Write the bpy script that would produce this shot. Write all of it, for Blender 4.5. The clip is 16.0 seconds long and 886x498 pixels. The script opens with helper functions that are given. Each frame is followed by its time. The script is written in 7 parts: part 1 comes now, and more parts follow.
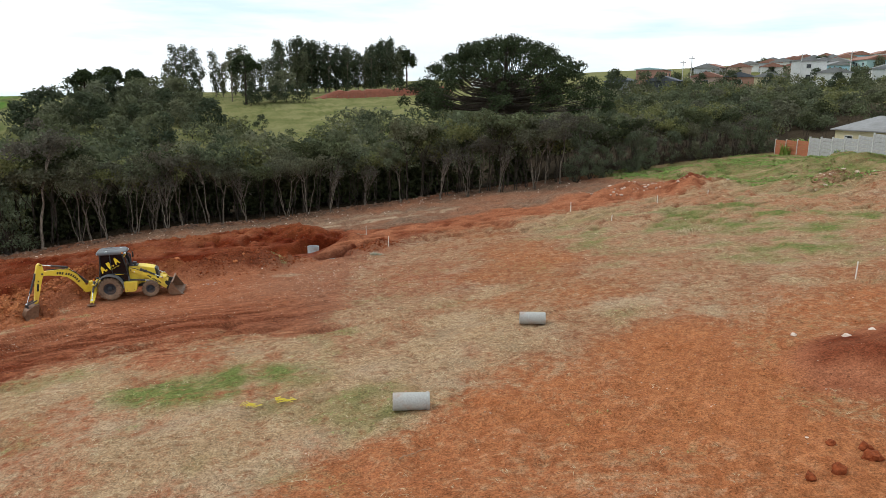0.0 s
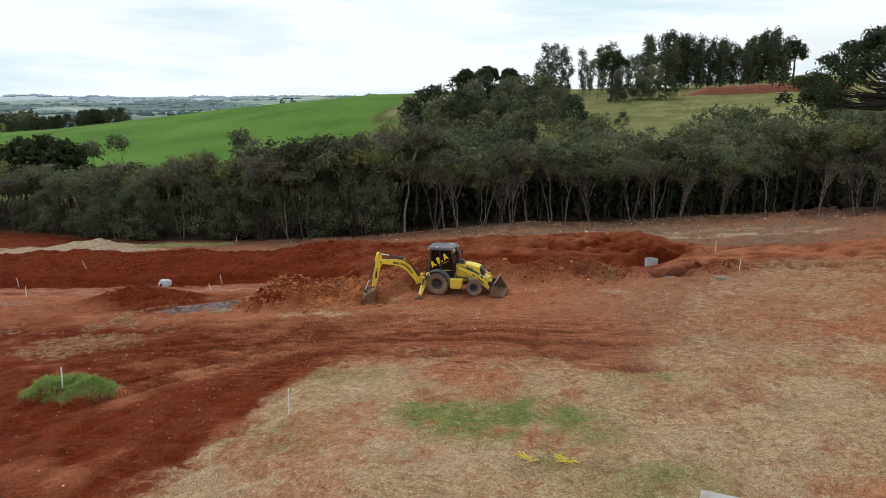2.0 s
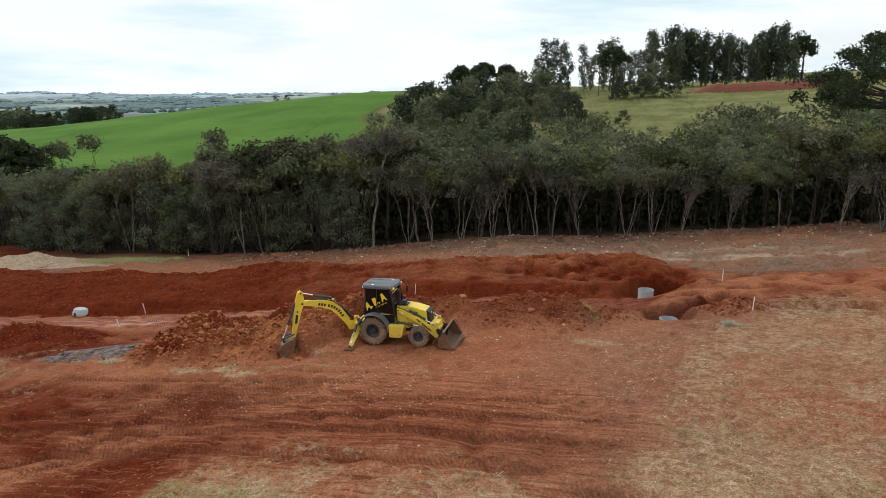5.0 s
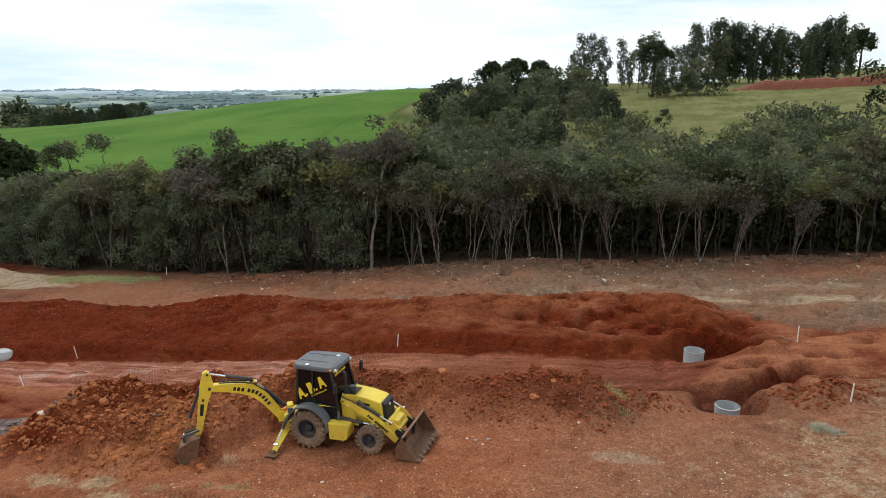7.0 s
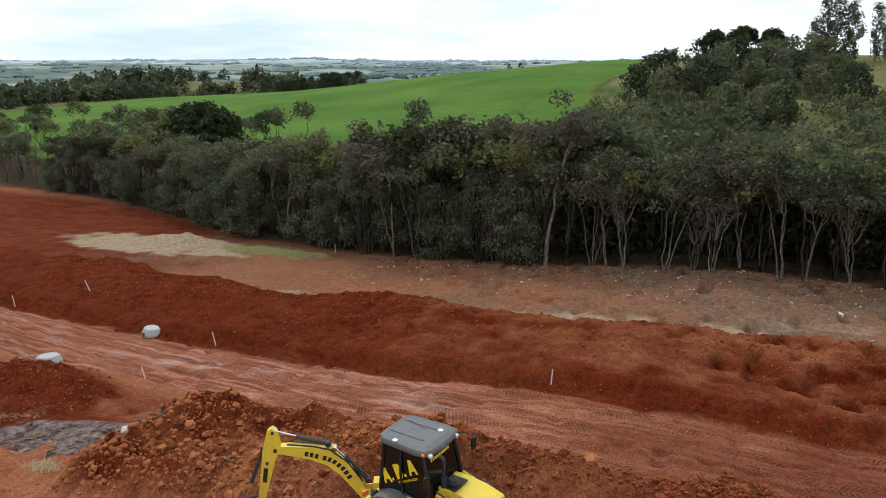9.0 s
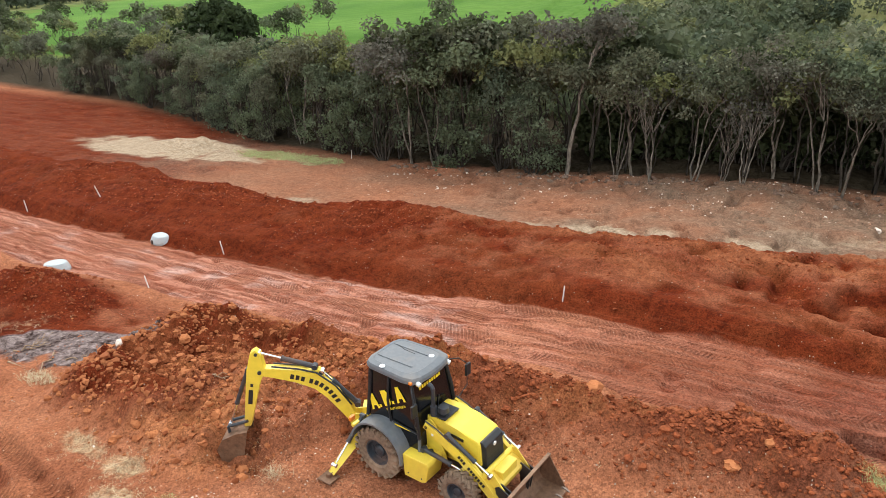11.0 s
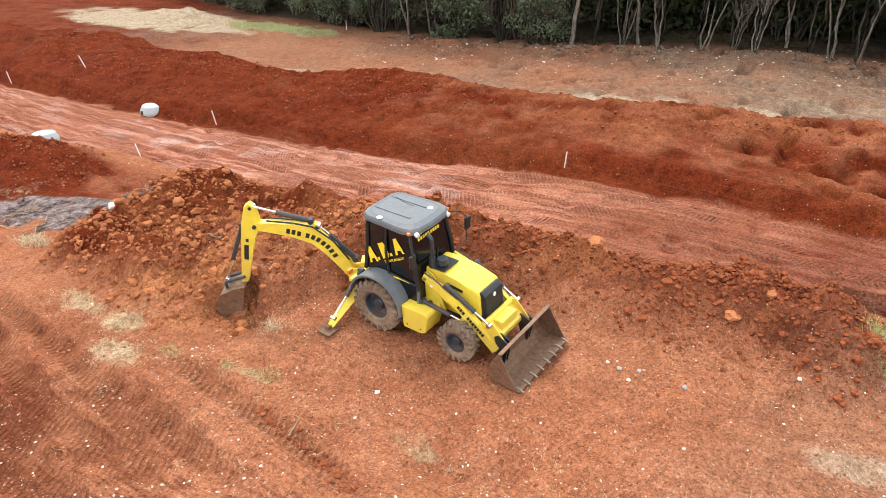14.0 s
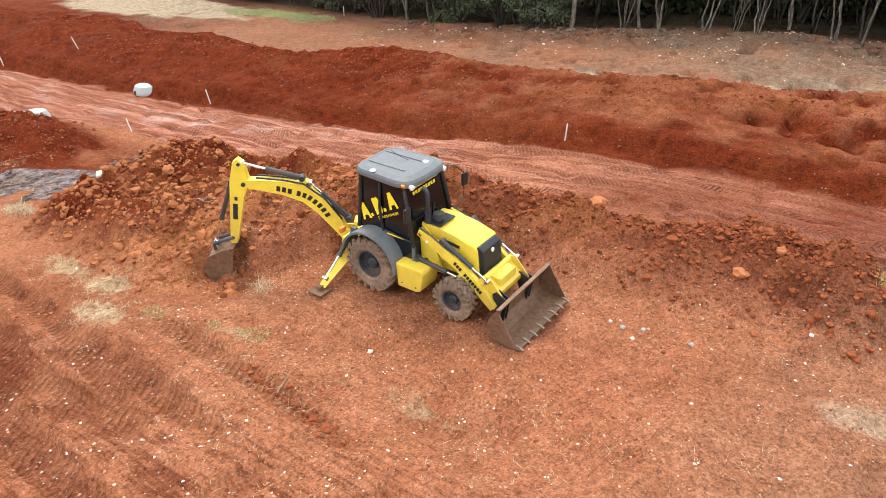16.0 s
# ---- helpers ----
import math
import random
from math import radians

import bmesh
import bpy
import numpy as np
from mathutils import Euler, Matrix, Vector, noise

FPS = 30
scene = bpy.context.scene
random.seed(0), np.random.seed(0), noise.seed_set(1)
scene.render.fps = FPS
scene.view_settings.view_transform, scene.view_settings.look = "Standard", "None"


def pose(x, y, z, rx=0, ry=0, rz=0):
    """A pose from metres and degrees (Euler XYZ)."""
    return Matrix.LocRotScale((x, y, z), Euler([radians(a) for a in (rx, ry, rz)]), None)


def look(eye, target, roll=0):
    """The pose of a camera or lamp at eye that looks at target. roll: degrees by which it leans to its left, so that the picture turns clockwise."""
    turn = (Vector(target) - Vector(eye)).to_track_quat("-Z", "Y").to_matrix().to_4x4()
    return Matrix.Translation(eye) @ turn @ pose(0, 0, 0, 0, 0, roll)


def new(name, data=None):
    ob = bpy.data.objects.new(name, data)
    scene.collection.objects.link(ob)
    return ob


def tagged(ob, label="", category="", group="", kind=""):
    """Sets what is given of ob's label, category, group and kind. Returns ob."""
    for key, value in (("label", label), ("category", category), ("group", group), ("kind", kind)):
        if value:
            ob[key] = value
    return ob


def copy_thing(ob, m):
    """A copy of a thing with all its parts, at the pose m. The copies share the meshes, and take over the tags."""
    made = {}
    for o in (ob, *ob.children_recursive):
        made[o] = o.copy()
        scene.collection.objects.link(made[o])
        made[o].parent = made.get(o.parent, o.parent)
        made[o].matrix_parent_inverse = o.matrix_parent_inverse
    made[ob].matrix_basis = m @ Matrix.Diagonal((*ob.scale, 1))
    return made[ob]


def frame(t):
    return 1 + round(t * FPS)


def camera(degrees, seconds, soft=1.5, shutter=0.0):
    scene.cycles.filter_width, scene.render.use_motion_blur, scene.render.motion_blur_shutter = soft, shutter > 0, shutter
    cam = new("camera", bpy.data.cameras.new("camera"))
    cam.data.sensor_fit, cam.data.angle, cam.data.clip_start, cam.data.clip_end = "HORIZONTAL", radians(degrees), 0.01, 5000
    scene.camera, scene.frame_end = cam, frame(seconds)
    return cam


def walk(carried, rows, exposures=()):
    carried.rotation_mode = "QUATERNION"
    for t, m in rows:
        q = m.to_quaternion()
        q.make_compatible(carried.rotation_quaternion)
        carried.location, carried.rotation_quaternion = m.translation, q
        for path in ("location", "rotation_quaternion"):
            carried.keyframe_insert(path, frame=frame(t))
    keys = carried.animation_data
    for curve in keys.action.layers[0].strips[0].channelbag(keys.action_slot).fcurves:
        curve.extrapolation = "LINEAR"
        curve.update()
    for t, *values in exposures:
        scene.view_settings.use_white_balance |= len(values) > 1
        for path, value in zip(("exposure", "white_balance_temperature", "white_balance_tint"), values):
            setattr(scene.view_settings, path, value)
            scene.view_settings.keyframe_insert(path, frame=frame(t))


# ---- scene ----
# ---- camera ----
cam = camera(64.4, 16.0, soft=0.5)
# seconds, x, y, z in metres; yaw, pitch and roll in degrees
PATH = [
    (0.0, 0.000, 0.000, 11.700, -0.06, -12.50, 0.25),
    (0.5, 0.094, 1.388, 11.691, -0.02, -12.52, 0.22),
    (1.0, -0.043, 2.843, 11.700, 13.20, -12.70, 0.08),
    (1.5, 0.212, 4.005, 11.705, 28.40, -12.77, -0.06),
    (2.0, 0.306, 4.457, 11.698, 28.80, -12.80, -0.07),
    (2.5, 0.198, 5.157, 11.712, 28.87, -12.84, -0.05),
    (3.0, 0.036, 6.230, 11.709, 28.96, -12.86, -0.05),
    (3.5, -0.180, 7.659, 11.701, 29.04, -12.92, -0.02),
    (4.0, -0.464, 9.354, 11.693, 29.10, -12.96, -0.03),
    (6.5, -3.013, 21.059, 11.720, 29.29, -13.19, -0.01),
    (7.0, -4.000, 23.566, 11.731, 32.13, -13.25, -0.06),
    (7.5, -4.932, 25.878, 11.742, 34.47, -13.26, -0.13),
    (8.0, -5.879, 27.787, 11.702, 38.29, -13.27, -0.20),
    (8.5, -6.754, 29.346, 11.695, 40.37, -13.32, -0.18),
    (8.7, -7.004, 29.846, 11.700, 46.90, -13.60, -0.10),
    (10.8, -7.973, 32.163, 11.405, 51.00, -20.90, 0.00),
    (11.0, -7.973, 32.163, 11.405, 50.97, -23.22, 0.01),
    (11.5, -7.987, 32.153, 11.395, 50.91, -28.91, 0.06),
    (12.0, -8.027, 32.190, 11.409, 50.87, -32.26, 0.07),
    (12.5, -8.059, 32.201, 11.311, 50.88, -32.30, 0.05),
    (13.0, -8.083, 32.201, 11.078, 50.89, -32.33, 0.03),
    (13.5, -8.085, 32.220, 10.746, 50.88, -32.33, 0.02),
    (14.0, -8.066, 32.241, 10.391, 50.89, -32.34, 0.01),
    (14.5, -8.047, 32.273, 10.321, 50.88, -32.34, 0.01),
    (15.0, -8.003, 32.290, 9.997, 50.86, -32.31, 0.02),
    (15.5, -8.015, 32.308, 9.565, 50.86, -32.33, 0.02),
    (16.0, -8.032, 32.309, 9.237, 50.84, -32.36, 0.03),
]
walk(cam, [(t, pose(x, y, z, 0, 0, yaw) @ pose(0, 0, 0, 90 + pitch) @ pose(0, 0, 0, 0, 0, roll)) for t, x, y, z, yaw, pitch, roll in PATH],
     exposures=[(0.0, 0.16), (0.7, 0.12), (1.5, 0.02), (4.2, 0.0), (6.3, 0.10), (8.7, 0.08), (10.8, 0.5), (11.0, 0.95), (11.2, 1.08), (11.6, 1.20), (12.2, 1.22), (16.0, 1.16)])

# ---- world, sun and exposure ----
world = bpy.data.worlds.new("sky")
scene.world = world
world.use_nodes = True
wn, wl = world.node_tree.nodes, world.node_tree.links
SUN_ELEVATION, SUN_AZIMUTH = radians(48), radians(70)  # azimuth counted from ahead to the left
sky = wn.new("ShaderNodeTexSky")
sky.sky_type, sky.sun_disc = "NISHITA", False
sky.sun_elevation, sky.sun_rotation = SUN_ELEVATION, -SUN_AZIMUTH
sky.air_density, sky.dust_density = 1.0, 2.0
coord, spread = wn.new("ShaderNodeTexCoord"), wn.new("ShaderNodeMapping")
spread.inputs["Scale"].default_value = (1.0, 1.0, 4.0)
cloud = wn.new("ShaderNodeTexNoise")
cloud.inputs["Scale"].default_value, cloud.inputs["Detail"].default_value = 2.2, 6.0
veil = wn.new("ShaderNodeMapRange")
veil.inputs["From Min"].default_value, veil.inputs["From Max"].default_value = 0.34, 0.50
veil.inputs["To Min"].default_value, veil.inputs["To Max"].default_value = 0.75, 1.0
white = wn.new("ShaderNodeMix")
white.data_type = "RGBA"
white.inputs["B"].default_value = (9.7, 10.4, 10.9, 1)
wl.new(coord.outputs["Generated"], spread.inputs["Vector"])
wl.new(spread.outputs["Vector"], cloud.inputs["Vector"])
wl.new(cloud.outputs["Fac"], veil.inputs["Value"])
wl.new(veil.outputs["Result"], white.inputs["Factor"])
wl.new(sky.outputs["Color"], white.inputs["A"])
# pale blue gaps in long streaks between the clouds
flatten, gaps, gap = wn.new("ShaderNodeMapping"), wn.new("ShaderNodeTexNoise"), wn.new("ShaderNodeMapRange")
flatten.inputs["Scale"].default_value, flatten.inputs["Rotation"].default_value = (1.0, 1.0, 7.0), (0.10, 0.06, 0.4)
gaps.inputs["Scale"].default_value, gaps.inputs["Detail"].default_value, gaps.inputs["Roughness"].default_value = 2.6, 7.0, 0.55
gap.inputs["From Min"].default_value, gap.inputs["From Max"].default_value = 0.50, 0.66
blue = wn.new("ShaderNodeMix")
blue.data_type = "RGBA"
blue.inputs["B"].default_value = (7.0, 8.7, 9.4, 1)
wl.new(coord.outputs["Generated"], flatten.inputs["Vector"])
wl.new(flatten.outputs["Vector"], gaps.inputs["Vector"])
wl.new(gaps.outputs["Fac"], gap.inputs["Value"])
wl.new(gap.outputs["Result"], blue.inputs["Factor"])
wl.new(white.outputs["Result"], blue.inputs["A"])
wl.new(blue.outputs["Result"], wn["Background"].inputs["Color"])
wn["Background"].inputs["Strength"].default_value = 0.1
sun = new("sun", bpy.data.lights.new("sun", "SUN"))
sun.data.energy, sun.data.angle, sun.data.color = 1.1, radians(12), (1.0, 0.95, 0.88)
sun.matrix_world = look((-60 * math.sin(SUN_AZIMUTH), 60 * math.cos(SUN_AZIMUTH), 60 * math.tan(SUN_ELEVATION)), (0, 0, 0))
scene.view_settings.exposure = 0.0

# ---- materials ----
class Paint:
    """A node material under construction."""

    def __init__(self, name, rough=0.85, metal=0.0, spec=0.3):
        self.mat = bpy.data.materials.new(name)
        self.mat.use_nodes = True
        self.n, self.l = self.mat.node_tree.nodes, self.mat.node_tree.links
        self.b = self.n["Principled BSDF"]
        self.put("Roughness", rough)
        self.put("Metallic", metal)
        self.put("Specular IOR Level", spec)

    def put(self, key, value):
        if isinstance(value, bpy.types.NodeSocket):
            self.l.new(value, self.b.inputs[key])
        else:
            self.b.inputs[key].default_value = (*value, 1) if isinstance(value, tuple) and len(value) == 3 else value

    def link(self, value, socket):
        if isinstance(value, bpy.types.NodeSocket):
            self.l.new(value, socket)
        else:
            socket.default_value = (*value, 1) if isinstance(value, tuple) and len(value) == 3 and socket.type == "RGBA" else value

    def place(self, scale=(1, 1, 1), turn=0.0, source="Object"):
        t, m = self.n.new("ShaderNodeTexCoord"), self.n.new("ShaderNodeMapping")
        m.inputs["Scale"].default_value, m.inputs["Rotation"].default_value = scale, (0, 0, radians(turn))
        self.l.new(t.outputs[source], m.inputs["Vector"])
        return m.outputs["Vector"]

    def noise(self, size, vec=None, detail=4.0, rough=0.55, warp=0.0):
        t = self.n.new("ShaderNodeTexNoise")
        t.inputs["Scale"].default_value, t.inputs["Detail"].default_value = 1 / size, detail
        t.inputs["Roughness"].default_value, t.inputs["Distortion"].default_value = rough, warp
        self.l.new(vec or self.place(), t.inputs["Vector"])
        return t.outputs["Fac"]

    def cells(self, size, vec=None, out="Distance"):
        t = self.n.new("ShaderNodeTexVoronoi")
        t.inputs["Scale"].default_value = 1 / size
        self.l.new(vec or self.place(), t.inputs["Vector"])
        return t.outputs[out]

    def wave(self, size, vec, warp=1.0, detail=2.0, axis="X"):
        t = self.n.new("ShaderNodeTexWave")
        t.bands_direction = axis
        t.inputs["Scale"].default_value, t.inputs["Distortion"].default_value = 1 / size, warp
        t.inputs["Detail"].default_value, t.inputs["Detail Scale"].default_value = detail, 1.5
        self.l.new(vec, t.inputs["Vector"])
        return t.outputs["Fac"]

    def range(self, x, lo, hi, a=0.0, b=1.0):
        t = self.n.new("ShaderNodeMapRange")
        for k, val in zip(("From Min", "From Max", "To Min", "To Max"), (lo, hi, a, b)):
            t.inputs[k].default_value = val
        self.l.new(x, t.inputs["Value"])
        return t.outputs["Result"]

    def mix(self, fac, a, b, how="MIX"):
        t = self.n.new("ShaderNodeMix")
        t.data_type, t.blend_type = "RGBA", how
        self.link(fac, t.inputs["Factor"])
        self.link(a, t.inputs["A"])
        self.link(b, t.inputs["B"])
        return t.outputs["Result"]

    def sum(self, how, a, b):
        t = self.n.new("ShaderNodeMath")
        t.operation = how
        self.link(a, t.inputs[0])
        self.link(b, t.inputs[1])
        return t.outputs["Value"]

    def attribute(self, name):
        t, s = self.n.new("ShaderNodeAttribute"), self.n.new("ShaderNodeSeparateColor")
        t.attribute_name = name
        self.l.new(t.outputs["Color"], s.inputs["Color"])
        return s.outputs["Red"], s.outputs["Green"], s.outputs["Blue"], t.outputs["Alpha"]

    def chance(self):
        return self.n.new("ShaderNodeObjectInfo").outputs["Random"]

    def island(self):
        return self.n.new("ShaderNodeNewGeometry").outputs["Random Per Island"]

    def bump(self, height, depth=0.02, strength=1.0):
        t = self.n.new("ShaderNodeBump")
        t.inputs["Distance"].default_value, t.inputs["Strength"].default_value = depth, strength
        self.l.new(height, t.inputs["Height"])
        self.put("Normal", t.outputs["Normal"])

    def done(self, colour):
        self.put("Base Color", colour)
        return self.mat


def coat(name, colour, rough=0.5, metal=0.0, vary=0.25, grain=0.05, dirt=None, much=0.4, bump=0.002, spec=0.4):
    """Paint, metal, plastic or concrete: a colour with grain and patches of dirt."""
    p = Paint(name, rough, metal, spec)
    fine, broad = p.noise(grain), p.noise(grain * 9, detail=5)
    c = p.mix(p.range(fine, 0.3, 0.7), tuple(k * (1 - vary) for k in colour), tuple(min(1, k * (1 + vary * 0.6)) for k in colour))
    if dirt:
        c = p.mix(p.range(broad, 0.5, 0.72, 0.0, much), c, dirt)
    p.put("Roughness", p.range(broad, 0.3, 0.7, max(0.05, rough - 0.1), min(1, rough + 0.12)))
    p.bump(fine, bump)
    return p.done(c)


def foliage(name, dark, light, rough=0.6):
    p = Paint(name, rough, 0.0, 0.1)
    c = p.mix(p.island(), dark, light)
    c = p.mix(p.range(p.noise(1.3), 0.35, 0.65, 0.0, 0.6), c, tuple(0.55 * k for k in dark))
    c = p.mix(p.range(p.chance(), 0, 1, 0.0, 0.30), c, (light[0] * 1.1, light[1] * 1.0, light[2] * 0.8))
    c = p.mix(p.range(p.noise(7.0, None, 3), 0.35, 0.65, 0.0, 0.4), c, (light[0] * 0.9, light[1] * 0.85, light[2] * 1.1))
    # thin leaves let light through
    glow, both, out = p.n.new("ShaderNodeBsdfTranslucent"), p.n.new("ShaderNodeMixShader"), p.n["Material Output"]
    p.l.new(c, glow.inputs["Color"])
    both.inputs["Fac"].default_value = 0.32
    p.l.new(p.b.outputs["BSDF"], both.inputs[1])
    p.l.new(glow.outputs["BSDF"], both.inputs[2])
    p.l.new(both.outputs["Shader"], out.inputs["Surface"])
    return p.done(c)


def blades(name, dark, light):
    """Grass: each blade has its own shade."""
    p = Paint(name, 0.8, 0.0, 0.1)
    return p.done(p.mix(p.island(), dark, light))


def bark(name, dark, light):
    p = Paint(name, 0.9, 0.0, 0.15)
    v = p.place((1, 1, 0.25))
    c = p.mix(p.range(p.noise(0.12, v), 0.35, 0.65), dark, light)
    c = p.mix(p.range(p.chance(), 0, 1, 0, 0.4), c, dark)
    p.bump(p.noise(0.05, v), 0.01)
    return p.done(c)


def soil_material():
    """The ground: worked red soil, dry grass, the road, sand, the fields beyond."""
    p = Paint("ground", 0.95, 0.0, 0.03)
    grass, green, road, sand = p.attribute("cover")
    red, ochre, strip, ash = p.attribute("soil")
    crop, meadow, rut, level = p.attribute("land")
    flat = p.place((1, 1, 1), -20)
    fine, mid, broad, huge = p.noise(0.05, flat, 5, 0.65), p.noise(0.35, flat, 6, 0.6), p.noise(2.2, flat, 5, 0.6), p.noise(9.0, flat, 4)
    grit = p.cells(0.11, flat, "Color")
    speck = p.n.new("ShaderNodeSeparateColor")
    p.l.new(grit, speck.inputs["Color"])
    c = p.mix(p.range(mid, 0.3, 0.7), (0.42, 0.158, 0.076), (0.51, 0.210, 0.108))
    c = p.mix(p.range(broad, 0.42, 0.70, 0.0, 0.45), c, (0.60, 0.27, 0.15))
    c = p.mix(p.range(huge, 0.4, 0.65, 0.0, 0.45), c, (0.36, 0.118, 0.052))
    rc = p.mix(p.range(mid, 0.3, 0.68), (0.095, 0.0145, 0.0056), (0.200, 0.035, 0.0125))
    rc = p.mix(p.range(broad, 0.45, 0.7, 0, 0.6), rc, (0.26, 0.052, 0.018))
    c = p.mix(red, c, rc)
    oc = p.mix(p.range(mid, 0.3, 0.7), (0.42, 0.150, 0.052), (0.62, 0.260, 0.105))
    c = p.mix(p.range(ochre, 0, 1, 0, 0.9), c, oc)
    # fine drag marks along the way that the machine works
    drag = p.place((1, 1, 1), -15)
    drag_map = p.n.new("ShaderNodeMapping")
    drag_map.inputs["Scale"].default_value = (0.03, 1.0, 1.0)
    p.l.new(drag, drag_map.inputs["Vector"])
    scored = p.noise(0.16, drag_map.outputs["Vector"], 4, 0.6)
    c = p.mix(p.sum("MULTIPLY", level, p.range(scored, 0.50, 0.60, 0.0, 0.62)), c, (0.15, 0.038, 0.016))
    c = p.mix(p.sum("MULTIPLY", level, p.range(scored, 0.46, 0.36, 0.0, 0.40)), c, (0.56, 0.23, 0.12))
    # trodden dust and bits of straw on the level parts
    dust = p.noise(0.45, flat, 9, 0.78)
    c = p.mix(p.range(dust, 0.50, 0.68, 0.0, 0.26), c, p.mix(red, (0.66, 0.33, 0.20), (0.25, 0.058, 0.022)))
    c = p.mix(p.range(dust, 0.44, 0.32, 0.0, 0.10), c, p.mix(red, (0.27, 0.080, 0.036), (0.070, 0.010, 0.004)))
    swept_map = p.n.new("ShaderNodeMapping")
    swept_map.inputs["Scale"].default_value = (0.06, 1.0, 1.0)
    p.l.new(p.place((1, 1, 1), -62), swept_map.inputs["Vector"])
    swept = p.noise(0.22, swept_map.outputs["Vector"], 5, 0.65)
    bare = p.sum("MULTIPLY", ochre, p.range(level, 0.1, 0.2))
    c = p.mix(p.sum("MULTIPLY", bare, p.range(swept, 0.52, 0.66, 0.0, 0.40)), c, (0.30, 0.092, 0.036))
    c = p.mix(p.sum("MULTIPLY", bare, p.range(swept, 0.45, 0.34, 0.0, 0.40)), c, (0.64, 0.29, 0.13))
    # the rolled road, with lugs of tyres pressed in
    lane_map = p.n.new("ShaderNodeMapping")
    lane_map.inputs["Scale"].default_value = (0.018, 1.0, 1.0)
    p.l.new(flat, lane_map.inputs["Vector"])
    lane = lane_map.outputs["Vector"]
    streak = p.noise(0.32, lane, 6, 0.62)
    pale = p.mix(p.range(streak, 0.38, 0.60), (0.36, 0.118, 0.066), (0.64, 0.295, 0.195))
    # paler streaks along the far end, where the road mask is strongest
    pale = p.mix(p.sum("MULTIPLY", p.range(road, 0.82, 1.0), p.range(p.noise(0.9, lane, 6, 0.65), 0.46, 0.62, 0.0, 0.65)), pale, (0.76, 0.55, 0.47))
    pale = p.mix(p.range(mid, 0.45, 0.75, 0, 0.4), pale, (0.36, 0.115, 0.075))
    c = p.mix(p.range(road, 0.1, 0.8), c, pale)
    lug = p.wave(0.44, p.place((1, 1, 1), 10), 1.0, 2.0)
    lug2 = p.wave(0.44, p.place((1, 1, 1), -50), 1.0, 2.0)
    treads = p.mix(p.range(p.noise(0.7, lane, 3), 0.47, 0.53), lug, lug2)
    treads = p.sum("MULTIPLY", treads, p.range(p.noise(0.36, lane, 2), 0.46, 0.54))
    pressed = p.sum("MAXIMUM", p.sum("MULTIPLY", treads, p.range(road, 0.12, 0.42)), p.sum("MULTIPLY", p.sum("MULTIPLY", lug2, p.range(p.noise(0.8, flat, 3), 0.30, 0.46)), rut))
    c = p.mix(p.range(pressed, 0.15, 0.8, 0.0, 0.48), c, (0.23, 0.068, 0.034))
    c = p.mix(p.range(rut, 0.2, 0.9, 0, 0.35), c, p.mix(red, (0.40, 0.155, 0.075), (0.13, 0.026, 0.011)))
    sc = p.mix(p.range(mid, 0.3, 0.7), (0.195, 0.125, 0.083), (0.37, 0.252, 0.172))
    sc = p.mix(p.range(broad, 0.45, 0.65, 0, 0.6), sc, (0.33, 0.165, 0.098))
    c = p.mix(strip, c, sc)
    c = p.mix(sand, c, p.mix(p.range(mid, 0.3, 0.7), (0.40, 0.29, 0.185), (0.64, 0.52, 0.37)))
    c = p.mix(p.range(ash, 0.2, 0.8), c, p.mix(p.range(p.noise(0.5, flat, 9, 0.75), 0.40, 0.62), (0.06, 0.036, 0.030), (0.42, 0.34, 0.32)))
    # dry grass, matted: broken up finely by its own straw
    straw = p.noise(0.28, p.place((1.0, 1.0, 1.0), 10), 8, 0.72, 0.8)
    dry = p.mix(p.range(straw, 0.34, 0.66), (0.33, 0.205, 0.105), (0.70, 0.53, 0.33))
    dry = p.mix(p.range(broad, 0.4, 0.65, 0, 0.6), dry, (0.50, 0.33, 0.185))
    dry = p.mix(p.range(p.noise(1.7, flat, 5, 0.6), 0.5, 0.66, 0.0, 0.55), dry, (0.25, 0.175, 0.095))
    dry = p.mix(p.range(p.noise(3.4, flat, 5, 0.6), 0.5, 0.68, 0.0, 0.5), dry, (0.68, 0.52, 0.36))
    gc = p.mix(p.range(straw, 0.3, 0.7), (0.120, 0.165, 0.040), (0.25, 0.31, 0.095))
    dry = p.mix(p.sum("MULTIPLY", green, p.range(mid, 0.25, 0.5, 0.55, 1.0)), dry, gc)
    show = p.range(p.sum("ADD", grass, p.range(p.sum("ADD", p.sum("MULTIPLY", mid, 0.5), p.sum("MULTIPLY", straw, 0.5)), 0.34, 0.66, -0.5, 0.5)), 0.14, 0.92)
    show = p.sum("MULTIPLY", show, p.range(grass, 0.02, 0.16))
    c = p.mix(show, c, dry)
    # pale pebbles
    peb = p.sum("GREATER_THAN", speck.outputs["Red"], p.range(p.noise(1.8, flat, 3), 0.4, 0.7, 0.985, 0.91))
    near_core = p.sum("LESS_THAN", p.cells(0.11, flat), 0.22)
    peb = p.sum("MULTIPLY", p.sum("MULTIPLY", peb, near_core), p.range(p.sum("ADD", grass, road), 0.0, 0.9, 1.0, 0.15))
    c = p.mix(p.sum("MULTIPLY", peb, p.range(meadow, 0, 1, 0.85, 0.0)), c, (0.50, 0.42, 0.34))
    # crumbs: every little lump has its own shade
    crumb, crumb2 = p.n.new("ShaderNodeSeparateColor"), p.n.new("ShaderNodeSeparateColor")
    p.l.new(p.cells(0.055, flat, "Color"), crumb.inputs["Color"])
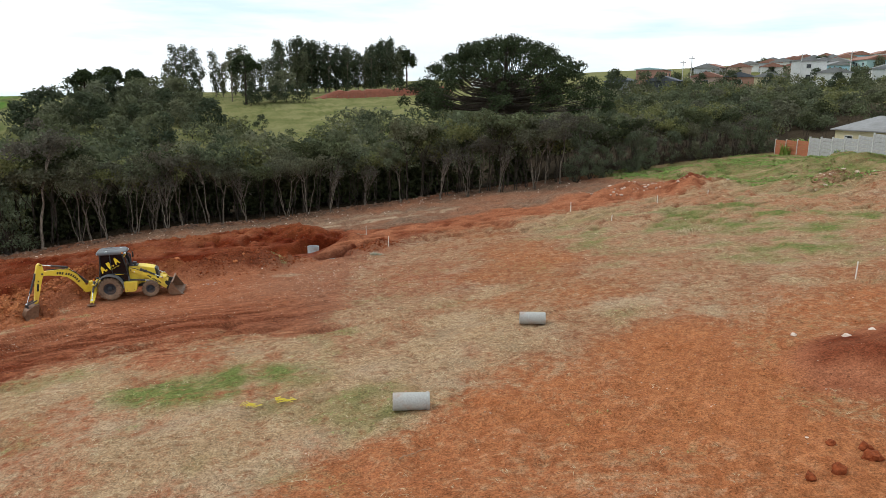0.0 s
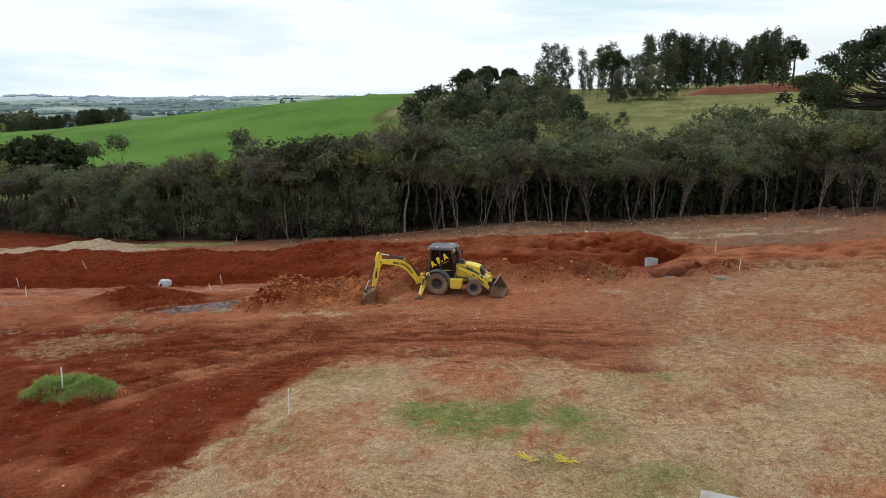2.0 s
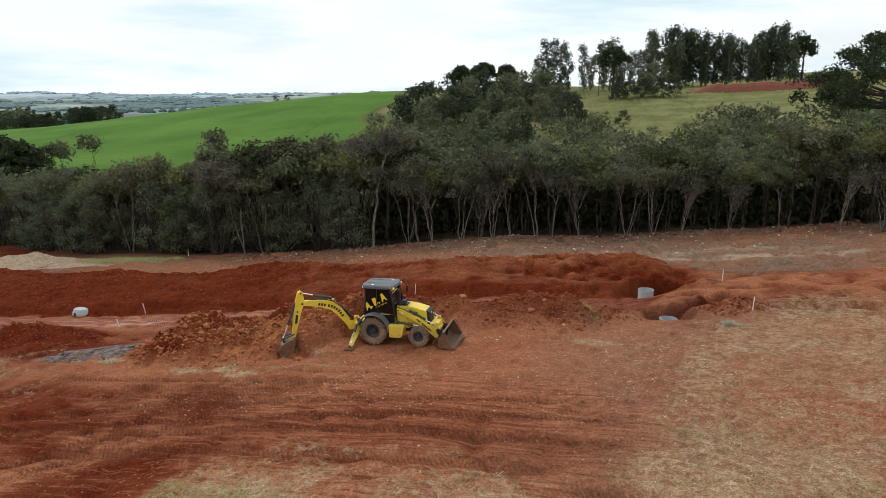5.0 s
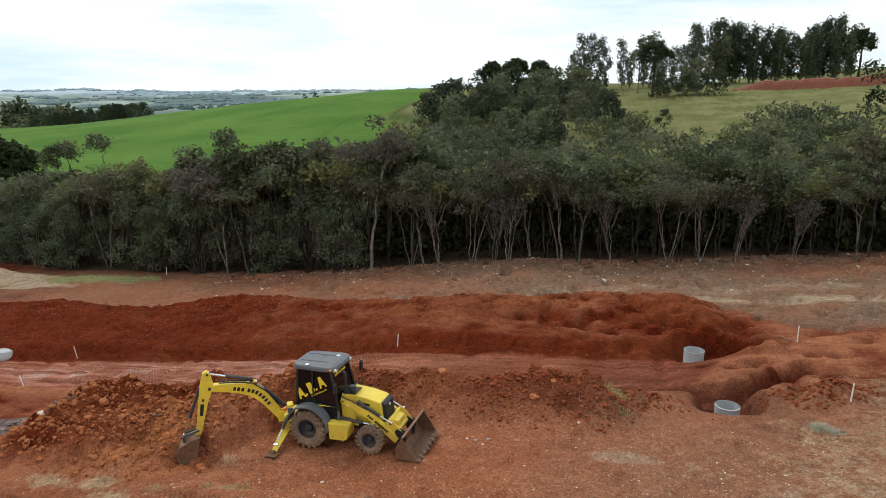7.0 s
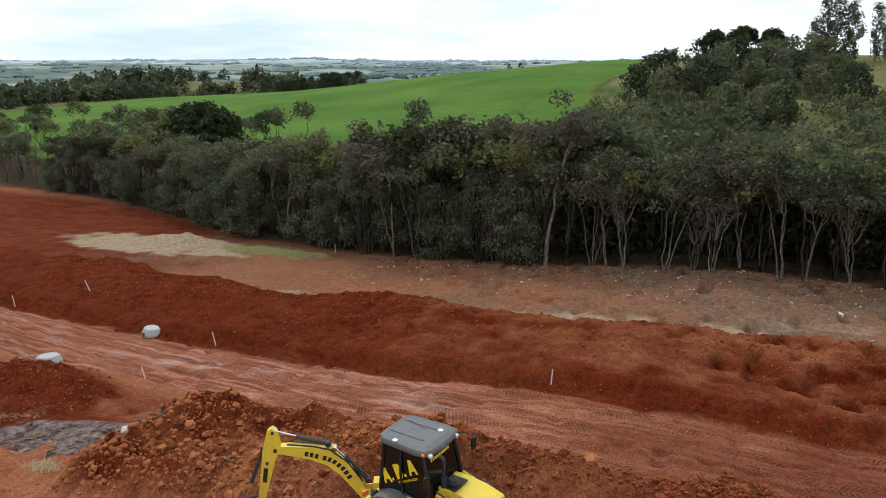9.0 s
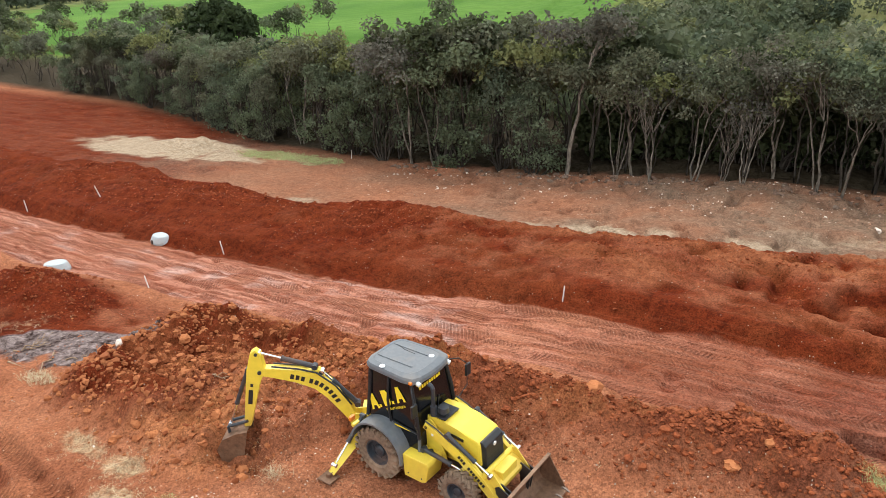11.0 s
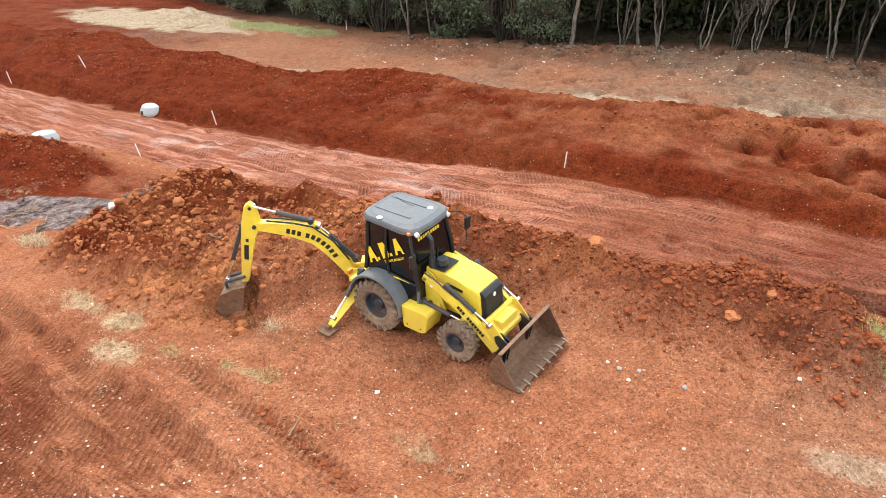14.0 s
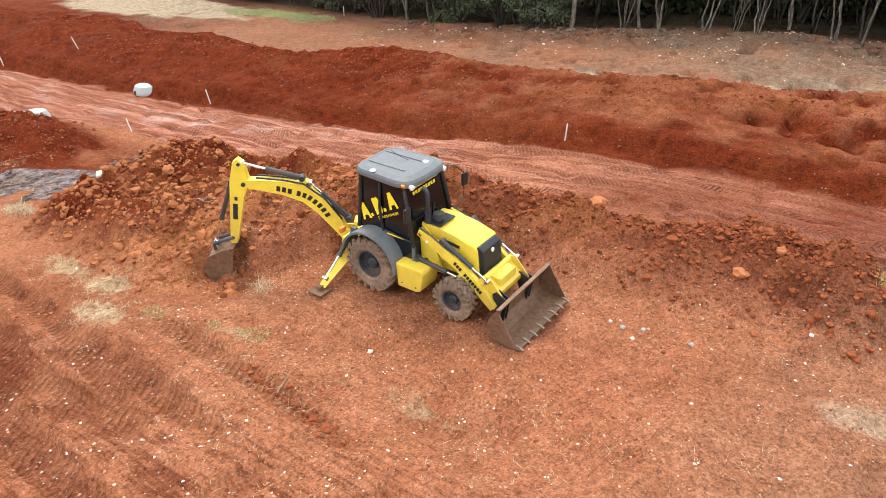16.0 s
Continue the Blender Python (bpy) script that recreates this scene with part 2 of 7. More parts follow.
    p.l.new(p.cells(0.19, p.place((1, 1, 1), 15), "Color"), crumb2.inputs["Color"])
    shade = p.sum("ADD", p.range(crumb.outputs["Green"], 0, 1, -0.24, 0.24), p.range(crumb2.outputs["Green"], 0, 1, -0.08, 0.08))
    crumb3 = p.n.new("ShaderNodeSeparateColor")
    p.l.new(p.cells(0.026, flat, "Color"), crumb3.inputs["Color"])
    shade = p.sum("ADD", shade, p.range(crumb3.outputs["Green"], 0, 1, -0.26, 0.26))
    shade = p.sum("ADD", shade, p.range(fine, 0.32, 0.68, 0.84, 1.16))
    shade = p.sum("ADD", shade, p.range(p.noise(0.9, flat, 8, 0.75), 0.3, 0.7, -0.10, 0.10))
    shade = p.sum("MAXIMUM", shade, 0.4)
    grain = p.n.new("ShaderNodeCombineColor")
    for key in ("Red", "Green", "Blue"):
        p.l.new(shade, grain.inputs[key])
    c = p.mix(1.0, c, p.mix(1.0, grain.outputs["Color"], (0.645, 0.607, 0.600), "MULTIPLY"), "MULTIPLY")
    # fields beyond the woods
    rows = p.wave(9.0, p.place((1, 1, 1), 35), 3.0, 2.0)
    cc = p.mix(p.range(p.noise(26.0, flat, 4), 0.35, 0.65), (0.070, 0.145, 0.026), (0.115, 0.205, 0.042))
    cc = p.mix(p.range(rows, 0.2, 0.9, 0, 0.3), cc, (0.060, 0.125, 0.024))
    mc = p.mix(p.range(p.noise(7.0, flat, 5), 0.35, 0.65), (0.115, 0.125, 0.042), (0.205, 0.195, 0.085))
    # litter colour kept very dark, so the inside of the woods looks shaded
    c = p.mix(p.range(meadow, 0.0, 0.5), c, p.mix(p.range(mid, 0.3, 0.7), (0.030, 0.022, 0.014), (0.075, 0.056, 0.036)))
    c = p.mix(p.range(meadow, 0.5, 1.0), c, mc)
    c = p.mix(crop, c, cc)
    h = p.sum("ADD", p.sum("MULTIPLY", fine, 0.7), p.sum("ADD", mid, p.sum("MULTIPLY", straw, 0.5)))
    h = p.sum("SUBTRACT", h, p.sum("MULTIPLY", pressed, 1.3))
    h = p.sum("ADD", h, p.sum("MULTIPLY", p.range(p.cells(0.13, flat), 0.0, 0.6, 1.0, 0.0), 0.22))
    p.bump(h, 0.055, 1.0)
    return p.done(c)

# ---- ground plan ----
# u runs along the new road, v across it, towards the woods
CU, SU = math.cos(radians(20)), math.sin(radians(20))


def xy(u, v):
    return CU * u - SU * v, SU * u + CU * v


def lattice(ix, iy, seed):
    """A repeatable random number for each whole place."""
    n = (ix.astype(np.int64) * 374761393 + iy.astype(np.int64) * 668265263 + seed * 974711) & 0x7FFFFFFF
    n = ((n ^ (n >> 13)) * 1274126177) & 0x7FFFFFFF
    return ((n ^ (n >> 16)) & 0xFFFF) / 65535.0


def value_noise(a, b, size, seed):
    """Smooth noise from -1 to 1, with lumps of that size in metres."""
    a, b = np.asarray(a, float) / size, np.asarray(b, float) / size
    ia, ib = np.floor(a), np.floor(b)
    fa, fb = a - ia, b - ib
    fa, fb = fa * fa * (3 - 2 * fa), fb * fb * (3 - 2 * fb)
    n00, n10 = lattice(ia, ib, seed), lattice(ia + 1, ib, seed)
    n01, n11 = lattice(ia, ib + 1, seed), lattice(ia + 1, ib + 1, seed)
    return 2 * ((n00 * (1 - fa) + n10 * fa) * (1 - fb) + (n01 * (1 - fa) + n11 * fa) * fb) - 1


def fbm(a, b, size, seed, octaves=4, gain=0.5):
    total, weight = 0.0, 1.0
    ca, sa = math.cos(0.6), math.sin(0.6)
    for k in range(octaves):
        total = total + weight * value_noise(a, b, size, seed + k)
        a, b = ca * a - sa * b + 3.7, sa * a + ca * b + 9.1
        size, weight = size * 0.5, weight * gain
    return total


def ramp(x, lo, hi):
    k = np.clip((np.asarray(x, float) - lo) / (hi - lo), 0, 1)
    return k * k * (3 - 2 * k)


def band(x, a, b, soft):
    return ramp(x, a - soft, a + soft) * (1 - ramp(x, b - soft, b + soft))


def blob(u, v, cu, cv, ru, rv, turn=0.0):
    """1 in the middle of an oval, 0 outside it."""
    c, s = math.cos(radians(turn)), math.sin(radians(turn))
    du, dv = u - cu, v - cv
    d = np.sqrt(((c * du + s * dv) / ru) ** 2 + ((-s * du + c * dv) / rv) ** 2)
    return 1 - ramp(d, 0.0, 1.0)


def cobbled(u, v, size, seed):
    """Rounded lumps of that size, each with its own height."""
    a, b = np.asarray(u, float) / size, np.asarray(v, float) / size
    ia, ib = np.floor(a), np.floor(b)
    best = np.zeros_like(a)
    for da in (-1, 0, 1):
        for db in (-1, 0, 1):
            ca, cb = ia + da, ib + db
            d2 = (a - ca - lattice(ca, cb, seed)) ** 2 + (b - cb - lattice(ca, cb, seed + 1)) ** 2
            r = 0.25 + 0.40 * lattice(ca, cb, seed + 2) ** 2
            best = np.maximum(best, r * np.sqrt(np.clip(1 - d2 / (r * r), 0, 1)))
    return best * size


def slope_along(u):
    """The lie of the land along the road: it falls to the west."""
    total = 0.0
    for k in (-3, -1.5, 0, 1.5, 3):
        total = total + np.interp(u + k, [-220, -60, -40, -30, -17, -10, -7, -4.5, -2, 1, 6, 13, 20, 40, 70, 140, 400],
                                  [-9, -4.4, -3.3, -2.85, -1.8, -0.95, -0.5, -0.17, 0.0, 0.12, 0.25, 0.8, 1.4, 3.2, 5.6, 9, 16])
    return total / 5


def ground_base(u, v):
    near = slope_along(u) - 0.0794 * (np.minimum(v, 84) - 45)
    floor = np.interp(u, [-600, -220, -110, -60, 0, 60, 100, 176, 300, 900], [-18, -11, -8.5, -7, -5, 0.5, 6, 15, 26, 30])
    ridge = np.interp(u, [-1200, -600, -228, -141, -75, 0, 60, 176, 300, 900], [-60, -30, -6.5, 3.4, 9.5, 11.5, 12.5, 19, 28, 30])
    climb = np.interp(v, [120, 170, 230, 300], [0, 0.22, 0.66, 1.0])
    climb = 0.5 * climb + 0.5 * ramp(v, 120, 300)
    beyond = floor + (ridge - floor) * climb - 45 * ramp(v, 330, 800) * (1 - ramp(u, 80, 200)) - 60 * ramp(v, 900, 3000)
    far = ramp(v, 84, 125)
    return (1 - far) * near + far * beyond


def spoil(u, v):
    """The loose heaps between the machine and the road: an ochre one, one behind the machine, a red one by the rings."""
    wob = value_noise(u, v * 0, 4.0, 11)
    front = np.interp(u, [-18, -16, -11, -9.5, -8, -7.4, -6.9, -5, 0, 4.5, 7], [43.5, 41.5, 41.3, 40.9, 41.2, 42.4, 43.7, 46.0, 45.9, 45.4, 46.6]) + 0.3 * wob
    back = 50.0 + 0.5 * value_noise(u, v * 0, 3.0, 12)
    across = ramp(v, front - 0.2, front + 2.0) * (1 - ramp(v, back - 2.0, back + 0.2))
    first = across * band(u, -17.3, -5.5, 1.4)
    second = across * band(u, -6.5, 5.6, 1.3)
    third = blob(u, v, -26.4, 47.7, 6.0, 3.0)
    return first, second, third


def bank(u, v):
    crest = 63.0 + 1.3 * value_noise(u, v * 0, 6.0, 5)
    return ramp(v, 56.9, crest) * (1 - ramp(v, crest + 0.2, crest + 3.2)) * band(u, -80, 10.8, 1.8)


def road_cut(u, v):
    edge = 0.35 * value_noise(u, v * 0, 4.0, 17)
    return band(v + edge, 50.7, 57.2, 0.6) * (1 - ramp(u + 0.5 * (57 - v), 9.3, 12.6))


def pits(u, v):
    rough = 0.18 * value_noise(u, v, 0.7, 14)
    first = np.clip((blob(u, v, 10.5, 57.6, 2.6, 1.8) + 0.5 * rough) * 4.5, 0, 1) * ramp(u + 1.5 * (v - 56), 6.4, 8.0)
    # a trench that leads from the road past the second ring and up again
    second = np.clip((blob(u, v, 9.75, 49.9, 1.6, 2.0) + 0.4 * rough) * 2.4, 0, 1)
    for a0, b0, a1, b1 in ((5.6, 52.4, 9.6, 50.9), (10.0, 51.0, 13.4, 54.0)):
        k = np.clip(((u - a0) * (a1 - a0) + (v - b0) * (b1 - b0)) / ((a1 - a0) ** 2 + (b1 - b0) ** 2), 0, 1)
        d = np.hypot(u - a0 - k * (a1 - a0), v - b0 - k * (b1 - b0))
        second = np.maximum(second, (1 - ramp(d + rough, 0.30, 0.75)) * 0.8)
    return first, second


def ruts(u, v):
    """Wheel ruts of the machine, in pairs, over the worked soil: 1 in a rut."""
    total = 0.0
    for cu, cv, turn, reach, wide in ((-5.2, 39.75, -10, 2.9, 0.30), (-6.6, 38.65, -10, 3.2, 0.30), (-8.6, 38.7, -16, 3.6, 0.28), (-10.4, 38.4, -14, 4.6, 0.32), (-12.6, 40.0, -12, 2.8, 0.18), (-9.8, 37.3, -13, 5.0, 0.32), (-16, 40.2, -8, 3.4, 0.25), (-8, 36.3, 2, 13, 0.26), (-7, 34.9, 1, 13, 0.26), (-4, 33.6, -4, 10, 0.3), (-5, 31.8, -4, 9, 0.3),
                                      (-13, 33, 52, 8, 0.3), (-11.4, 32, 52, 8, 0.3),
                                      (5.2, 29.8, -4, 1.3, 0.32), (-15, 36.2, 10, 8, 0.3)):
        c, s = math.cos(radians(turn)), math.sin(radians(turn))
        along, off = c * (u - cu) + s * (v - cv), -s * (u - cu) + c * (v - cv)
        off = off + 0.25 * value_noise(along, along * 0, 5.0, int(cv * 7))
        total = np.maximum(total, np.exp(-(off / wide) ** 4) * band(along, -reach, reach, 1.0))
    return total


def scrapes(u, v):
    """Long shallow furrows that the machine's blade has left, along its way."""
    c, s = math.cos(radians(-6)), math.sin(radians(-6))
    along, off = c * u + s * v, -s * u + c * v + 0.5 * value_noise(u, v, 9.0, 131)
    lines = 0.6 * value_noise(0.05 * along, off, 0.42, 133) + 0.4 * value_noise(0.09 * along, off, 0.2, 135)
    where = np.maximum(band(v + value_noise(u, v * 0, 5.0, 137), 29.5, 39.2, 1.0) * band(u, -24, 7.0, 1.5), 0.8 * band(u, -26, -8, 2) * band(v, 15, 31, 2))
    return 0.07 * lines * where * (0.35 + 0.65 * ramp(value_noise(u, v, 4.0, 139), -0.4, 0.5))


def ground(u, v):
    """The height of the ground."""
    u, v = np.asarray(u, float), np.asarray(v, float)
    z = ground_base(u, v)
    site = 1 - ramp(v, 82, 88)
    z = z + 36 * np.clip(1.6 * blob(u, v, -640, 610, 300, 150, 12), 0, 1)
    # the level patch that the machine stands on
    pad = band(u, -7.0, 1.5, 1.5) * band(v, 40.0, 45.9, 0.9)
    z = z * (1 - pad) + pad * (-0.18 + 0.022 * (u + 4.6))
    z = z - road_cut(u, v) * (0.7 + 0.035 * value_noise(0.02 * u, v, 0.55, 143) + 0.030 * value_noise(0.03 * u, v, 0.26, 145))
    b = bank(u, v)
    z = z + b * (np.interp(u, [-60, -15, -5, 11], [1.5, 1.4, 1.0, 1.0]) + 0.26 * value_noise(u, v * 0, 4.5, 7) + 0.08 * fbm(0.4 * u, v, 1.8, 21, 3) + 0.11 * value_noise(0.22 * u, v, 0.9, 23) + 0.07 * value_noise(0.3 * u, v, 0.4, 25))
    first, second, third = spoil(u, v)
    z = z + first * (0.75 + 0.35 * fbm(u, v, 2.6, 31, 2)) + second * (1.0 + 0.3 * fbm(u, v, 2.0, 33, 2)) + third * 0.9
    z = z - 0.6 * np.clip(1.3 * blob(u, v, -8.4, 42.7, 1.3, 1.1), 0, 1) * np.clip(first * 4, 0, 1)
    p1, p2 = pits(u, v)
    z = z - 1.35 * p1 - 1.2 * p2
    # soil thrown up beside the pits
    thrown = blob(u, v, 12.9, 50.2, 2.6, 1.3, 15) + 0.9 * blob(u, v, 6.6, 48.9, 1.6, 0.9) + 0.6 * blob(u, v, 12.4, 56.0, 1.5, 0.8)
    z = z + 0.5 * thrown * (1 + 0.5 * fbm(u, v, 1.1, 15, 3)) + 0.4 * blob(u, v, 9.5, 61.2, 2.5, 1.6)
    # the stony ridge before the woods, a heap of sand, rubble to the east
    z = z + site * 0.22 * band(v + value_noise(u, v * 0, 5.0, 19), 78.6, 81.2, 1.0) * (0.75 + 0.5 * fbm(u, v, 1.8, 41, 3)) * ramp(u, -34, -26)
    z = z + 1.0 * blob(u, v, -52, 78, 7, 4) * (1 + 0.4 * fbm(u, v, 1.5, 43, 3))
    for cu, cv, ru, rv, h in ((40, 58, 8, 4, 0.8), (47, 57, 6, 4, 0.9), (34, 62, 6, 3, 0.5), (53, 47, 9, 3.0, 0.9), (60, 43, 8, 3.0, 1.0), (20.6, 14.6, 4.2, 2.8, 0.5), (46.0, 53.6, 6, 3.0, 1.0), (65, 57, 10, 5, 1.3), (71, 49, 8, 5, 1.4), (57, 66, 9, 5, 0.8)):
        z = z + h * blob(u, v, cu, cv, ru, rv, -12) * (1 + 0.5 * fbm(u, v, 1.7, 47, 3))
    lumps = np.clip(first + second + third + b * 0.6 + thrown + 0.7 * (p1 + p2), 0, 1)
    crumbly = 0.17 * fbm(u, v, 1.3, 61, 3, 0.6) + 0.20 * (np.abs(value_noise(u, v, 0.85, 66)) - 0.3) + 0.13 * (np.abs(value_noise(u, v, 0.42, 67)) - 0.3) + 0.05 * value_noise(u, v, 0.22, 68)
    z = z + site * (0.05 * fbm(u, v, 3.0, 51, 3) + 0.012 * value_noise(u, v, 0.4, 69) + lumps * (crumbly * (1 - 0.65 * b) + 0.75 * cobbled(u, v, 0.55, 161) + 0.75 * cobbled(u, v, 0.32, 171)))
    z = z + scrapes(u, v) + 0.05 * band(u, 9, 30, 3) * band(v, 47, 66, 3) * fbm(0.5 * u, v, 1.6, 141, 3)
    z = z - 0.16 * ruts(u, v) + 0.05 * np.clip(value_noise(u, v, 0.5, 63), 0, 1) * band(u, -14, -2, 1) * band(v, 37, 40.3, 0.4) - 0.5 * blob(u, v, -22, 24, 7, 3) + 0.6 * np.clip(1.5 * blob(u, v, -17.2, 27.9, 2.8, 1.5), 0, 1) * (1 + 0.25 * value_noise(u, v, 0.7, 88))
    return z


def gz(u, v):
    return float(ground(np.array([u]), np.array([v]))[0])


def covers(u, v):
    """What lies on the ground, each from 0 to 1."""
    n1, n2, n3 = fbm(u, v, 4.0, 71, 4), fbm(u, v, 1.4, 75, 4), fbm(u, v, 14.0, 79, 3)
    edge = 0.7 * n1 + 0.35 * n2
    # dry grass on the unworked field
    reach = np.interp(u, [-14, -9, -7, -5, 5.5, 7.5, 10, 14, 22, 34], [14, 20, 30, 30.5, 29, 38, 44, 50, 54, 54])
    grass = ramp(reach - v + 2.4 * edge, -2.2, 3.2) * ramp(u + 0.45 * (v - 20) + 1.8 * edge, -10.0, -6.8)
    lane = np.interp(v, [0, 10, 18, 26, 34, 42, 50, 60], [13.0, 13.0, 13.0, 15.5, 17.5, 21, 21, 16])
    wide = np.interp(v, [0, 10, 18, 26, 34, 42, 60], [10, 10.0, 7.0, 2.6, 2.4, 3.0, 4])
    orange = (1 - ramp(np.abs(u - lane) + 2.6 * n1 + 1.6 * n2, 0.1 * wide, 1.6 * wide)) * (1 - ramp(v, 46, 56))
    orange = np.maximum(orange, 0.85 * blob(u, v, 24, 17, 7, 2.6, 20))
    orange = np.maximum(orange, 0.75 * (1 - ramp(v - 0.25 * (u - 2) + 2.0 * edge, 15.5, 18.5)) * ramp(u, -3, 3))
    grass = grass * (1 - (0.48 + 0.46 * (1 - ramp(v, 18, 26))) * orange) * (0.50 + 0.45 * ramp(n2 + n1, -0.8, 0.6))
    grass = grass * (1 - 0.42 * ramp(v + 1.5 * n1, 28, 34) * (1 - ramp(u, 20, 28)))
    grass = np.maximum(grass, 0.95 * np.clip(2.4 * blob(u, v, 0.6, 24.6, 4.6, 2.2, -10) * (1 + 0.4 * n2), 0, 1))
    grass = np.maximum(grass, (0.62 + 0.3 * n2) * band(u + 2 * n1, 22, 62, 3) * band(v + 2 * n1, 24, 47, 3))
    mound = np.clip(blob(u, v, 21.0, 14.0, 6.4, 4.0, -8) * (1 + 0.5 * n1 + 0.3 * n2), 0, 1)
    grass = grass * (1 - ramp(mound, 0.1, 0.4))
    tufts = 0.28 * ramp(n1 + n2 * 0.6, 0.15, 0.8) * band(u, -40, -19, 3) * band(v, 33, 47, 2)
    pad = 0.5 * ramp(n1 + 0.6 * n2, 0.35, 0.9) * (band(u, -14, -8, 1) * band(v, 38.5, 42.0, 0.6) + band(u, 6.5, 14, 1) * band(v, 38.5, 48.5, 1.5))
    grass = np.maximum(np.maximum(grass, tufts * (1 - np.clip(3 * blob(u, v, -19.4, 44.8, 6.6, 3.0, 22) + 3 * blob(u, v, -26.4, 47.7, 6.4, 3.4), 0, 1))), pad)
    wisps = np.clip(blob(u, v, -13.0, 41.2, 1.6, 0.6, -5) + blob(u, v, -10.8, 41.0, 1.3, 0.7) + blob(u, v, -9.6, 39.9, 1.5, 0.7, -10) + 0.6 * blob(u, v, -6.6, 40.7, 2.0, 0.5, 12) + 0.7 * blob(u, v, -2.5, 40.8, 3.2, 0.8), 0, 1)
    grass = np.maximum(grass, 0.75 * ramp(wisps * (1 + 0.6 * n2), 0.15, 0.8))
    east = ramp(u, 46, 52) * ramp(v, 44, 50) * (1 - ramp(v, 96, 104))
    grass = np.maximum(grass, east)
    west = blob(u, v, -40, 78.5, 9, 3.4)
    grass = np.maximum(grass, ramp(west * (1 + 0.5 * n2), 0.2, 0.5))
    # green growth in it
    green = 2.2 * blob(u, v, 0.6, 24.4, 5.0, 3.0, -10) + 0.8 * blob(u, v, -5.8, 22.0, 2.4, 1.1) + 0.6 * blob(u, v, 11.6, 30.2, 1.6, 0.9) + 0.45 * blob(u, v, 5.2, 40, 4, 1.5)
    green = green + 0.5 * blob(u, v, -6.2, 41.0, 1.4, 0.4, 10) + 0.5 * band(u, 20, 46, 4) * band(v, 22, 46, 4) * ramp(n1 + 0.4 * n2, -0.2, 0.8) + east * 0.9 + 0.4 * west
    hump = ramp(blob(u, v, -17.2, 28.1, 3.4, 1.7) * (1 + 0.5 * n2), 0.25, 0.45)
    grass, green = np.maximum(grass, hump), np.maximum(green, 1.3 * hump)
    green = green + 0.55 * ramp(fbm(u, v, 2.6, 83, 4), 0.15, 0.9) * band(v, 12, 40, 4) * band(u, -10, 24, 4)
    green = green + 0.38 * band(u, 26, 60, 4) * band(v + n1, 26, 50, 4) * ramp(n1 + 0.5 * n2, -0.5, 0.5)
    green = np.clip(green * (0.65 + 0.6 * n2), 0, 1)
    first, second, third = spoil(u, v)
    face = ramp(v + 0.2 * n2 + 0.2 * value_noise(u, v * 0, 2.0, 6), 56.4, 56.8) * (1 - ramp(v + 0.6 * n2, 64.6, 66.4)) * band(u, -80, 11.5, 1.8)
    road = road_cut(u, v) * (0.85 + 0.3 * n2) * (1 - 0.6 * ramp(u + 3 * n1, -9, 2)) * (1 - face) * (1 - np.clip(2.0 * (first + second + third), 0, 1))
    b = bank(u, v)
    p1, p2 = pits(u, v)
    # dug soil red; full strength in the pits also paints their shade
    red = np.clip(face * (1.04 + 0.15 * n1 - (0.26 + 0.3 * fbm(0.5 * u, v, 0.7, 85, 3)) * ramp(u + 3 * n1, -22, -6) * ramp(v, 57.2, 58.6)) + 0.6 * band(u + n1, 7, 24, 3) * band(v, 47.5, 64, 2) * ramp(n1 + 0.7 * n2, -0.5, 0.5) + third * 1.4 + second * 0.7 + 0.8 * first * ramp(-u + 2 * n1, 9.5, 14) + first * (0.25 + 0.5 * ramp(v, 44.5, 47.5)) + 0.75 * ramp(road_cut(u, v), 0.2, 0.8) * ramp(u + 3 * n1, -6, 4) + 1.3 * p1 + 1.3 * p2 + 0.8 * np.clip(1.5 * blob(u, v, -21.5, 46.6, 7.5, 4.2), 0, 1) * (0.8 + 0.4 * n2) + 0.75 * blob(u, v, 7.5, 53.2, 6.5, 3.6) * (0.8 + 0.5 * n2) + 0.7 * ramp(mound, 0.06, 0.7) * (0.6 + 0.8 * n2), 0, 1)
    cut = np.maximum(band(u, -40, -6.5, 1.5) * band(v, 10, 40, 2), 0.55 * band(u, -14, 6, 2) * band(v, 31, 37, 2)) * ramp(n1 + 0.5 * n2 + 0.25 * n3, -1.3, 0.0)
    cut = cut * (1 - 0.25 * band(u, -15, 0, 1.5) * ramp(v, 34.5, 36.5))
    red = np.clip(red + 0.85 * (1 - ramp(u + 3 * n1, -46, -38)) * band(v, 64, 92, 2) * (1 - west) + 0.6 * band(u + 2 * n1, -48, -20, 3) * band(v, 38, 48, 2) * (0.6 + 0.4 * n2), 0, 1)
    red = np.clip(red + 0.9 * cut * (1 - grass), 0, 1)
    red = np.clip(red + 0.8 * (blob(u, v, 53, 47, 9, 3, -12) + blob(u, v, 60, 43, 8, 3, -12) + blob(u, v, 47, 57, 4, 3)), 0, 1)
    ochre = np.clip(first * 1.2, 0, 1) * ramp(n2 + n1, -0.6, 0.8) * (1 - 0.6 * ramp(v, 44.5, 47.5)) * (0.35 + 0.65 * ramp(u + n1, -15, -9.5)) + 0.5 * second * ramp(n2, 0.0, 0.8) + face * ramp(fbm(0.35 * u, v, 1.1, 81, 5), -0.7, 0.5) * (0.04 + 0.22 * ramp(u + 3 * n1, -20, -5)) * (0.5 + 0.5 * ramp(v, 58.5, 61.5)) + 0.9 * orange * (1 - ramp(mound, 0.1, 0.3))
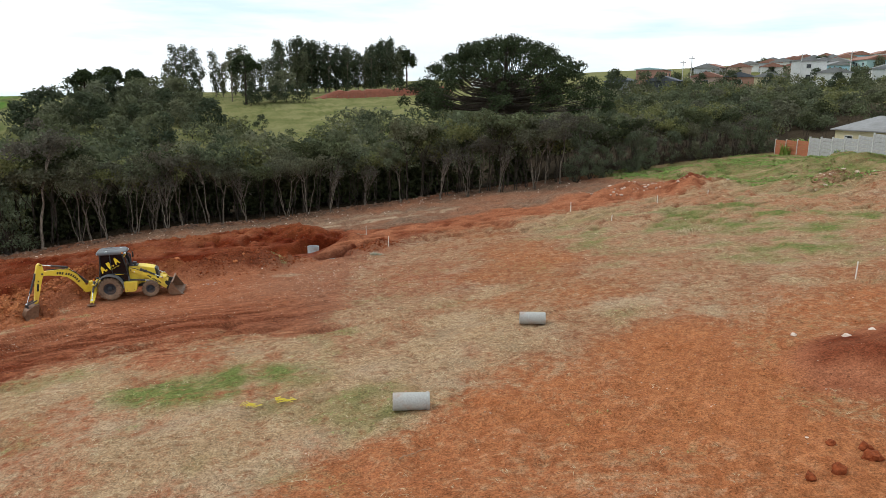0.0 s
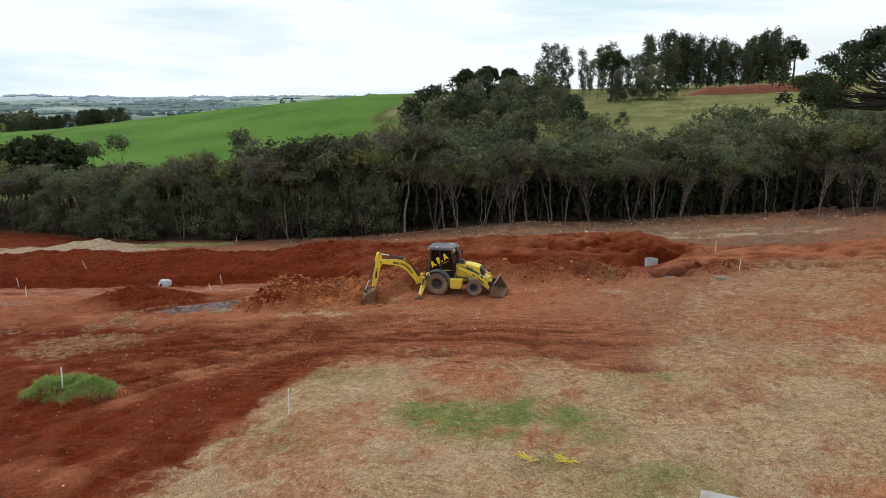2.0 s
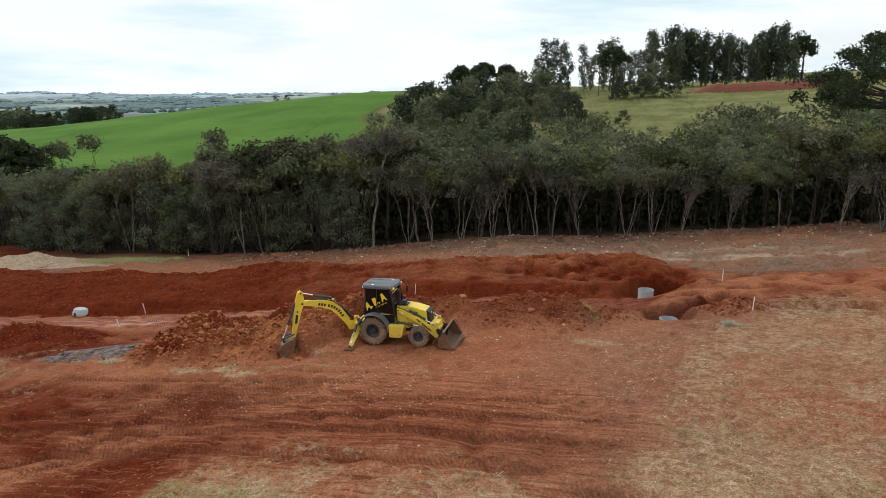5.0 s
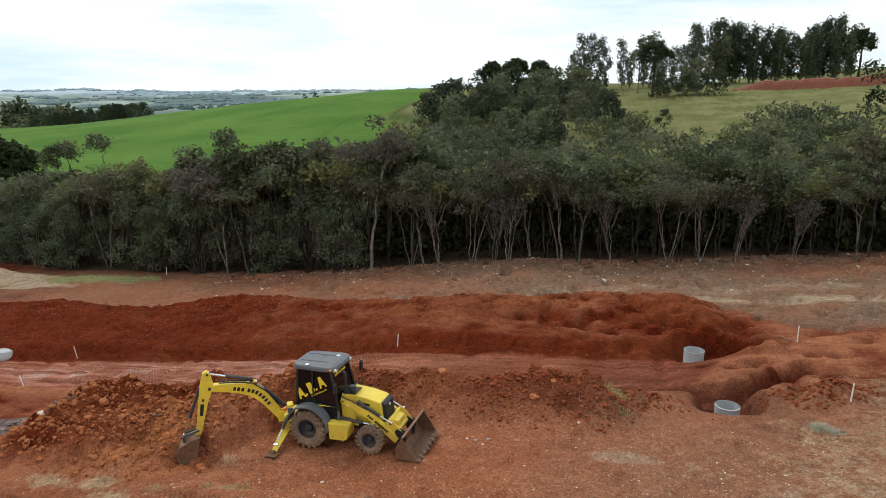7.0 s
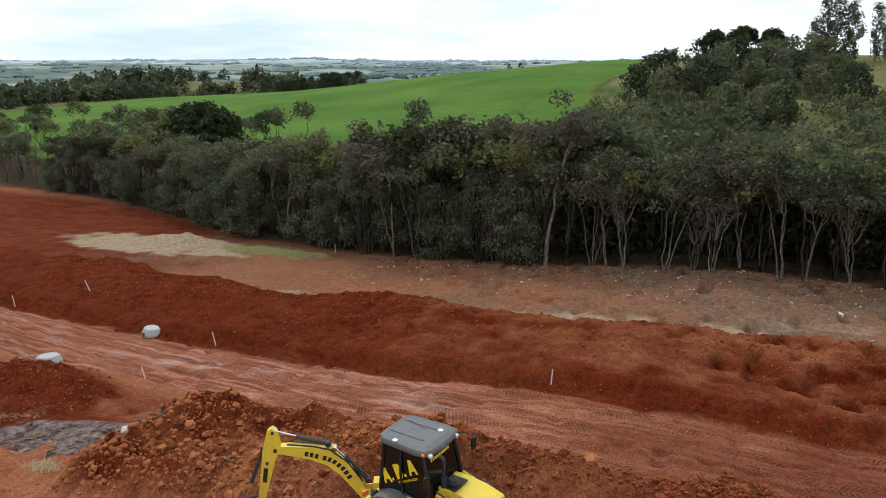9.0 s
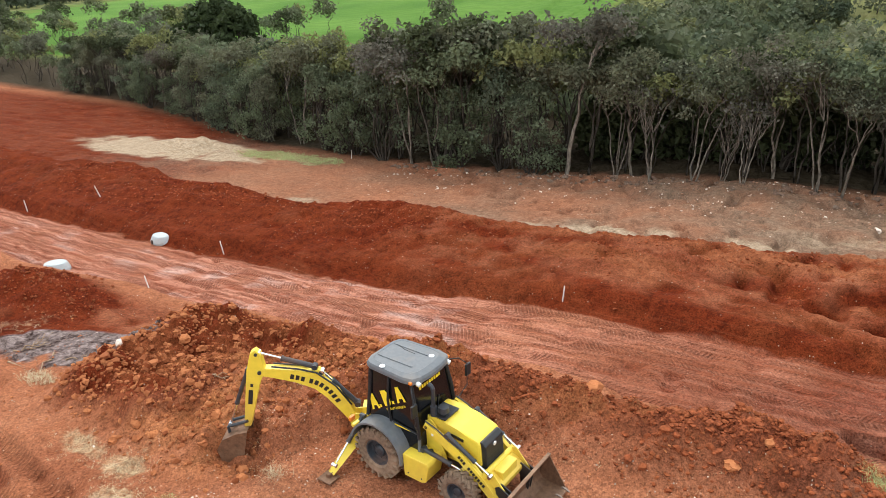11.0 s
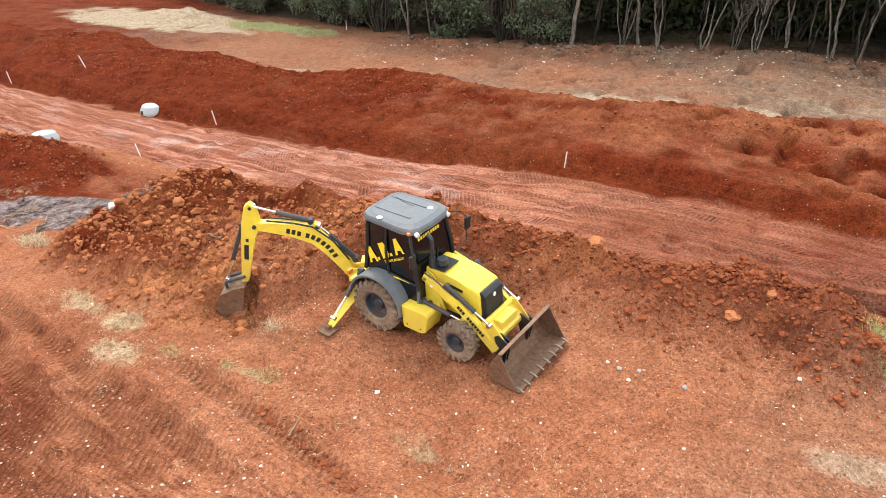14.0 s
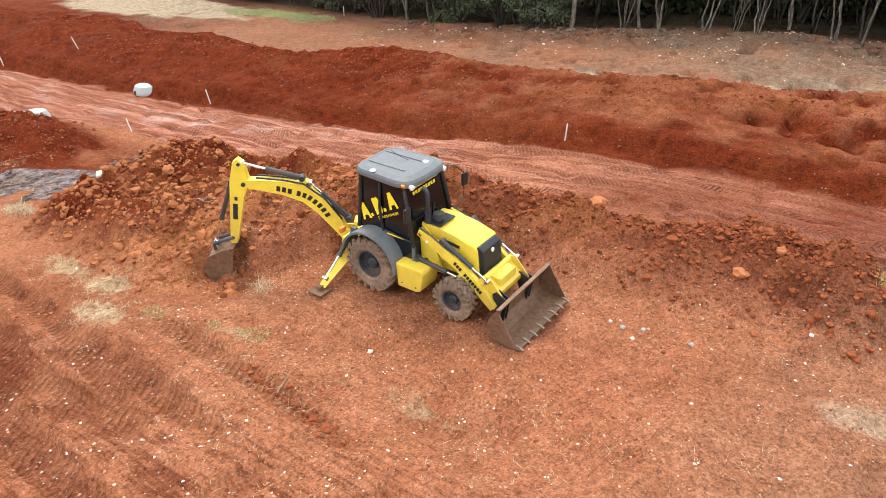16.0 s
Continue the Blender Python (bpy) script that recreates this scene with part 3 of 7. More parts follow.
    strip = ramp(v + 5.0 * ramp(u, 10, 16) + n1, 64.6, 66.4) * (1 - ramp(v, 83, 85)) * (0.55 * ramp(u + 2 * n1, -60, -48) + 0.45 * ramp(u + 2 * n1, -36, -16)) * (1 - ramp(u + 2 * n1, 44, 52)) * (0.8 + 0.3 * n1)
    strip = strip * (1 - 0.35 * band(u + 3 * n1, -34, -8, 5) * band(v, 68, 82, 3))
    # trodden brown earth between the grass of the field
    strip = np.maximum(strip, 0.55 * band(u + n1, 4, 36, 3) * band(v + n1, 21, 52, 3) * (0.7 + 0.3 * n1))
    sand = 0.9 * band(v + 0.8 * n2, 66.0, 67.4, 0.5) * band(u + 3 * n1, -27, 26, 2) * ramp(n1 + 0.3, -0.2, 0.3)
    sand = sand + 0.5 * band(v + n2, 69.5, 71.0, 0.5) * band(u, 2, 24, 3) * ramp(n1, -0.2, 0.4)
    sand = sand + ramp(blob(u, v, -54, 76.5, 19, 6.5) * (1 + 0.5 * n2), 0.2, 0.4) + 0.2 * ramp(blob(u, v, -37.5, 47.5, 5, 2.2) * (1 + 0.5 * n2), 0.3, 0.5)
    sand = np.clip(sand * (1 - b * 0.8), 0, 1)
    patch = blob(u, v, -19.4, 44.9, 6.2, 2.5, 20)
    ash = ramp(patch * (1 + 0.5 * n2), 0.25, 0.5)
    sand = np.maximum(sand, 0.55 * ramp(blob(u, v, 5.6, 44.2, 2.0, 0.9) * (1 + 0.8 * n2), 0.3, 0.7))
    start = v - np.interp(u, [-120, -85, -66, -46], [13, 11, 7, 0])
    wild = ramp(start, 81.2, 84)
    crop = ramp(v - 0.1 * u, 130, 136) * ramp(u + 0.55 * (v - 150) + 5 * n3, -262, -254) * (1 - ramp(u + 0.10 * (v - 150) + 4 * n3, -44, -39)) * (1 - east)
    # leaf litter, toned dark for the shade under the trees (0.5), meadow beyond them (1)
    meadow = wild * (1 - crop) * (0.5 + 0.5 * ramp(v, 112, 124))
    site = 1 - wild
    return [np.clip(k, 0, 1) for k in (grass * site, green * site, road * site, sand * site, red * site, ochre * site, strip * site, ash * site, crop, meadow)]

# ---- the ground, one sheet to the horizon ----
def steps(lo, hi, spans, grow=1.07, most=90.0):
    """Lines of a grid: spans are (from, to, spacing), laid end to end; coarser outside them."""
    line = []
    for a, b, s in spans:
        line += list(np.linspace(a, b, int(round((b - a) / s)), endpoint=False))
    line.append(spans[-1][1])
    s, a, up = spans[-1][2], spans[-1][1], []
    while a < hi:
        s = min(s * grow, most)
        a += s
        up.append(a)
    s, a, down = spans[0][2], spans[0][0], []
    while a > lo:
        s = min(s * grow, most)
        a -= s
        down.append(a)
    return np.array(down[::-1] + line + up)


def sheet(name, us, vs, material):
    U, V = np.meshgrid(us, vs)
    Z = ground(U, V)
    X, Y = xy(U, V)
    co = np.stack([X, Y, Z], -1).reshape(-1, 3)
    nu, nv = len(us), len(vs)
    I = np.arange(nu * nv).reshape(nv, nu)
    quads = np.stack([I[:-1, :-1], I[:-1, 1:], I[1:, 1:], I[1:, :-1]], -1).reshape(-1, 4)
    me = bpy.data.meshes.new(name)
    me.vertices.add(len(co))
    me.vertices.foreach_set("co", co.ravel())
    me.loops.add(quads.size)
    me.loops.foreach_set("vertex_index", quads.ravel())
    me.polygons.add(len(quads))
    me.polygons.foreach_set("loop_start", np.arange(0, quads.size, 4))
    me.update(calc_edges=True)
    me.polygons.foreach_set("use_smooth", np.ones(len(quads), bool))
    grass, green, road, sand, red, ochre, strip, ash, crop, meadow = covers(U, V)
    rut = ruts(U, V)
    grass = grass * (1 - 0.8 * rut)
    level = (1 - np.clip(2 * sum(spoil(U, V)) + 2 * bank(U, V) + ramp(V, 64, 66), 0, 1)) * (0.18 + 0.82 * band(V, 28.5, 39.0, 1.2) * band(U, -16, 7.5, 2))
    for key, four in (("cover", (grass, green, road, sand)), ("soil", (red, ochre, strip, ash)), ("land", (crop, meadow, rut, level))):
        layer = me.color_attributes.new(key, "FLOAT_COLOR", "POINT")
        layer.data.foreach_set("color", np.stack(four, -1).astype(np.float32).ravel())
    me.materials.append(material)
    return new(name, me)


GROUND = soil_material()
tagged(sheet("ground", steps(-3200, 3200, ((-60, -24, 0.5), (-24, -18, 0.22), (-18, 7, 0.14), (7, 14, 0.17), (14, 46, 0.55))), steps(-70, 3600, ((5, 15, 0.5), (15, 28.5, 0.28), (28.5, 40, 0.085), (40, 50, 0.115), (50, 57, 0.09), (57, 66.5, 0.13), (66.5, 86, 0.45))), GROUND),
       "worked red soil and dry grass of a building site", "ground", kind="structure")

# ---- shapes ----
def finish(name, bm, material, parent, label="", smooth=False):
    me = bpy.data.meshes.new(name)
    bmesh.ops.recalc_face_normals(bm, faces=bm.faces)
    bm.to_mesh(me)
    bm.free()
    if smooth:
        me.polygons.foreach_set("use_smooth", np.ones(len(me.polygons), bool))
    me.materials.append(material)
    ob = new(name, me)
    if parent is not None:
        ob.parent = parent
    if label:
        tagged(ob, label)
    return ob


def part(name, bm, material, parent, label="", smooth=False):
    """One mesh under a thing or under a part."""
    return finish(name, bm, material, parent, label, smooth)


def thing(name, m, label, category, group=""):
    """An empty at the base of a thing; its parts go under it."""
    ob = new(name)
    ob.empty_display_size = 0.2
    ob.matrix_world = m
    return tagged(ob, label, category, group)


def box(bm, centre, size, bevel=0.0, turn=(0, 0, 0)):
    m = pose(*centre, *turn) @ Matrix.Diagonal((*size, 1))
    got = bmesh.ops.create_cube(bm, size=1, matrix=m)
    if bevel:
        edges = list({e for v in got["verts"] for e in v.link_edges})
        bmesh.ops.bevel(bm, geom=edges, offset=bevel, segments=2, profile=0.6, affect="EDGES")
    return bm


def prism(bm, outline, y0, y1, bevel=0.0):
    """A flat outline in x and z, drawn out from y0 to y1."""
    a = [bm.verts.new((x, y0, z)) for x, z in outline]
    b = [bm.verts.new((x, y1, z)) for x, z in outline]
    n = len(outline)
    faces = [bm.faces.new(a), bm.faces.new(b[::-1])]
    faces += [bm.faces.new((a[i], b[i], b[(i + 1) % n], a[(i + 1) % n])) for i in range(n)]
    if bevel:
        bmesh.ops.bevel(bm, geom=list({e for f in faces for e in f.edges}), offset=bevel, segments=2, profile=0.6, affect="EDGES")
    return bm


def rod(bm, a, b, r, r2=None, sides=12):
    a, b = Vector(a), Vector(b)
    m = Matrix.Translation((a + b) / 2) @ (b - a).to_track_quat("Z", "Y").to_matrix().to_4x4()
    bmesh.ops.create_cone(bm, cap_ends=True, segments=sides, radius1=r, radius2=r if r2 is None else r2, depth=(b - a).length, matrix=m)
    return bm


def hose(bm, points, r, sides=8):
    """A bent round bar through points."""
    rings = []
    pts = [Vector(q) for q in points]
    for i, q in enumerate(pts):
        d = (pts[min(i + 1, len(pts) - 1)] - pts[max(i - 1, 0)]).normalized()
        m = d.to_track_quat("Z", "Y").to_matrix()
        rr = r[i] if isinstance(r, (list, tuple)) else r
        rings.append([bm.verts.new(q + m @ Vector((rr * math.cos(2 * math.pi * k / sides), rr * math.sin(2 * math.pi * k / sides), 0))) for k in range(sides)])
    for r0, r1 in zip(rings, rings[1:]):
        for k in range(sides):
            bm.faces.new((r0[k], r0[(k + 1) % sides], r1[(k + 1) % sides], r1[k]))
    bm.faces.new(rings[0][::-1])
    bm.faces.new(rings[-1])
    return bm


def turned(bm, profile, sides=32, close=True):
    """A profile of (radius, y) turned round the y axis."""
    rings = [[bm.verts.new((r * math.cos(2 * math.pi * k / sides), y, r * math.sin(2 * math.pi * k / sides))) for k in range(sides)] for r, y in profile]
    for r0, r1 in zip(rings, rings[1:] + ([rings[0]] if close else [])):
        for k in range(sides):
            bm.faces.new((r0[k], r1[k], r1[(k + 1) % sides], r0[(k + 1) % sides]))
    return bm


def arc(cx, cz, r, a0, a1, n):
    return [(cx + r * math.cos(radians(a0 + (a1 - a0) * k / n)), cz + r * math.sin(radians(a0 + (a1 - a0) * k / n))) for k in range(n + 1)]


def writing(name, words, size, material, parent, m, wide=1.0, label=""):
    """Letters laid flat on a surface."""
    curve = bpy.data.curves.new(name, "FONT")
    curve.body, curve.size, curve.align_x, curve.align_y, curve.extrude = words, size, "CENTER", "CENTER", 0.002
    tmp = bpy.data.objects.new(name, curve)
    scene.collection.objects.link(tmp)
    bpy.context.view_layer.update()
    me = bpy.data.meshes.new_from_object(tmp.evaluated_get(bpy.context.evaluated_depsgraph_get()))
    bpy.data.objects.remove(tmp)
    me.materials.clear()
    me.materials.append(material)
    ob = new(name, me)
    ob.parent = parent
    ob.matrix_local = m @ Matrix.Diagonal((wide, 1, 1, 1))
    if label:
        tagged(ob, label)
    return ob

# ---- the backhoe loader ----
YELLOW = coat("machine_yellow", (0.80, 0.585, 0.055), 0.42, vary=0.08, grain=0.2, dirt=(0.42, 0.20, 0.06), much=0.45, spec=0.5)
GREY_PLASTIC = coat("grey_plastic", (0.125, 0.132, 0.142), 0.55, vary=0.12, grain=0.1, dirt=(0.28, 0.22, 0.17), much=0.5)
BLACK_STEEL = coat("black_steel", (0.018, 0.018, 0.020), 0.45, vary=0.2, grain=0.1, dirt=(0.13, 0.07, 0.04), much=0.3)
CYLINDER = coat("dark_cylinder", (0.035, 0.038, 0.045), 0.4, vary=0.15, grain=0.1, dirt=(0.2, 0.1, 0.05), much=0.4)
CHROME = coat("chrome_rod", (0.75, 0.76, 0.78), 0.15, 1.0, vary=0.05)
RUBBER = coat("tyre_rubber", (0.19, 0.125, 0.085), 0.9, vary=0.4, grain=0.08, dirt=(0.36, 0.235, 0.155), much=0.85, bump=0.006, spec=0.2)
RIM = coat("rim_paint", (0.030, 0.036, 0.045), 0.5, vary=0.2, grain=0.1, dirt=(0.20, 0.10, 0.055), much=0.6)
WORN_STEEL = coat("worn_bucket_steel", (0.189, 0.101, 0.059), 0.55, 0.35, vary=0.35, grain=0.09, dirt=(0.30, 0.19, 0.12), much=0.8, bump=0.004)
BRIGHT_STEEL = coat("scoured_steel", (0.26, 0.20, 0.16), 0.5, 0.4, vary=0.3, grain=0.06, dirt=(0.25, 0.12, 0.07), much=0.6)
TINTED = coat("tinted_glass", (0.006, 0.006, 0.007), 0.07, vary=0.1, grain=0.4, bump=0.0, spec=0.5)
LETTER_YELLOW = coat("letter_yellow", (0.85, 0.60, 0.03), 0.5, vary=0.05)
LETTER_DARK = coat("letter_dark", (0.02, 0.018, 0.016), 0.5, vary=0.1)
LAMP_WHITE = coat("lamp_lens", (0.75, 0.77, 0.78), 0.15, vary=0.05)
AMBER = coat("amber_lens", (0.75, 0.20, 0.02), 0.2, vary=0.05)
MIRROR = coat("mirror_glass", (0.7, 0.72, 0.75), 0.03, 1.0, vary=0.02, bump=0.0)


def tyre(radius, rim, half, lugs, depth):
    bm = bmesh.new()
    r = radius - depth
    turned(bm, [(rim, -half * 0.8), (rim + 0.05, -half * 0.98), (r * 0.82, -half), (r - 0.05, -half * 0.92), (r, -half * 0.72), (r + 0.012, 0),
                (r, half * 0.72), (r - 0.05, half * 0.92), (r * 0.82, half), (rim + 0.05, half * 0.98), (rim, half * 0.8)], 40)
    for k in range(lugs):
        for side in (-1, 1):
            a = 360 * (k + (0.5 if side > 0 else 0)) / lugs
            m = pose(0, 0, 0, 0, -a, 0) @ pose(r + depth * 0.38, side * half * 0.50, 0, side * 38, 0, 0)
            bmesh.ops.create_cube(bm, size=1, matrix=m @ Matrix.Diagonal((depth * 1.3, half * 1.12, 0.062, 1)))
            m = pose(0, 0, 0, 0, -a - 4.5, 0) @ pose(r - 0.035, side * half * 0.93, 0, side * 20, 0, 0)
            bmesh.ops.create_cube(bm, size=1, matrix=m @ Matrix.Diagonal((depth + 0.06, half * 0.22, 0.066, 1)))
    return bm


def wheel(parent, x, y, radius, rim, half, lugs, depth):
    side = -1 if y < 0 else 1
    bm = bmesh.new()
    turned(bm, [(rim + 0.012, -half * 0.82), (rim + 0.012, half * 0.82), (rim - 0.03, half * 0.80), (rim - 0.05, half * 0.35), (rim * 0.45, half * 0.22),
                (rim * 0.45, -half * 0.1), (rim - 0.05, -half * 0.1), (rim - 0.03, -half * 0.80)], 32)
    for k in range(8):
        a = 2 * math.pi * k / 8
        c = (rim * 0.72 * math.cos(a), rim * 0.72 * math.sin(a))
        rod(bm, (c[0], half * 0.25, c[1]), (c[0], half * 0.36, c[1]), 0.03, sides=6)
    w = part("wheel", bm, RIM, parent, "dark steel wheel caked with red mud")
    w.matrix_local = pose(x, y, radius, 0, 0, 0 if side > 0 else 180)
    part("tyre", tyre(radius, rim, half, lugs, depth), RUBBER, w, "mud-stained lugged rubber tyre")
    hub = bmesh.new()
    turned(hub, [(rim * 0.44, -half * 0.1), (rim * 0.44, half * 0.42), (rim * 0.36, half * 0.55), (rim * 0.2, half * 0.60), (0.001, half * 0.60), (0.001, -half * 0.1)], 20)
    part("hub", hub, CYLINDER, w)
    return w


def ram(name, parent, a, b, r, share=0.6):
    """A hydraulic cylinder with its chrome rod."""
    a, b = Vector(a), Vector(b)
    c = a + (b - a) * share
    bm = rod(bmesh.new(), a, c, r)
    rod(bm, a + (c - a) * 0.94, c, r * 1.18)
    d = (b - a).normalized().cross(Vector((0, 0, 1))).normalized() * r * 1.3
    rod(bm, a - d, a + d, r * 1.1)
    ob = part(name, bm, CYLINDER, parent)
    bm = rod(bmesh.new(), c, b, r * 0.48)
    rod(bm, b - d, b + d, r * 0.95)
    part("piston_rod", bm, CHROME, ob, "bright chromed rod")
    return ob


def beam(centreline, depths, y0, y1, bevel=0.015):
    """A box beam that follows a line in x and z and swells and tapers."""
    top, low = [], []
    for i, (x, z) in enumerate(centreline):
        a, b = centreline[max(i - 1, 0)], centreline[min(i + 1, len(centreline) - 1)]
        dx, dz = b[0] - a[0], b[1] - a[1]
        n = math.hypot(dx, dz)
        top.append((x - dz / n * depths[i] / 2, z + dx / n * depths[i] / 2))
        low.append((x + dz / n * depths[i] / 2, z - dx / n * depths[i] / 2))
    return prism(bmesh.new(), top + low[::-1], y0, y1, bevel)


def backhoe_loader(m):
    t = thing("backhoe_loader", m, "yellow backhoe loader with black cab standing on red soil", "backhoe loader")
    for x, y, spec in ((0, -0.84, (0.665, 0.33, 0.25, 20, 0.045)), (0, 0.84, (0.665, 0.33, 0.25, 20, 0.045)), (2.175, -0.80, (0.475, 0.24, 0.165, 18, 0.035)), (2.175, 0.80, (0.475, 0.24, 0.165, 18, 0.035))):
        wheel(t, x, y, *spec)
    # frame, axles
    bm = box(bmesh.new(), (0.75, 0, 0.66), (3.4, 0.56, 0.34), 0.02)
    rod(bm, (0, -0.7, 0.66), (0, 0.7, 0.66), 0.14)
    rod(bm, (2.175, -0.72, 0.475), (2.175, 0.72, 0.475), 0.10)
    box(bm, (2.2, 0, 0.62), (0.5, 0.5, 0.3), 0.03)
    part("chassis", bm, BLACK_STEEL, t)
    bm = box(bmesh.new(), (2.05, 0, 0.86), (1.9, 0.62, 0.26), 0.03)
    prism(bm, [(2.5, 0.62), (2.5, 0.98), (2.78, 0.92), (2.86, 0.70), (2.75, 0.60)], -0.30, 0.30, 0.02)
    part("front_frame", bm, YELLOW, t)
    # bonnet
    bm = prism(bmesh.new(), [(1.02, 0.98), (1.02, 1.78), (1.35, 1.78), (1.90, 1.72), (2.38, 1.61), (2.45, 1.53), (2.50, 0.98)], -0.41, 0.41, 0.05)
    bonnet = part("bonnet", bm, YELLOW, t, "sloping yellow engine bonnet", smooth=False)
    bm = prism(bmesh.new(), [(2.40, 0.92), (2.36, 1.55), (2.46, 1.59), (2.57, 1.50), (2.63, 0.98), (2.60, 0.92)], -0.35, 0.35, 0.03)
    for k in range(9):
        box(bm, (2.625 - 0.008 * k, 0, 1.02 + 0.05 * k), (0.03, 0.62, 0.018))
    part("grille", bm, BLACK_STEEL, bonnet, "black front grille")
    part("badge", turned(bmesh.new(), [(0.001, -0.01), (0.05, -0.01), (0.05, 0.01), (0.001, 0.01)], 16), LAMP_WHITE, bonnet).matrix_local = pose(2.59, 0, 1.42, 0, 0, 90)
    part("heat_plate", box(bmesh.new(), (1.30, -0.12, 1.812), (0.46, 0.56, 0.03), 0.01), BLACK_STEEL, bonnet)
    for y, s in ((-0.417, 1), (0.417, -1)):
        bm = box(bmesh.new(), (1.86, y, 1.50), (0.34, 0.012, 0.07), 0.0, (0, 6, 0))
        box(bm, (1.64, y, 1.535), (0.06, 0.012, 0.04), 0.0, (0, 6, 0))
        part("side_marking", bm, LETTER_DARK, bonnet)
    bm = hose(bmesh.new(), [(1.18, -0.36, 1.80), (1.18, -0.36, 2.42), (1.17, -0.36, 2.50), (1.13, -0.36, 2.56), (1.06, -0.36, 2.58)], [0.055, 0.05, 0.05, 0.05, 0.052], 10)
    rod(bm, (1.18, -0.36, 1.80), (1.18, -0.36, 2.05), 0.075)
    part("exhaust_pipe", bm, CYLINDER, t, "dark curved exhaust stack")
    bm = rod(bmesh.new(), (1.36, -0.22, 1.80), (1.36, -0.22, 1.90), 0.07)
    rod(bm, (1.36, -0.22, 1.90), (1.36, -0.22, 2.02), 0.135, 0.12, 20)
    part("air_cleaner", bm, CYLINDER, t)
    # side tanks with a step
    for s in (-1, 1):
        bm = bmesh.new()
        y0, y1 = sorted((s * 0.44, s * 1.03))
        prism(bm, [(0.76, 0.98), (1.46, 0.98), (1.50, 0.90), (1.42, 0.46), (1.30, 0.40), (0.80, 0.40)], y0, y1, 0.03)
        tank = part("side_tank", bm, YELLOW, t)
        rod_cap = rod(bmesh.new(), (1.28, s * 0.62, 0.97), (1.28, s * 0.62, 1.04), 0.055)
        part("filler_cap", rod_cap, BLACK_STEEL, tank)
        part("bolt", rod(bmesh.new(), (0.92, s * 1.025, 0.52), (0.92, s * 1.042, 0.52), 0.018, sides=8), CYLINDER, tank)
        part("bolt", rod(bmesh.new(), (1.30, s * 1.025, 0.52), (1.30, s * 1.042, 0.52), 0.018, sides=8), CYLINDER, tank)
    # mudguards over the rear wheels
    for s in (-1, 1):
        inner, outer = arc(0.0, 0.70, 0.735, -2, 168, 18), arc(0.0, 0.70, 0.785, -2, 168, 18)
        y0, y1 = sorted((s * 0.62, s * 1.11))
        part("mudguard", prism(bmesh.new(), outer + inner[::-1], y0, y1), GREY_PLASTIC, t, "grey plastic mudguard dusted with soil")
    # cab
    bm = box(bmesh.new(), (0.24, 0, 1.12), (1.56, 1.22, 0.5), 0.03)
    prism(bm, [(0.62, 0.74), (0.62, 1.3), (1.02, 1.3), (1.02, 0.80), (0.96, 0.74)], -0.70, 0.70, 0.03)
    cab = part("cab", bm, BLACK_STEEL, t, "black cab with dark tinted windows")
    low, top, ztop = 0.715, 0.64, 2.62
    corners = {"r": ((-0.52, 1.36), (-0.42, ztop)), "f": ((1.03, 1.28), (0.78, ztop))}
    for s in (-1, 1):
        for (xa, za), (xb, zb) in corners.values():
            bm = hose(bmesh.new(), [(xa, s * low, za), ((xa + xb) / 2 + 0.03, s * (low + top) / 2 + s * 0.015, (za + zb) / 2), (xb, s * top, zb)], 0.045, 8)
            part("pillar", bm, BLACK_STEEL, cab)
        part("pillar", hose(bmesh.new(), [(0.20, s * low, 1.45), (0.14, s * (low + 0.01), 2.0), (0.12, s * top, ztop)], 0.03, 8), BLACK_STEEL, cab)
        part("door_post", hose(bmesh.new(), [(1.03, s * low, 1.30), (1.04, s * 0.74, 1.0), (1.00, s * 0.72, 0.78)], 0.045, 8), GREY_PLASTIC, cab)

        def pane(name, outline):
            bm = bmesh.new()
            q = []
            for x, z in outline:
                k = (z - 1.36) / (ztop - 1.36)
                q.append((x, s * (low + (top - low) * k) - s * 0.012, z))
            a = [bm.verts.new(p) for p in q]
            b = [bm.verts.new((p[0], p[1] - s * 0.012, p[2])) for p in q]
            bm.faces.new(a)
            bm.faces.new(b[::-1])
            n = len(a)
            for i in range(n):
                bm.faces.new((a[i], b[i], b[(i + 1) % n], a[(i + 1) % n]))
            return part(name, bm, TINTED, cab, "black tinted glass")

        rear = pane("window_pane", [(-0.51, 1.40), (-0.41, ztop), (0.11, ztop), (0.18, 1.40)])
        door = pane("door", [(0.20, 1.42), (0.13, ztop), (0.77, ztop), (1.01, 1.30), (1.01, 0.84), (0.74, 0.84), (0.66, 1.12), (0.46, 1.36)])
        part("door_rail", hose(bmesh.new(), [(0.24, s * 0.735, 1.50), (0.98, s * 0.735, 1.42)], 0.018, 6), BLACK_STEEL, door)
        # the firm's mark as plain blocks, and a line of writing under it
        face = pose(0, s * 0.004, 0)
        tilt = -8 * s
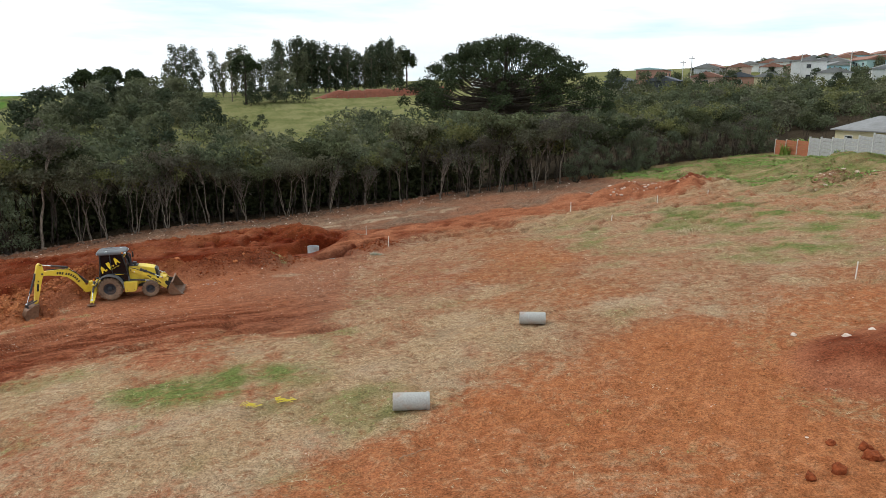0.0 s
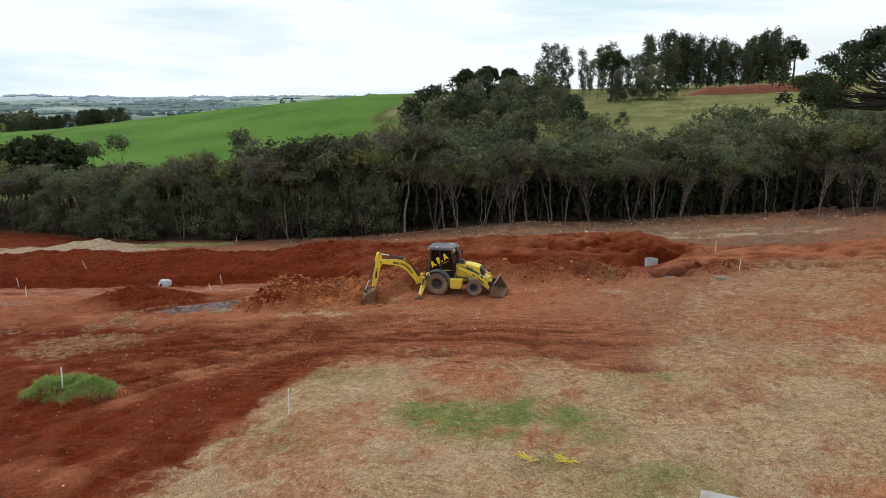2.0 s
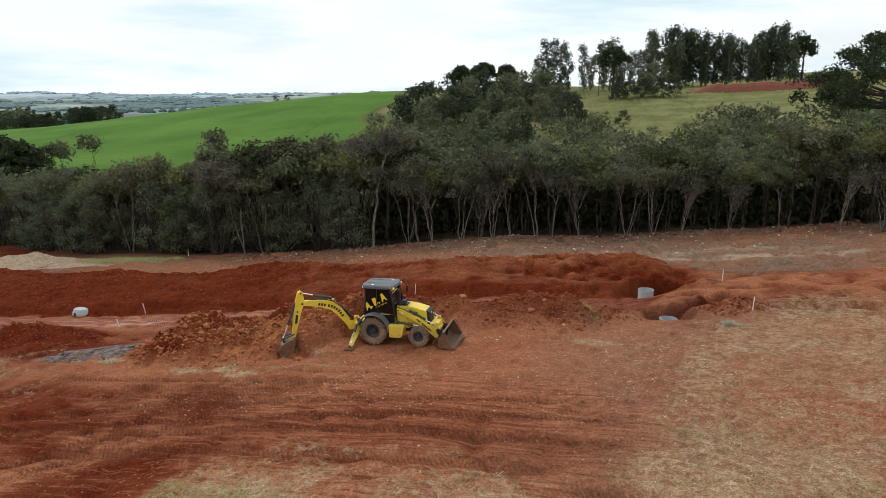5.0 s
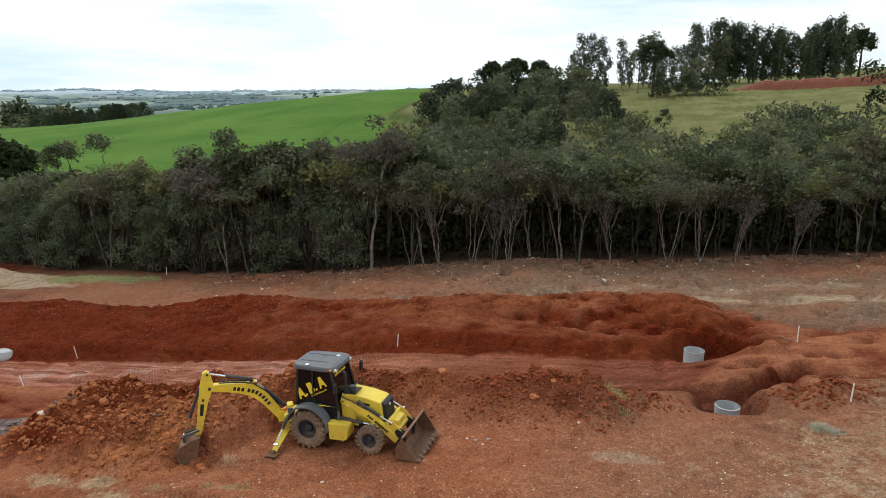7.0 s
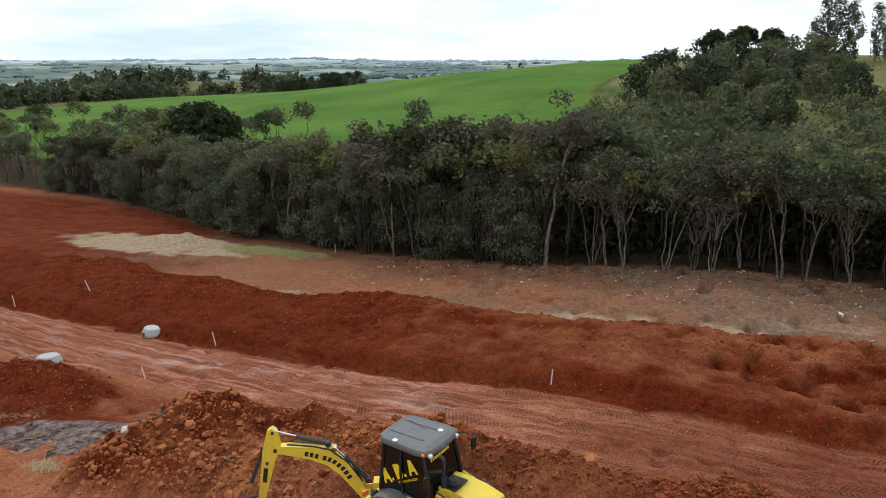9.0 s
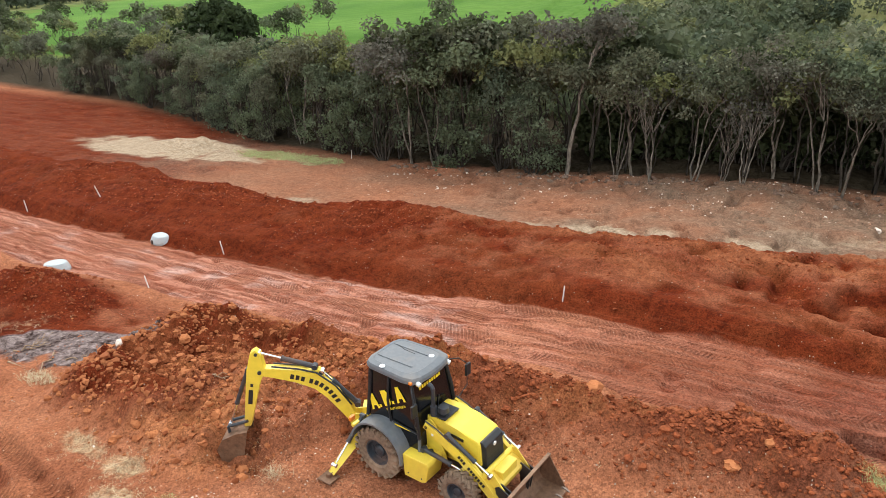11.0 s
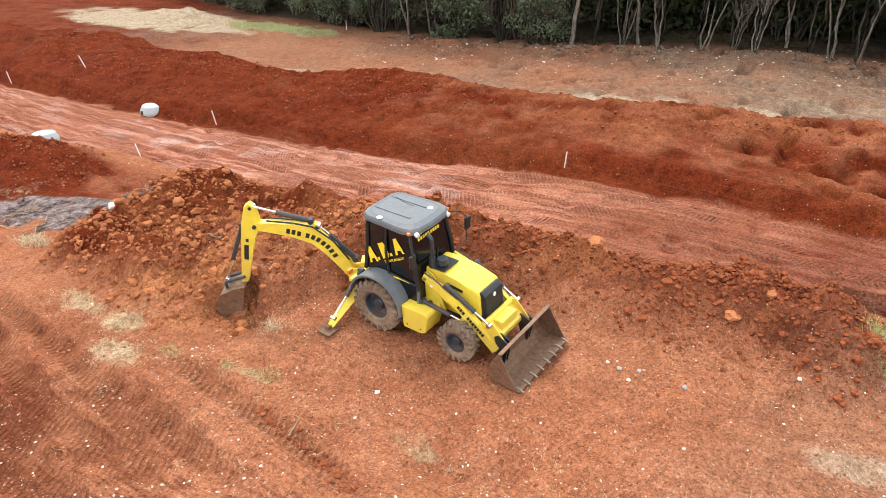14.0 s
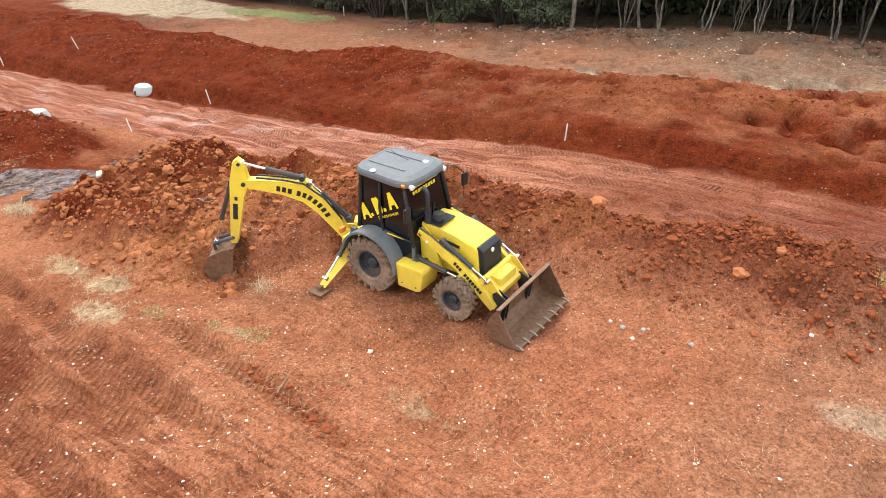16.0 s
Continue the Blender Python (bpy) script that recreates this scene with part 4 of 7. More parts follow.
        for x, z, kind in ((-0.32, 1.78, 0), (-0.13, 1.80, 2), (0.04, 2.00, 1), (0.24, 2.02, 2), (0.44, 2.23, 0)):
            k = (z - 1.36) / (ztop - 1.36)
            y = s * (low + (top - low) * k + 0.008)
            bm = bmesh.new()
            if kind == 0:
                outline = [(-0.145, -0.17), (-0.05, 0.17), (0.05, 0.17), (0.145, -0.17), (0.075, -0.17), (0.055, -0.09), (-0.055, -0.09), (-0.075, -0.17)]
            elif kind == 1:
                outline = [(-0.11, -0.17), (-0.11, 0.17), (0.06, 0.17), (0.10, 0.12), (0.10, 0.05), (0.07, 0.01), (0.12, -0.04), (0.12, -0.12), (0.07, -0.17)]
            else:
                outline = [(-0.035, -0.085), (-0.035, -0.02), (0.035, -0.02), (0.035, -0.085)]
            prism(bm, [(px * 0.98, pz * 1.12) for px, pz in outline], -0.003, 0.003)
            ob = part("window_marking", bm, LETTER_YELLOW, rear if x < 0.15 else door, "yellow block lettering of the firm")
            ob.matrix_local = pose(x, y, z, s * 3.2, -27, 0)
        writing("window_words", "TERRAPLANAGEM", 0.088, LETTER_YELLOW, door, pose(0.36, s * 0.70, 1.86, 90 + s * 3, 0, 0 if s < 0 else 180) @ pose(0, 0, 0.006, 0, 0, 27 * -s), 0.9)
        bm = box(bmesh.new(), (0.56, s * 0.742, 1.435), (0.46, 0.008, 0.035))
        part("window_marking", bm, LETTER_YELLOW, door)
    for x0, x1, name in ((1.02, 0.775, "windscreen"), (-0.52, -0.415, "rear_window")):
        bm = bmesh.new()
        d = 0.012 if x0 > 0 else -0.012
        a = [bm.verts.new(p) for p in ((x0, -low, 1.32), (x0, low, 1.32), (x1, top, ztop), (x1, -top, ztop))]
        b = [bm.verts.new((v.co.x - d, v.co.y, v.co.z)) for v in a]
        bm.faces.new(a)
        bm.faces.new(b[::-1])
        for i in range(4):
            bm.faces.new((a[i], b[i], b[(i + 1) % 4], a[(i + 1) % 4]))
        glass = part(name, bm, TINTED, cab, "black tinted glass")
        if x0 > 0:
            for z, wide in ((2.52, 1.0), (2.40, 0.86)):
                x = x0 + (x1 - x0) * (z - 1.32) / (ztop - 1.32) + 0.012
                for k in range(int(wide / 0.09)):
                    bm = box(bmesh.new(), (0, 0, 0), (0.008, 0.062, 0.075))
                    ob = part("window_marking", bm, LETTER_YELLOW, glass)
                    ob.matrix_local = pose(x, -wide / 2 + 0.09 * k + 0.05, z, 0, -10, 0)
            part("wiper", hose(bmesh.new(), [(0.98, 0.05, 1.55), (0.93, 0.2, 1.95)], 0.012, 6), BLACK_STEEL, glass)
    bm = bmesh.new()
    footprint = [(-0.63, -0.42), (-0.56, -0.60), (-0.40, -0.68), (0.60, -0.74), (0.86, -0.68), (0.96, -0.5), (1.0, -0.2), (1.0, 0.2), (0.96, 0.5), (0.86, 0.68), (0.60, 0.74), (-0.40, 0.68), (-0.56, 0.60), (-0.63, 0.42)]
    rings = []
    for grow, z in ((0.93, 2.60), (1.0, 2.64), (1.0, 2.72), (0.965, 2.775), (0.80, 2.82), (0.78, 2.812)):
        rings.append([bm.verts.new((x * grow + 0.05 * (1 - grow), y * grow, z)) for x, y in footprint])
    for r0, r1 in zip(rings, rings[1:]):
        for k in range(len(footprint)):
            bm.faces.new((r0[k], r0[(k + 1) % len(footprint)], r1[(k + 1) % len(footprint)], r1[k]))
    bm.faces.new(rings[0][::-1])
    bm.faces.new(rings[-1])
    roof = part("roof", bm, GREY_PLASTIC, cab, "dusty grey plastic cab roof")
    for y in (-0.30, 0.30):
        part("roof_rib", box(bmesh.new(), (0.05, y, 2.822), (1.0, 0.05, 0.014), 0.004), GREY_PLASTIC, roof)
    for x, y in ((0.88, -0.56), (0.88, 0.56), (-0.50, -0.46), (-0.50, 0.46)):
        part("work_lamp", rod(bmesh.new(), (x, y, 2.66), (x + (0.10 if x > 0 else -0.12), y * 1.02, 2.63), 0.055, sides=14), LAMP_WHITE, roof, "round white work lamp")
    for x, y in ((0.70, -0.77), (0.70, 0.77)):
        part("indicator", box(bmesh.new(), (x + 0.12, y * 0.92, 2.69), (0.08, 0.06, 0.06), 0.012), AMBER, roof, "amber indicator lamp")
    for x, y in ((-0.05, -0.74), (0.62, 0.40)):
        part("roof_patch", rod(bmesh.new(), (x, y * 0.86, 2.80), (x, y * 0.86, 2.815), 0.07, sides=16), LAMP_WHITE, roof, "pale round patch")
    part("aerial", hose(bmesh.new(), [(0.25, 0.20, 2.81), (0.05, 0.05, 2.94), (-0.05, -0.02, 3.06)], 0.006, 5), BLACK_STEEL, roof)
    for s in (-1, 1):
        reach = 0.16 if s < 0 else 0.42
        bm = hose(bmesh.new(), [(1.00, s * 0.72, 1.45), (1.06, s * (0.74 + reach), 1.75), (1.06, s * (0.74 + reach), 2.35), (0.95, s * (0.76 + reach * 0.5), 2.55), (0.84, s * 0.70, 2.62)], 0.014, 6)
        arm = part("mirror_arm", bm, BLACK_STEEL, cab)
        bm = box(bmesh.new(), (1.07, s * (0.76 + reach), 2.18), (0.06, 0.19, 0.32), 0.02)
        mir = part("mirror", bm, BLACK_STEEL, arm)
        mg = box(bmesh.new(), (1.037, s * (0.76 + reach), 2.18), (0.008, 0.16, 0.28))
        mg.verts.ensure_lookup_table()
        finish("mirror_glass", mg, MIRROR, arm)
    # loader
    for s in (-1, 1):
        y0, y1 = sorted((s * 0.47, s * 0.57))
        prism_bm = prism(bmesh.new(), [(1.06, 0.72), (1.02, 1.66), (1.16, 1.74), (1.30, 1.64), (1.62, 0.80), (1.62, 0.72)], *sorted((s * 0.445, s * 0.475)), 0.008)
        tower = part("loader_tower", prism_bm, YELLOW, t)
        part("pin", rod(bmesh.new(), (1.16, s * 0.42, 1.62), (1.16, s * 0.64, 1.62), 0.045), CYLINDER, tower)
        bm = beam([(1.10, 1.66), (1.55, 1.47), (2.10, 1.20), (2.62, 0.80), (3.02, 0.42)], [0.16, 0.20, 0.25, 0.25, 0.18], *sorted((s * 0.53, s * 0.64)), 0.012)
        arm = part("loader_arm", bm, YELLOW, t)
        bm = bmesh.new()
        a, b = Vector((2.04, s * 0.646, 1.235)), Vector((2.74, s * 0.646, 0.71))
        n = 11
        for k in range(n):
            if k == 3:
                continue
            c = a + (b - a) * (k + 0.5) / n
            box(bm, tuple(c), (0.058, 0.008, 0.085), 0.0, (0, 36, 0))
        part("arm_marking", bm, LETTER_DARK, arm, "dark maker's lettering as plain bars")
        part("warning_sticker", rod(bmesh.new(), (1.34, s * 0.64, 1.50), (1.34, s * 0.646, 1.50), 0.035, sides=12), LAMP_WHITE, arm)
        ram("lift_cylinder", t, (1.12, s * 0.69, 1.05), (2.18, s * 0.69, 0.93), 0.055, 0.72)
        ram("tilt_cylinder", t, (1.72, s * 0.585, 1.62), (2.84, s * 0.585, 1.02), 0.050, 0.66)
        bm = prism(bmesh.new(), [(2.70, 0.62), (2.62, 1.00), (2.84, 1.10), (2.98, 0.94), (3.20, 0.70), (3.22, 0.34), (3.06, 0.28)], *sorted((s * 0.50, s * 0.53)), 0.006)
        part("bucket_link", bm, YELLOW, arm)
        part("hydraulic_pipe", hose(bmesh.new(), [(1.12, s * 0.60, 1.76), (1.45, s * 0.60, 1.66), (1.75, s * 0.60, 1.50), (2.02, s * 0.60, 1.40)], 0.018, 6), CYLINDER, arm)
    bm = rod(bmesh.new(), (2.70, -0.6, 0.98), (2.70, 0.6, 0.98), 0.07)
    prism(bm, [(2.66, 0.92), (2.66, 1.02), (3.06, 0.74), (3.06, 0.64)], -0.52, 0.52, 0.01)
    part("cross_beam", bm, YELLOW, t)
    # front bucket
    shell = [(3.98, 0.025), (3.42, 0.03), (3.26, 0.09), (3.16, 0.22), (3.15, 0.42), (3.22, 0.64), (3.42, 0.93)]
    inner = [(3.98, 0.045), (3.44, 0.055), (3.285, 0.11), (3.19, 0.235), (3.182, 0.415), (3.25, 0.63), (3.45, 0.915)]
    bucket = part("front_bucket", prism(bmesh.new(), shell + inner[::-1], -1.13, 1.13), WORN_STEEL, t, "rust-brown worn steel front bucket with teeth")
    for s in (-1, 1):
        part("side_plate", prism(bmesh.new(), shell[:1] + [(3.44, 0.025)] + shell[2:], *sorted((s * 1.13, s * 1.158)), 0.004), WORN_STEEL, bucket)
    part("cutting_edge", box(bmesh.new(), (3.955, 0, 0.05), (0.16, 2.30, 0.03), 0.006), WORN_STEEL, bucket)
    part("top_rim", box(bmesh.new(), (3.44, 0, 0.935), (0.10, 2.30, 0.045), 0.01), WORN_STEEL, bucket)
    for k in range(8):
        y = -1.08 + k * 2.16 / 7
        bm = prism(bmesh.new(), [(3.86, 0.065), (3.90, 0.105), (4.00, 0.09), (4.11, 0.045), (4.11, 0.03), (3.98, 0.02)], y - 0.024, y + 0.024, 0.005)
        part("tooth", bm, BRIGHT_STEEL, bucket)
    for y in (-0.58, -0.46, 0.46, 0.58):
        part("bucket_ear", prism(bmesh.new(), [(3.24, 0.12), (3.02, 0.30), (3.02, 0.42), (2.92, 0.86), (3.02, 0.94), (3.34, 0.80)], y - 0.018, y + 0.018, 0.004), BLACK_STEEL, bucket)
    bucket.matrix_local = pose(3.12, 0, 0) @ Matrix.Diagonal((0.88, 0.93, 0.86, 1)) @ pose(-3.12, 0, 0)
    # rear frame and stabilisers
    bm = box(bmesh.new(), (-0.80, 0, 0.72), (0.16, 1.5, 0.42), 0.02)
    box(bm, (-0.62, 0, 0.62), (0.4, 0.7, 0.3), 0.02)
    box(bm, (-0.92, 0, 0.92), (0.10, 1.7, 0.10), 0.02)
    box(bm, (-0.92, 0, 0.52), (0.10, 1.7, 0.10), 0.02)
    part("rear_frame", bm, YELLOW, t)
    for s in (-1, 1):
        leg = bmesh.new()
        hose(leg, [(-0.90, s * 0.52, 0.62), (-0.90, s * 1.05, 0.42), (-0.90, s * 1.72, 0.09)], [0.17, 0.155, 0.10], 4)
        stab = part("stabiliser", leg, YELLOW, t, "lowered yellow stabiliser leg")
        ram("stabiliser_cylinder", stab, (-0.90, s * 0.50, 1.02), (-0.90, s * 1.58, 0.24), 0.055, 0.55)
        bm = box(bmesh.new(), (-0.90, s * 1.80, 0.03), (0.40, 0.36, 0.035), 0.008)
        box(bm, (-0.90, s * 1.76, 0.09), (0.12, 0.16, 0.12), 0.01)
        part("foot_plate", bm, WORN_STEEL, stab, "rust-brown steel foot plate")
        part("tail_lamp", box(bmesh.new(), (-0.80, s * 0.98, 1.28), (0.08, 0.16, 0.12), 0.015), AMBER, t, "amber and red tail lamp")
    return t


def boom_of(t, swing):
    """The digging arm: post, boom, dipper and bucket, swung about its upright pin."""
    turn = pose(-1.12, 0, 0, 0, 0, 180 + swing)
    bm = box(bmesh.new(), (0.06, 0, 0.70), (0.22, 0.34, 0.62), 0.03)
    box(bm, (0.30, -0.13, 0.62), (0.4, 0.05, 0.36), 0.01)
    box(bm, (0.30, 0.13, 0.62), (0.4, 0.05, 0.36), 0.01)
    post = part("swing_post", bm, YELLOW, t)
    post.matrix_local = turn
    line = [(0.36, 0.52), (0.62, 0.98), (0.88, 1.40), (1.22, 1.72), (1.75, 1.88), (2.30, 1.97), (2.66, 2.00)]
    boom = part("boom", beam(line, [0.20, 0.32, 0.40, 0.42, 0.34, 0.26, 0.20], -0.115, 0.115, 0.014), YELLOW, t, "curved yellow digging boom with dark lettering")
    boom.matrix_local = turn
    part("boom_ear", prism(bmesh.new(), [(0.96, 1.62), (1.10, 1.98), (1.20, 2.06), (1.30, 2.02), (1.62, 1.98)], -0.09, 0.09, 0.012), YELLOW, boom)
    for s in (-1, 1):
        bm = bmesh.new()
        spots = [(0.78, 1.18), (0.86, 1.31), (0.94, 1.43), (1.04, 1.53), (1.15, 1.63), (1.27, 1.70), (1.40, 1.75), (1.60, 1.81), (1.73, 1.85), (1.86, 1.88)]
        for i, (x, z) in enumerate(spots):
            a, b = spots[max(i - 1, 0)], spots[min(i + 1, len(spots) - 1)]
            box(bm, (x, s * 0.119, z), (0.09, 0.006, 0.13), 0.0, (0, -math.degrees(math.atan2(b[1] - a[1], b[0] - a[0])), 0))
        part("boom_marking", bm, LETTER_DARK, boom, "dark maker's lettering as plain bars")
    ram("boom_cylinder", boom, (0.30, 0, 1.02), (1.14, 0, 1.96), 0.070, 0.72)
    ram("dipper_cylinder", boom, (1.30, 0, 2.10), (2.66, 0, 2.50), 0.065, 0.60)
    part("hose", hose(bmesh.new(), [(0.45, 0.10, 1.05), (0.80, 0.13, 1.62), (1.25, 0.13, 2.00), (1.7, 0.12, 2.10), (2.35, 0.10, 2.16)], 0.022, 6), BLACK_STEEL, boom)
    part("hose", hose(bmesh.new(), [(0.45, -0.10, 1.05), (0.80, -0.12, 1.60), (1.25, -0.12, 1.98), (1.7, -0.11, 2.07), (2.35, -0.10, 2.14)], 0.020, 6), BLACK_STEEL, boom)
    dip = part("dipper", prism(bmesh.new(), [(2.52, 2.02), (2.60, 2.52), (2.72, 2.62), (2.84, 2.54), (2.98, 2.06), (3.24, 0.42), (3.18, 0.34), (3.06, 0.42), (2.72, 1.66)], -0.10, 0.10, 0.014), YELLOW, t, "yellow dipper arm")
    dip.matrix_local = turn
    part("pin", rod(bmesh.new(), (2.66, -0.15, 2.0), (2.66, 0.15, 2.0), 0.05), CYLINDER, dip)
    part("pin", rod(bmesh.new(), (2.70, -0.13, 2.50), (2.70, 0.13, 2.50), 0.04), CYLINDER, dip)
    for s in (-1, 1):
        bm = box(bmesh.new(), (2.97, s * 0.104, 1.28), (0.11, 0.006, 0.42), 0.0, (0, -9, 0))
        box(bm, (2.90, s * 0.104, 1.62), (0.07, 0.006, 0.09), 0.0, (0, -9, 0))
        part("dipper_marking", bm, LETTER_DARK if s > 0 else GREY_PLASTIC, dip)
    ram("bucket_cylinder", dip, (2.98, 0, 2.02), (3.62, 0, 0.42), 0.055, 0.62)
    bm = bmesh.new()
    for y in (-0.13, 0.13):
        rod(bm, (3.12, y, 0.58), (3.64, y, 0.42), 0.04, sides=8)
        rod(bm, (3.64, y, 0.42), (3.62, y, 0.14), 0.04, sides=8)
    part("bucket_linkage", bm, CYLINDER, dip)
    out = [(3.10, 0.42), (3.36, 0.36), (3.66, 0.20), (3.80, -0.06), (3.74, -0.34), (3.54, -0.54), (3.30, -0.58)]
    inn = [(3.13, 0.36), (3.36, 0.32), (3.62, 0.175), (3.755, -0.06), (3.70, -0.32), (3.52, -0.50), (3.30, -0.54)]
    scoop = part("digging_bucket", prism(bmesh.new(), out + inn[::-1], -0.29, 0.29), WORN_STEEL, t, "soil-smeared steel digging bucket")
    scoop.matrix_local = turn @ pose(3.1, 0, 0.42) @ Matrix.Diagonal((1.18, 1.25, 1.12, 1)) @ pose(-3.1, 0, -0.42)
    for s in (-1, 1):
        part("side_plate", prism(bmesh.new(), out, *sorted((s * 0.29, s * 0.31))), WORN_STEEL, scoop)
    for k in range(5):
        y = -0.25 + k * 0.125
        part("tooth", prism(bmesh.new(), [(3.42, -0.52), (3.40, -0.60), (3.10, -0.56), (3.10, -0.54)], y - 0.03, y + 0.03), BRIGHT_STEEL, scoop)


MACHINE = backhoe_loader(pose(-19.52, 40.34, -0.16, 0, -1.3, 15.0))
boom_of(MACHINE, 35.0)

# ---- pipes, rings and survey stakes on the site ----
CONCRETE = coat("concrete", (0.40, 0.395, 0.375), 0.85, vary=0.16, grain=0.05, dirt=(0.36, 0.20, 0.12), much=0.5, bump=0.004, spec=0.2)
CONCRETE_PALE = coat("pale_concrete", (0.44, 0.465, 0.47), 0.85, vary=0.14, grain=0.05, dirt=(0.40, 0.24, 0.16), much=0.35, bump=0.004, spec=0.2)
WOOD_WHITE = coat("whitewashed_wood", (0.74, 0.71, 0.66), 0.8, vary=0.12, grain=0.04, dirt=(0.45, 0.27, 0.18), much=0.5)


def pipe_body(radius, wall, length):
    bm = bmesh.new()
    h = length / 2
    turned(bm, [(radius - wall, -h), (radius - 0.012, -h), (radius, -h + 0.012), (radius, h - 0.012), (radius - 0.012, h), (radius - wall, h)], 40)
    return bm


def concrete_pipe(u, v, turn, radius=0.26, length=1.1):
    t = thing("concrete_pipe", pose(*xy(u, v), gz(u, v) + radius - 0.02, 0, 0, turn), "weathered grey concrete drain pipe lying on dry grass", "pipe", "drain pipes on the grass")
    body = part("pipe_wall", pipe_body(radius, 0.045, length), CONCRETE, t, smooth=False)
    bm = bmesh.new()
    turned(bm, [(radius - 0.002, -length / 2 + 0.02), (radius + 0.012, -length / 2 + 0.025), (radius + 0.012, -length / 2 + 0.10), (radius - 0.002, -length / 2 + 0.11)], 40)
    part("end_band", bm, CONCRETE, body)
    return t


concrete_pipe(5.9, 18.9, 94.0, 0.27, 1.12)
concrete_pipe(13.0, 24.8, 86.0, 0.25, 1.06)


def concrete_ring(u, v, z, radius, high, tilt=(0, 0), label="pale concrete manhole ring set in a dug pit"):
    t = thing("concrete_ring", pose(*xy(u, v), z, tilt[0], tilt[1], 0), label, "manhole ring", "manhole rings along the road")
    bm = pipe_body(radius, 0.065, high)
    bmesh.ops.transform(bm, matrix=pose(0, 0, high / 2, 90), verts=bm.verts)
    wall = part("ring_wall", bm, CONCRETE_PALE, t)
    bm = bmesh.new()
    turned(bm, [(radius - 0.06, 0.0), (radius - 0.001, 0.0), (radius + 0.01, 0.03), (radius + 0.01, 0.07), (radius - 0.06, 0.07)], 40)
    bmesh.ops.transform(bm, matrix=pose(0, 0, high - 0.07, 90), verts=bm.verts)
    part("rim", bm, CONCRETE_PALE, wall)
    return t


concrete_ring(9.4, 57.0, -2.35, 0.47, 1.65)
concrete_ring(9.75, 50.2, -1.45, 0.46, 1.12)
def manhole_cone(u, v, radius, tilt, label):
    """A tapered manhole top with its cover on."""
    t = thing("manhole_cone", pose(*xy(u, v), gz(u, v) - 0.10, tilt[0], tilt[1], 0), label, "manhole ring", "manhole rings along the road")
    bm = turned(bmesh.new(), [(radius - 0.07, 0.0), (radius - 0.01, 0.0), (radius, 0.02), (radius, 0.14), (0.82 * radius, 0.40), (0.80 * radius, 0.42), (0.70 * radius, 0.40)], 36)
    bmesh.ops.transform(bm, matrix=pose(0, 0, 0, 90), verts=bm.verts)
    cone = part("cone_wall", bm, CONCRETE_PALE, t)
    bm = turned(bmesh.new(), [(0.001, 0.36), (0.69 * radius, 0.36), (0.69 * radius, 0.43), (0.60 * radius, 0.445), (0.001, 0.45)], 30)
    bmesh.ops.transform(bm, matrix=pose(0, 0, 0, 90), verts=bm.verts)
    part("lid", bm, CONCRETE_PALE, cone, "pale concrete cover")
    # a black plug gives the shaded hollow of an opening; no hole is cut
    part("pipe_opening", rod(bmesh.new(), (0.10, -radius + 0.08, 0.13), (0.10, -radius - 0.006, 0.13), 0.12, sides=18), BLACK_STEEL, cone, "black plug painted as the shade in a pipe opening")
    return t


manhole_cone(-31.2, 51.3, 0.68, (-2, -3), "pale concrete manhole cone beside a red soil heap")
manhole_cone(-30.0, 56.9, 0.56, (-4, 5), "pale concrete manhole cone at the foot of a soil bank")


def survey_stake(u, v, high=0.8, lean=(0, 0)):
    t = thing("survey_stake", pose(*xy(u, v), gz(u, v) - 0.08, lean[0], lean[1], 25), "whitewashed wooden survey stake driven into the soil", "survey stake", "survey stakes of the building site")
    bm = bmesh.new()
    box(bm, (0, 0, high / 2 + 0.04), (0.045, 0.035, high), 0.006)
    part("post", bm, WOOD_WHITE, t)
    bm = bmesh.new()
    bmesh.ops.create_cone(bm, cap_ends=True, segments=4, radius1=0.030, radius2=0.014, depth=0.05, matrix=pose(0, 0, high + 0.06, 0, 0, 45))
    part("tip", bm, WOOD_WHITE, t)
    return t


for u, v, high, lean in ((-5.4, 57.2, 0.72, (3, 4)), (-25.0, 57.1, 0.8, (4, -8)), (-38.9, 59.3, 0.8, (6, -18)), (-43.9, 57.0, 0.8, (0, -8)), (-22.6, 50.6, 0.6, (0, -14)),
                         (-6.55, 24.6, 0.95, (0, 2)), (14.05, 57.6, 0.8, (0, 0)), (13.7, 49.4, 0.75, (0, 3)), (-17.2, 27.6, 0.95, (0, 3)), (-37.2, 49.8, 0.8, (0, 4)),
                         (30.8, 52.4, 0.8, (0, 0)), (30.4, 45.6, 0.8, (0, 4)), (37.4, 49.4, 0.7, (0, 0)), (27.3, 21.9, 0.8, (0, 3)), (-35.0, 81.2, 0.8, (0, 0)), (44.0, 51.0, 0.7, (0, 2))):
    survey_stake(u, v, high, lean)

# ---- trees ----
LEAF_OLIVE = foliage("leaf_olive", (0.064, 0.068, 0.043), (0.195, 0.200, 0.122))
LEAF_GREEN = foliage("leaf_green", (0.056, 0.070, 0.039), (0.175, 0.205, 0.112))
LEAF_BUSH = foliage("leaf_bush", (0.070, 0.088, 0.052), (0.205, 0.238, 0.138))
LEAF_DARK = foliage("leaf_dark", (0.034, 0.042, 0.020), (0.094, 0.110, 0.050))
LEAF_YELLOW = foliage("leaf_yellowish", (0.095, 0.105, 0.042), (0.25, 0.26, 0.105))
LEAF_FAR = foliage("leaf_far", (0.072, 0.088, 0.046), (0.175, 0.192, 0.105))
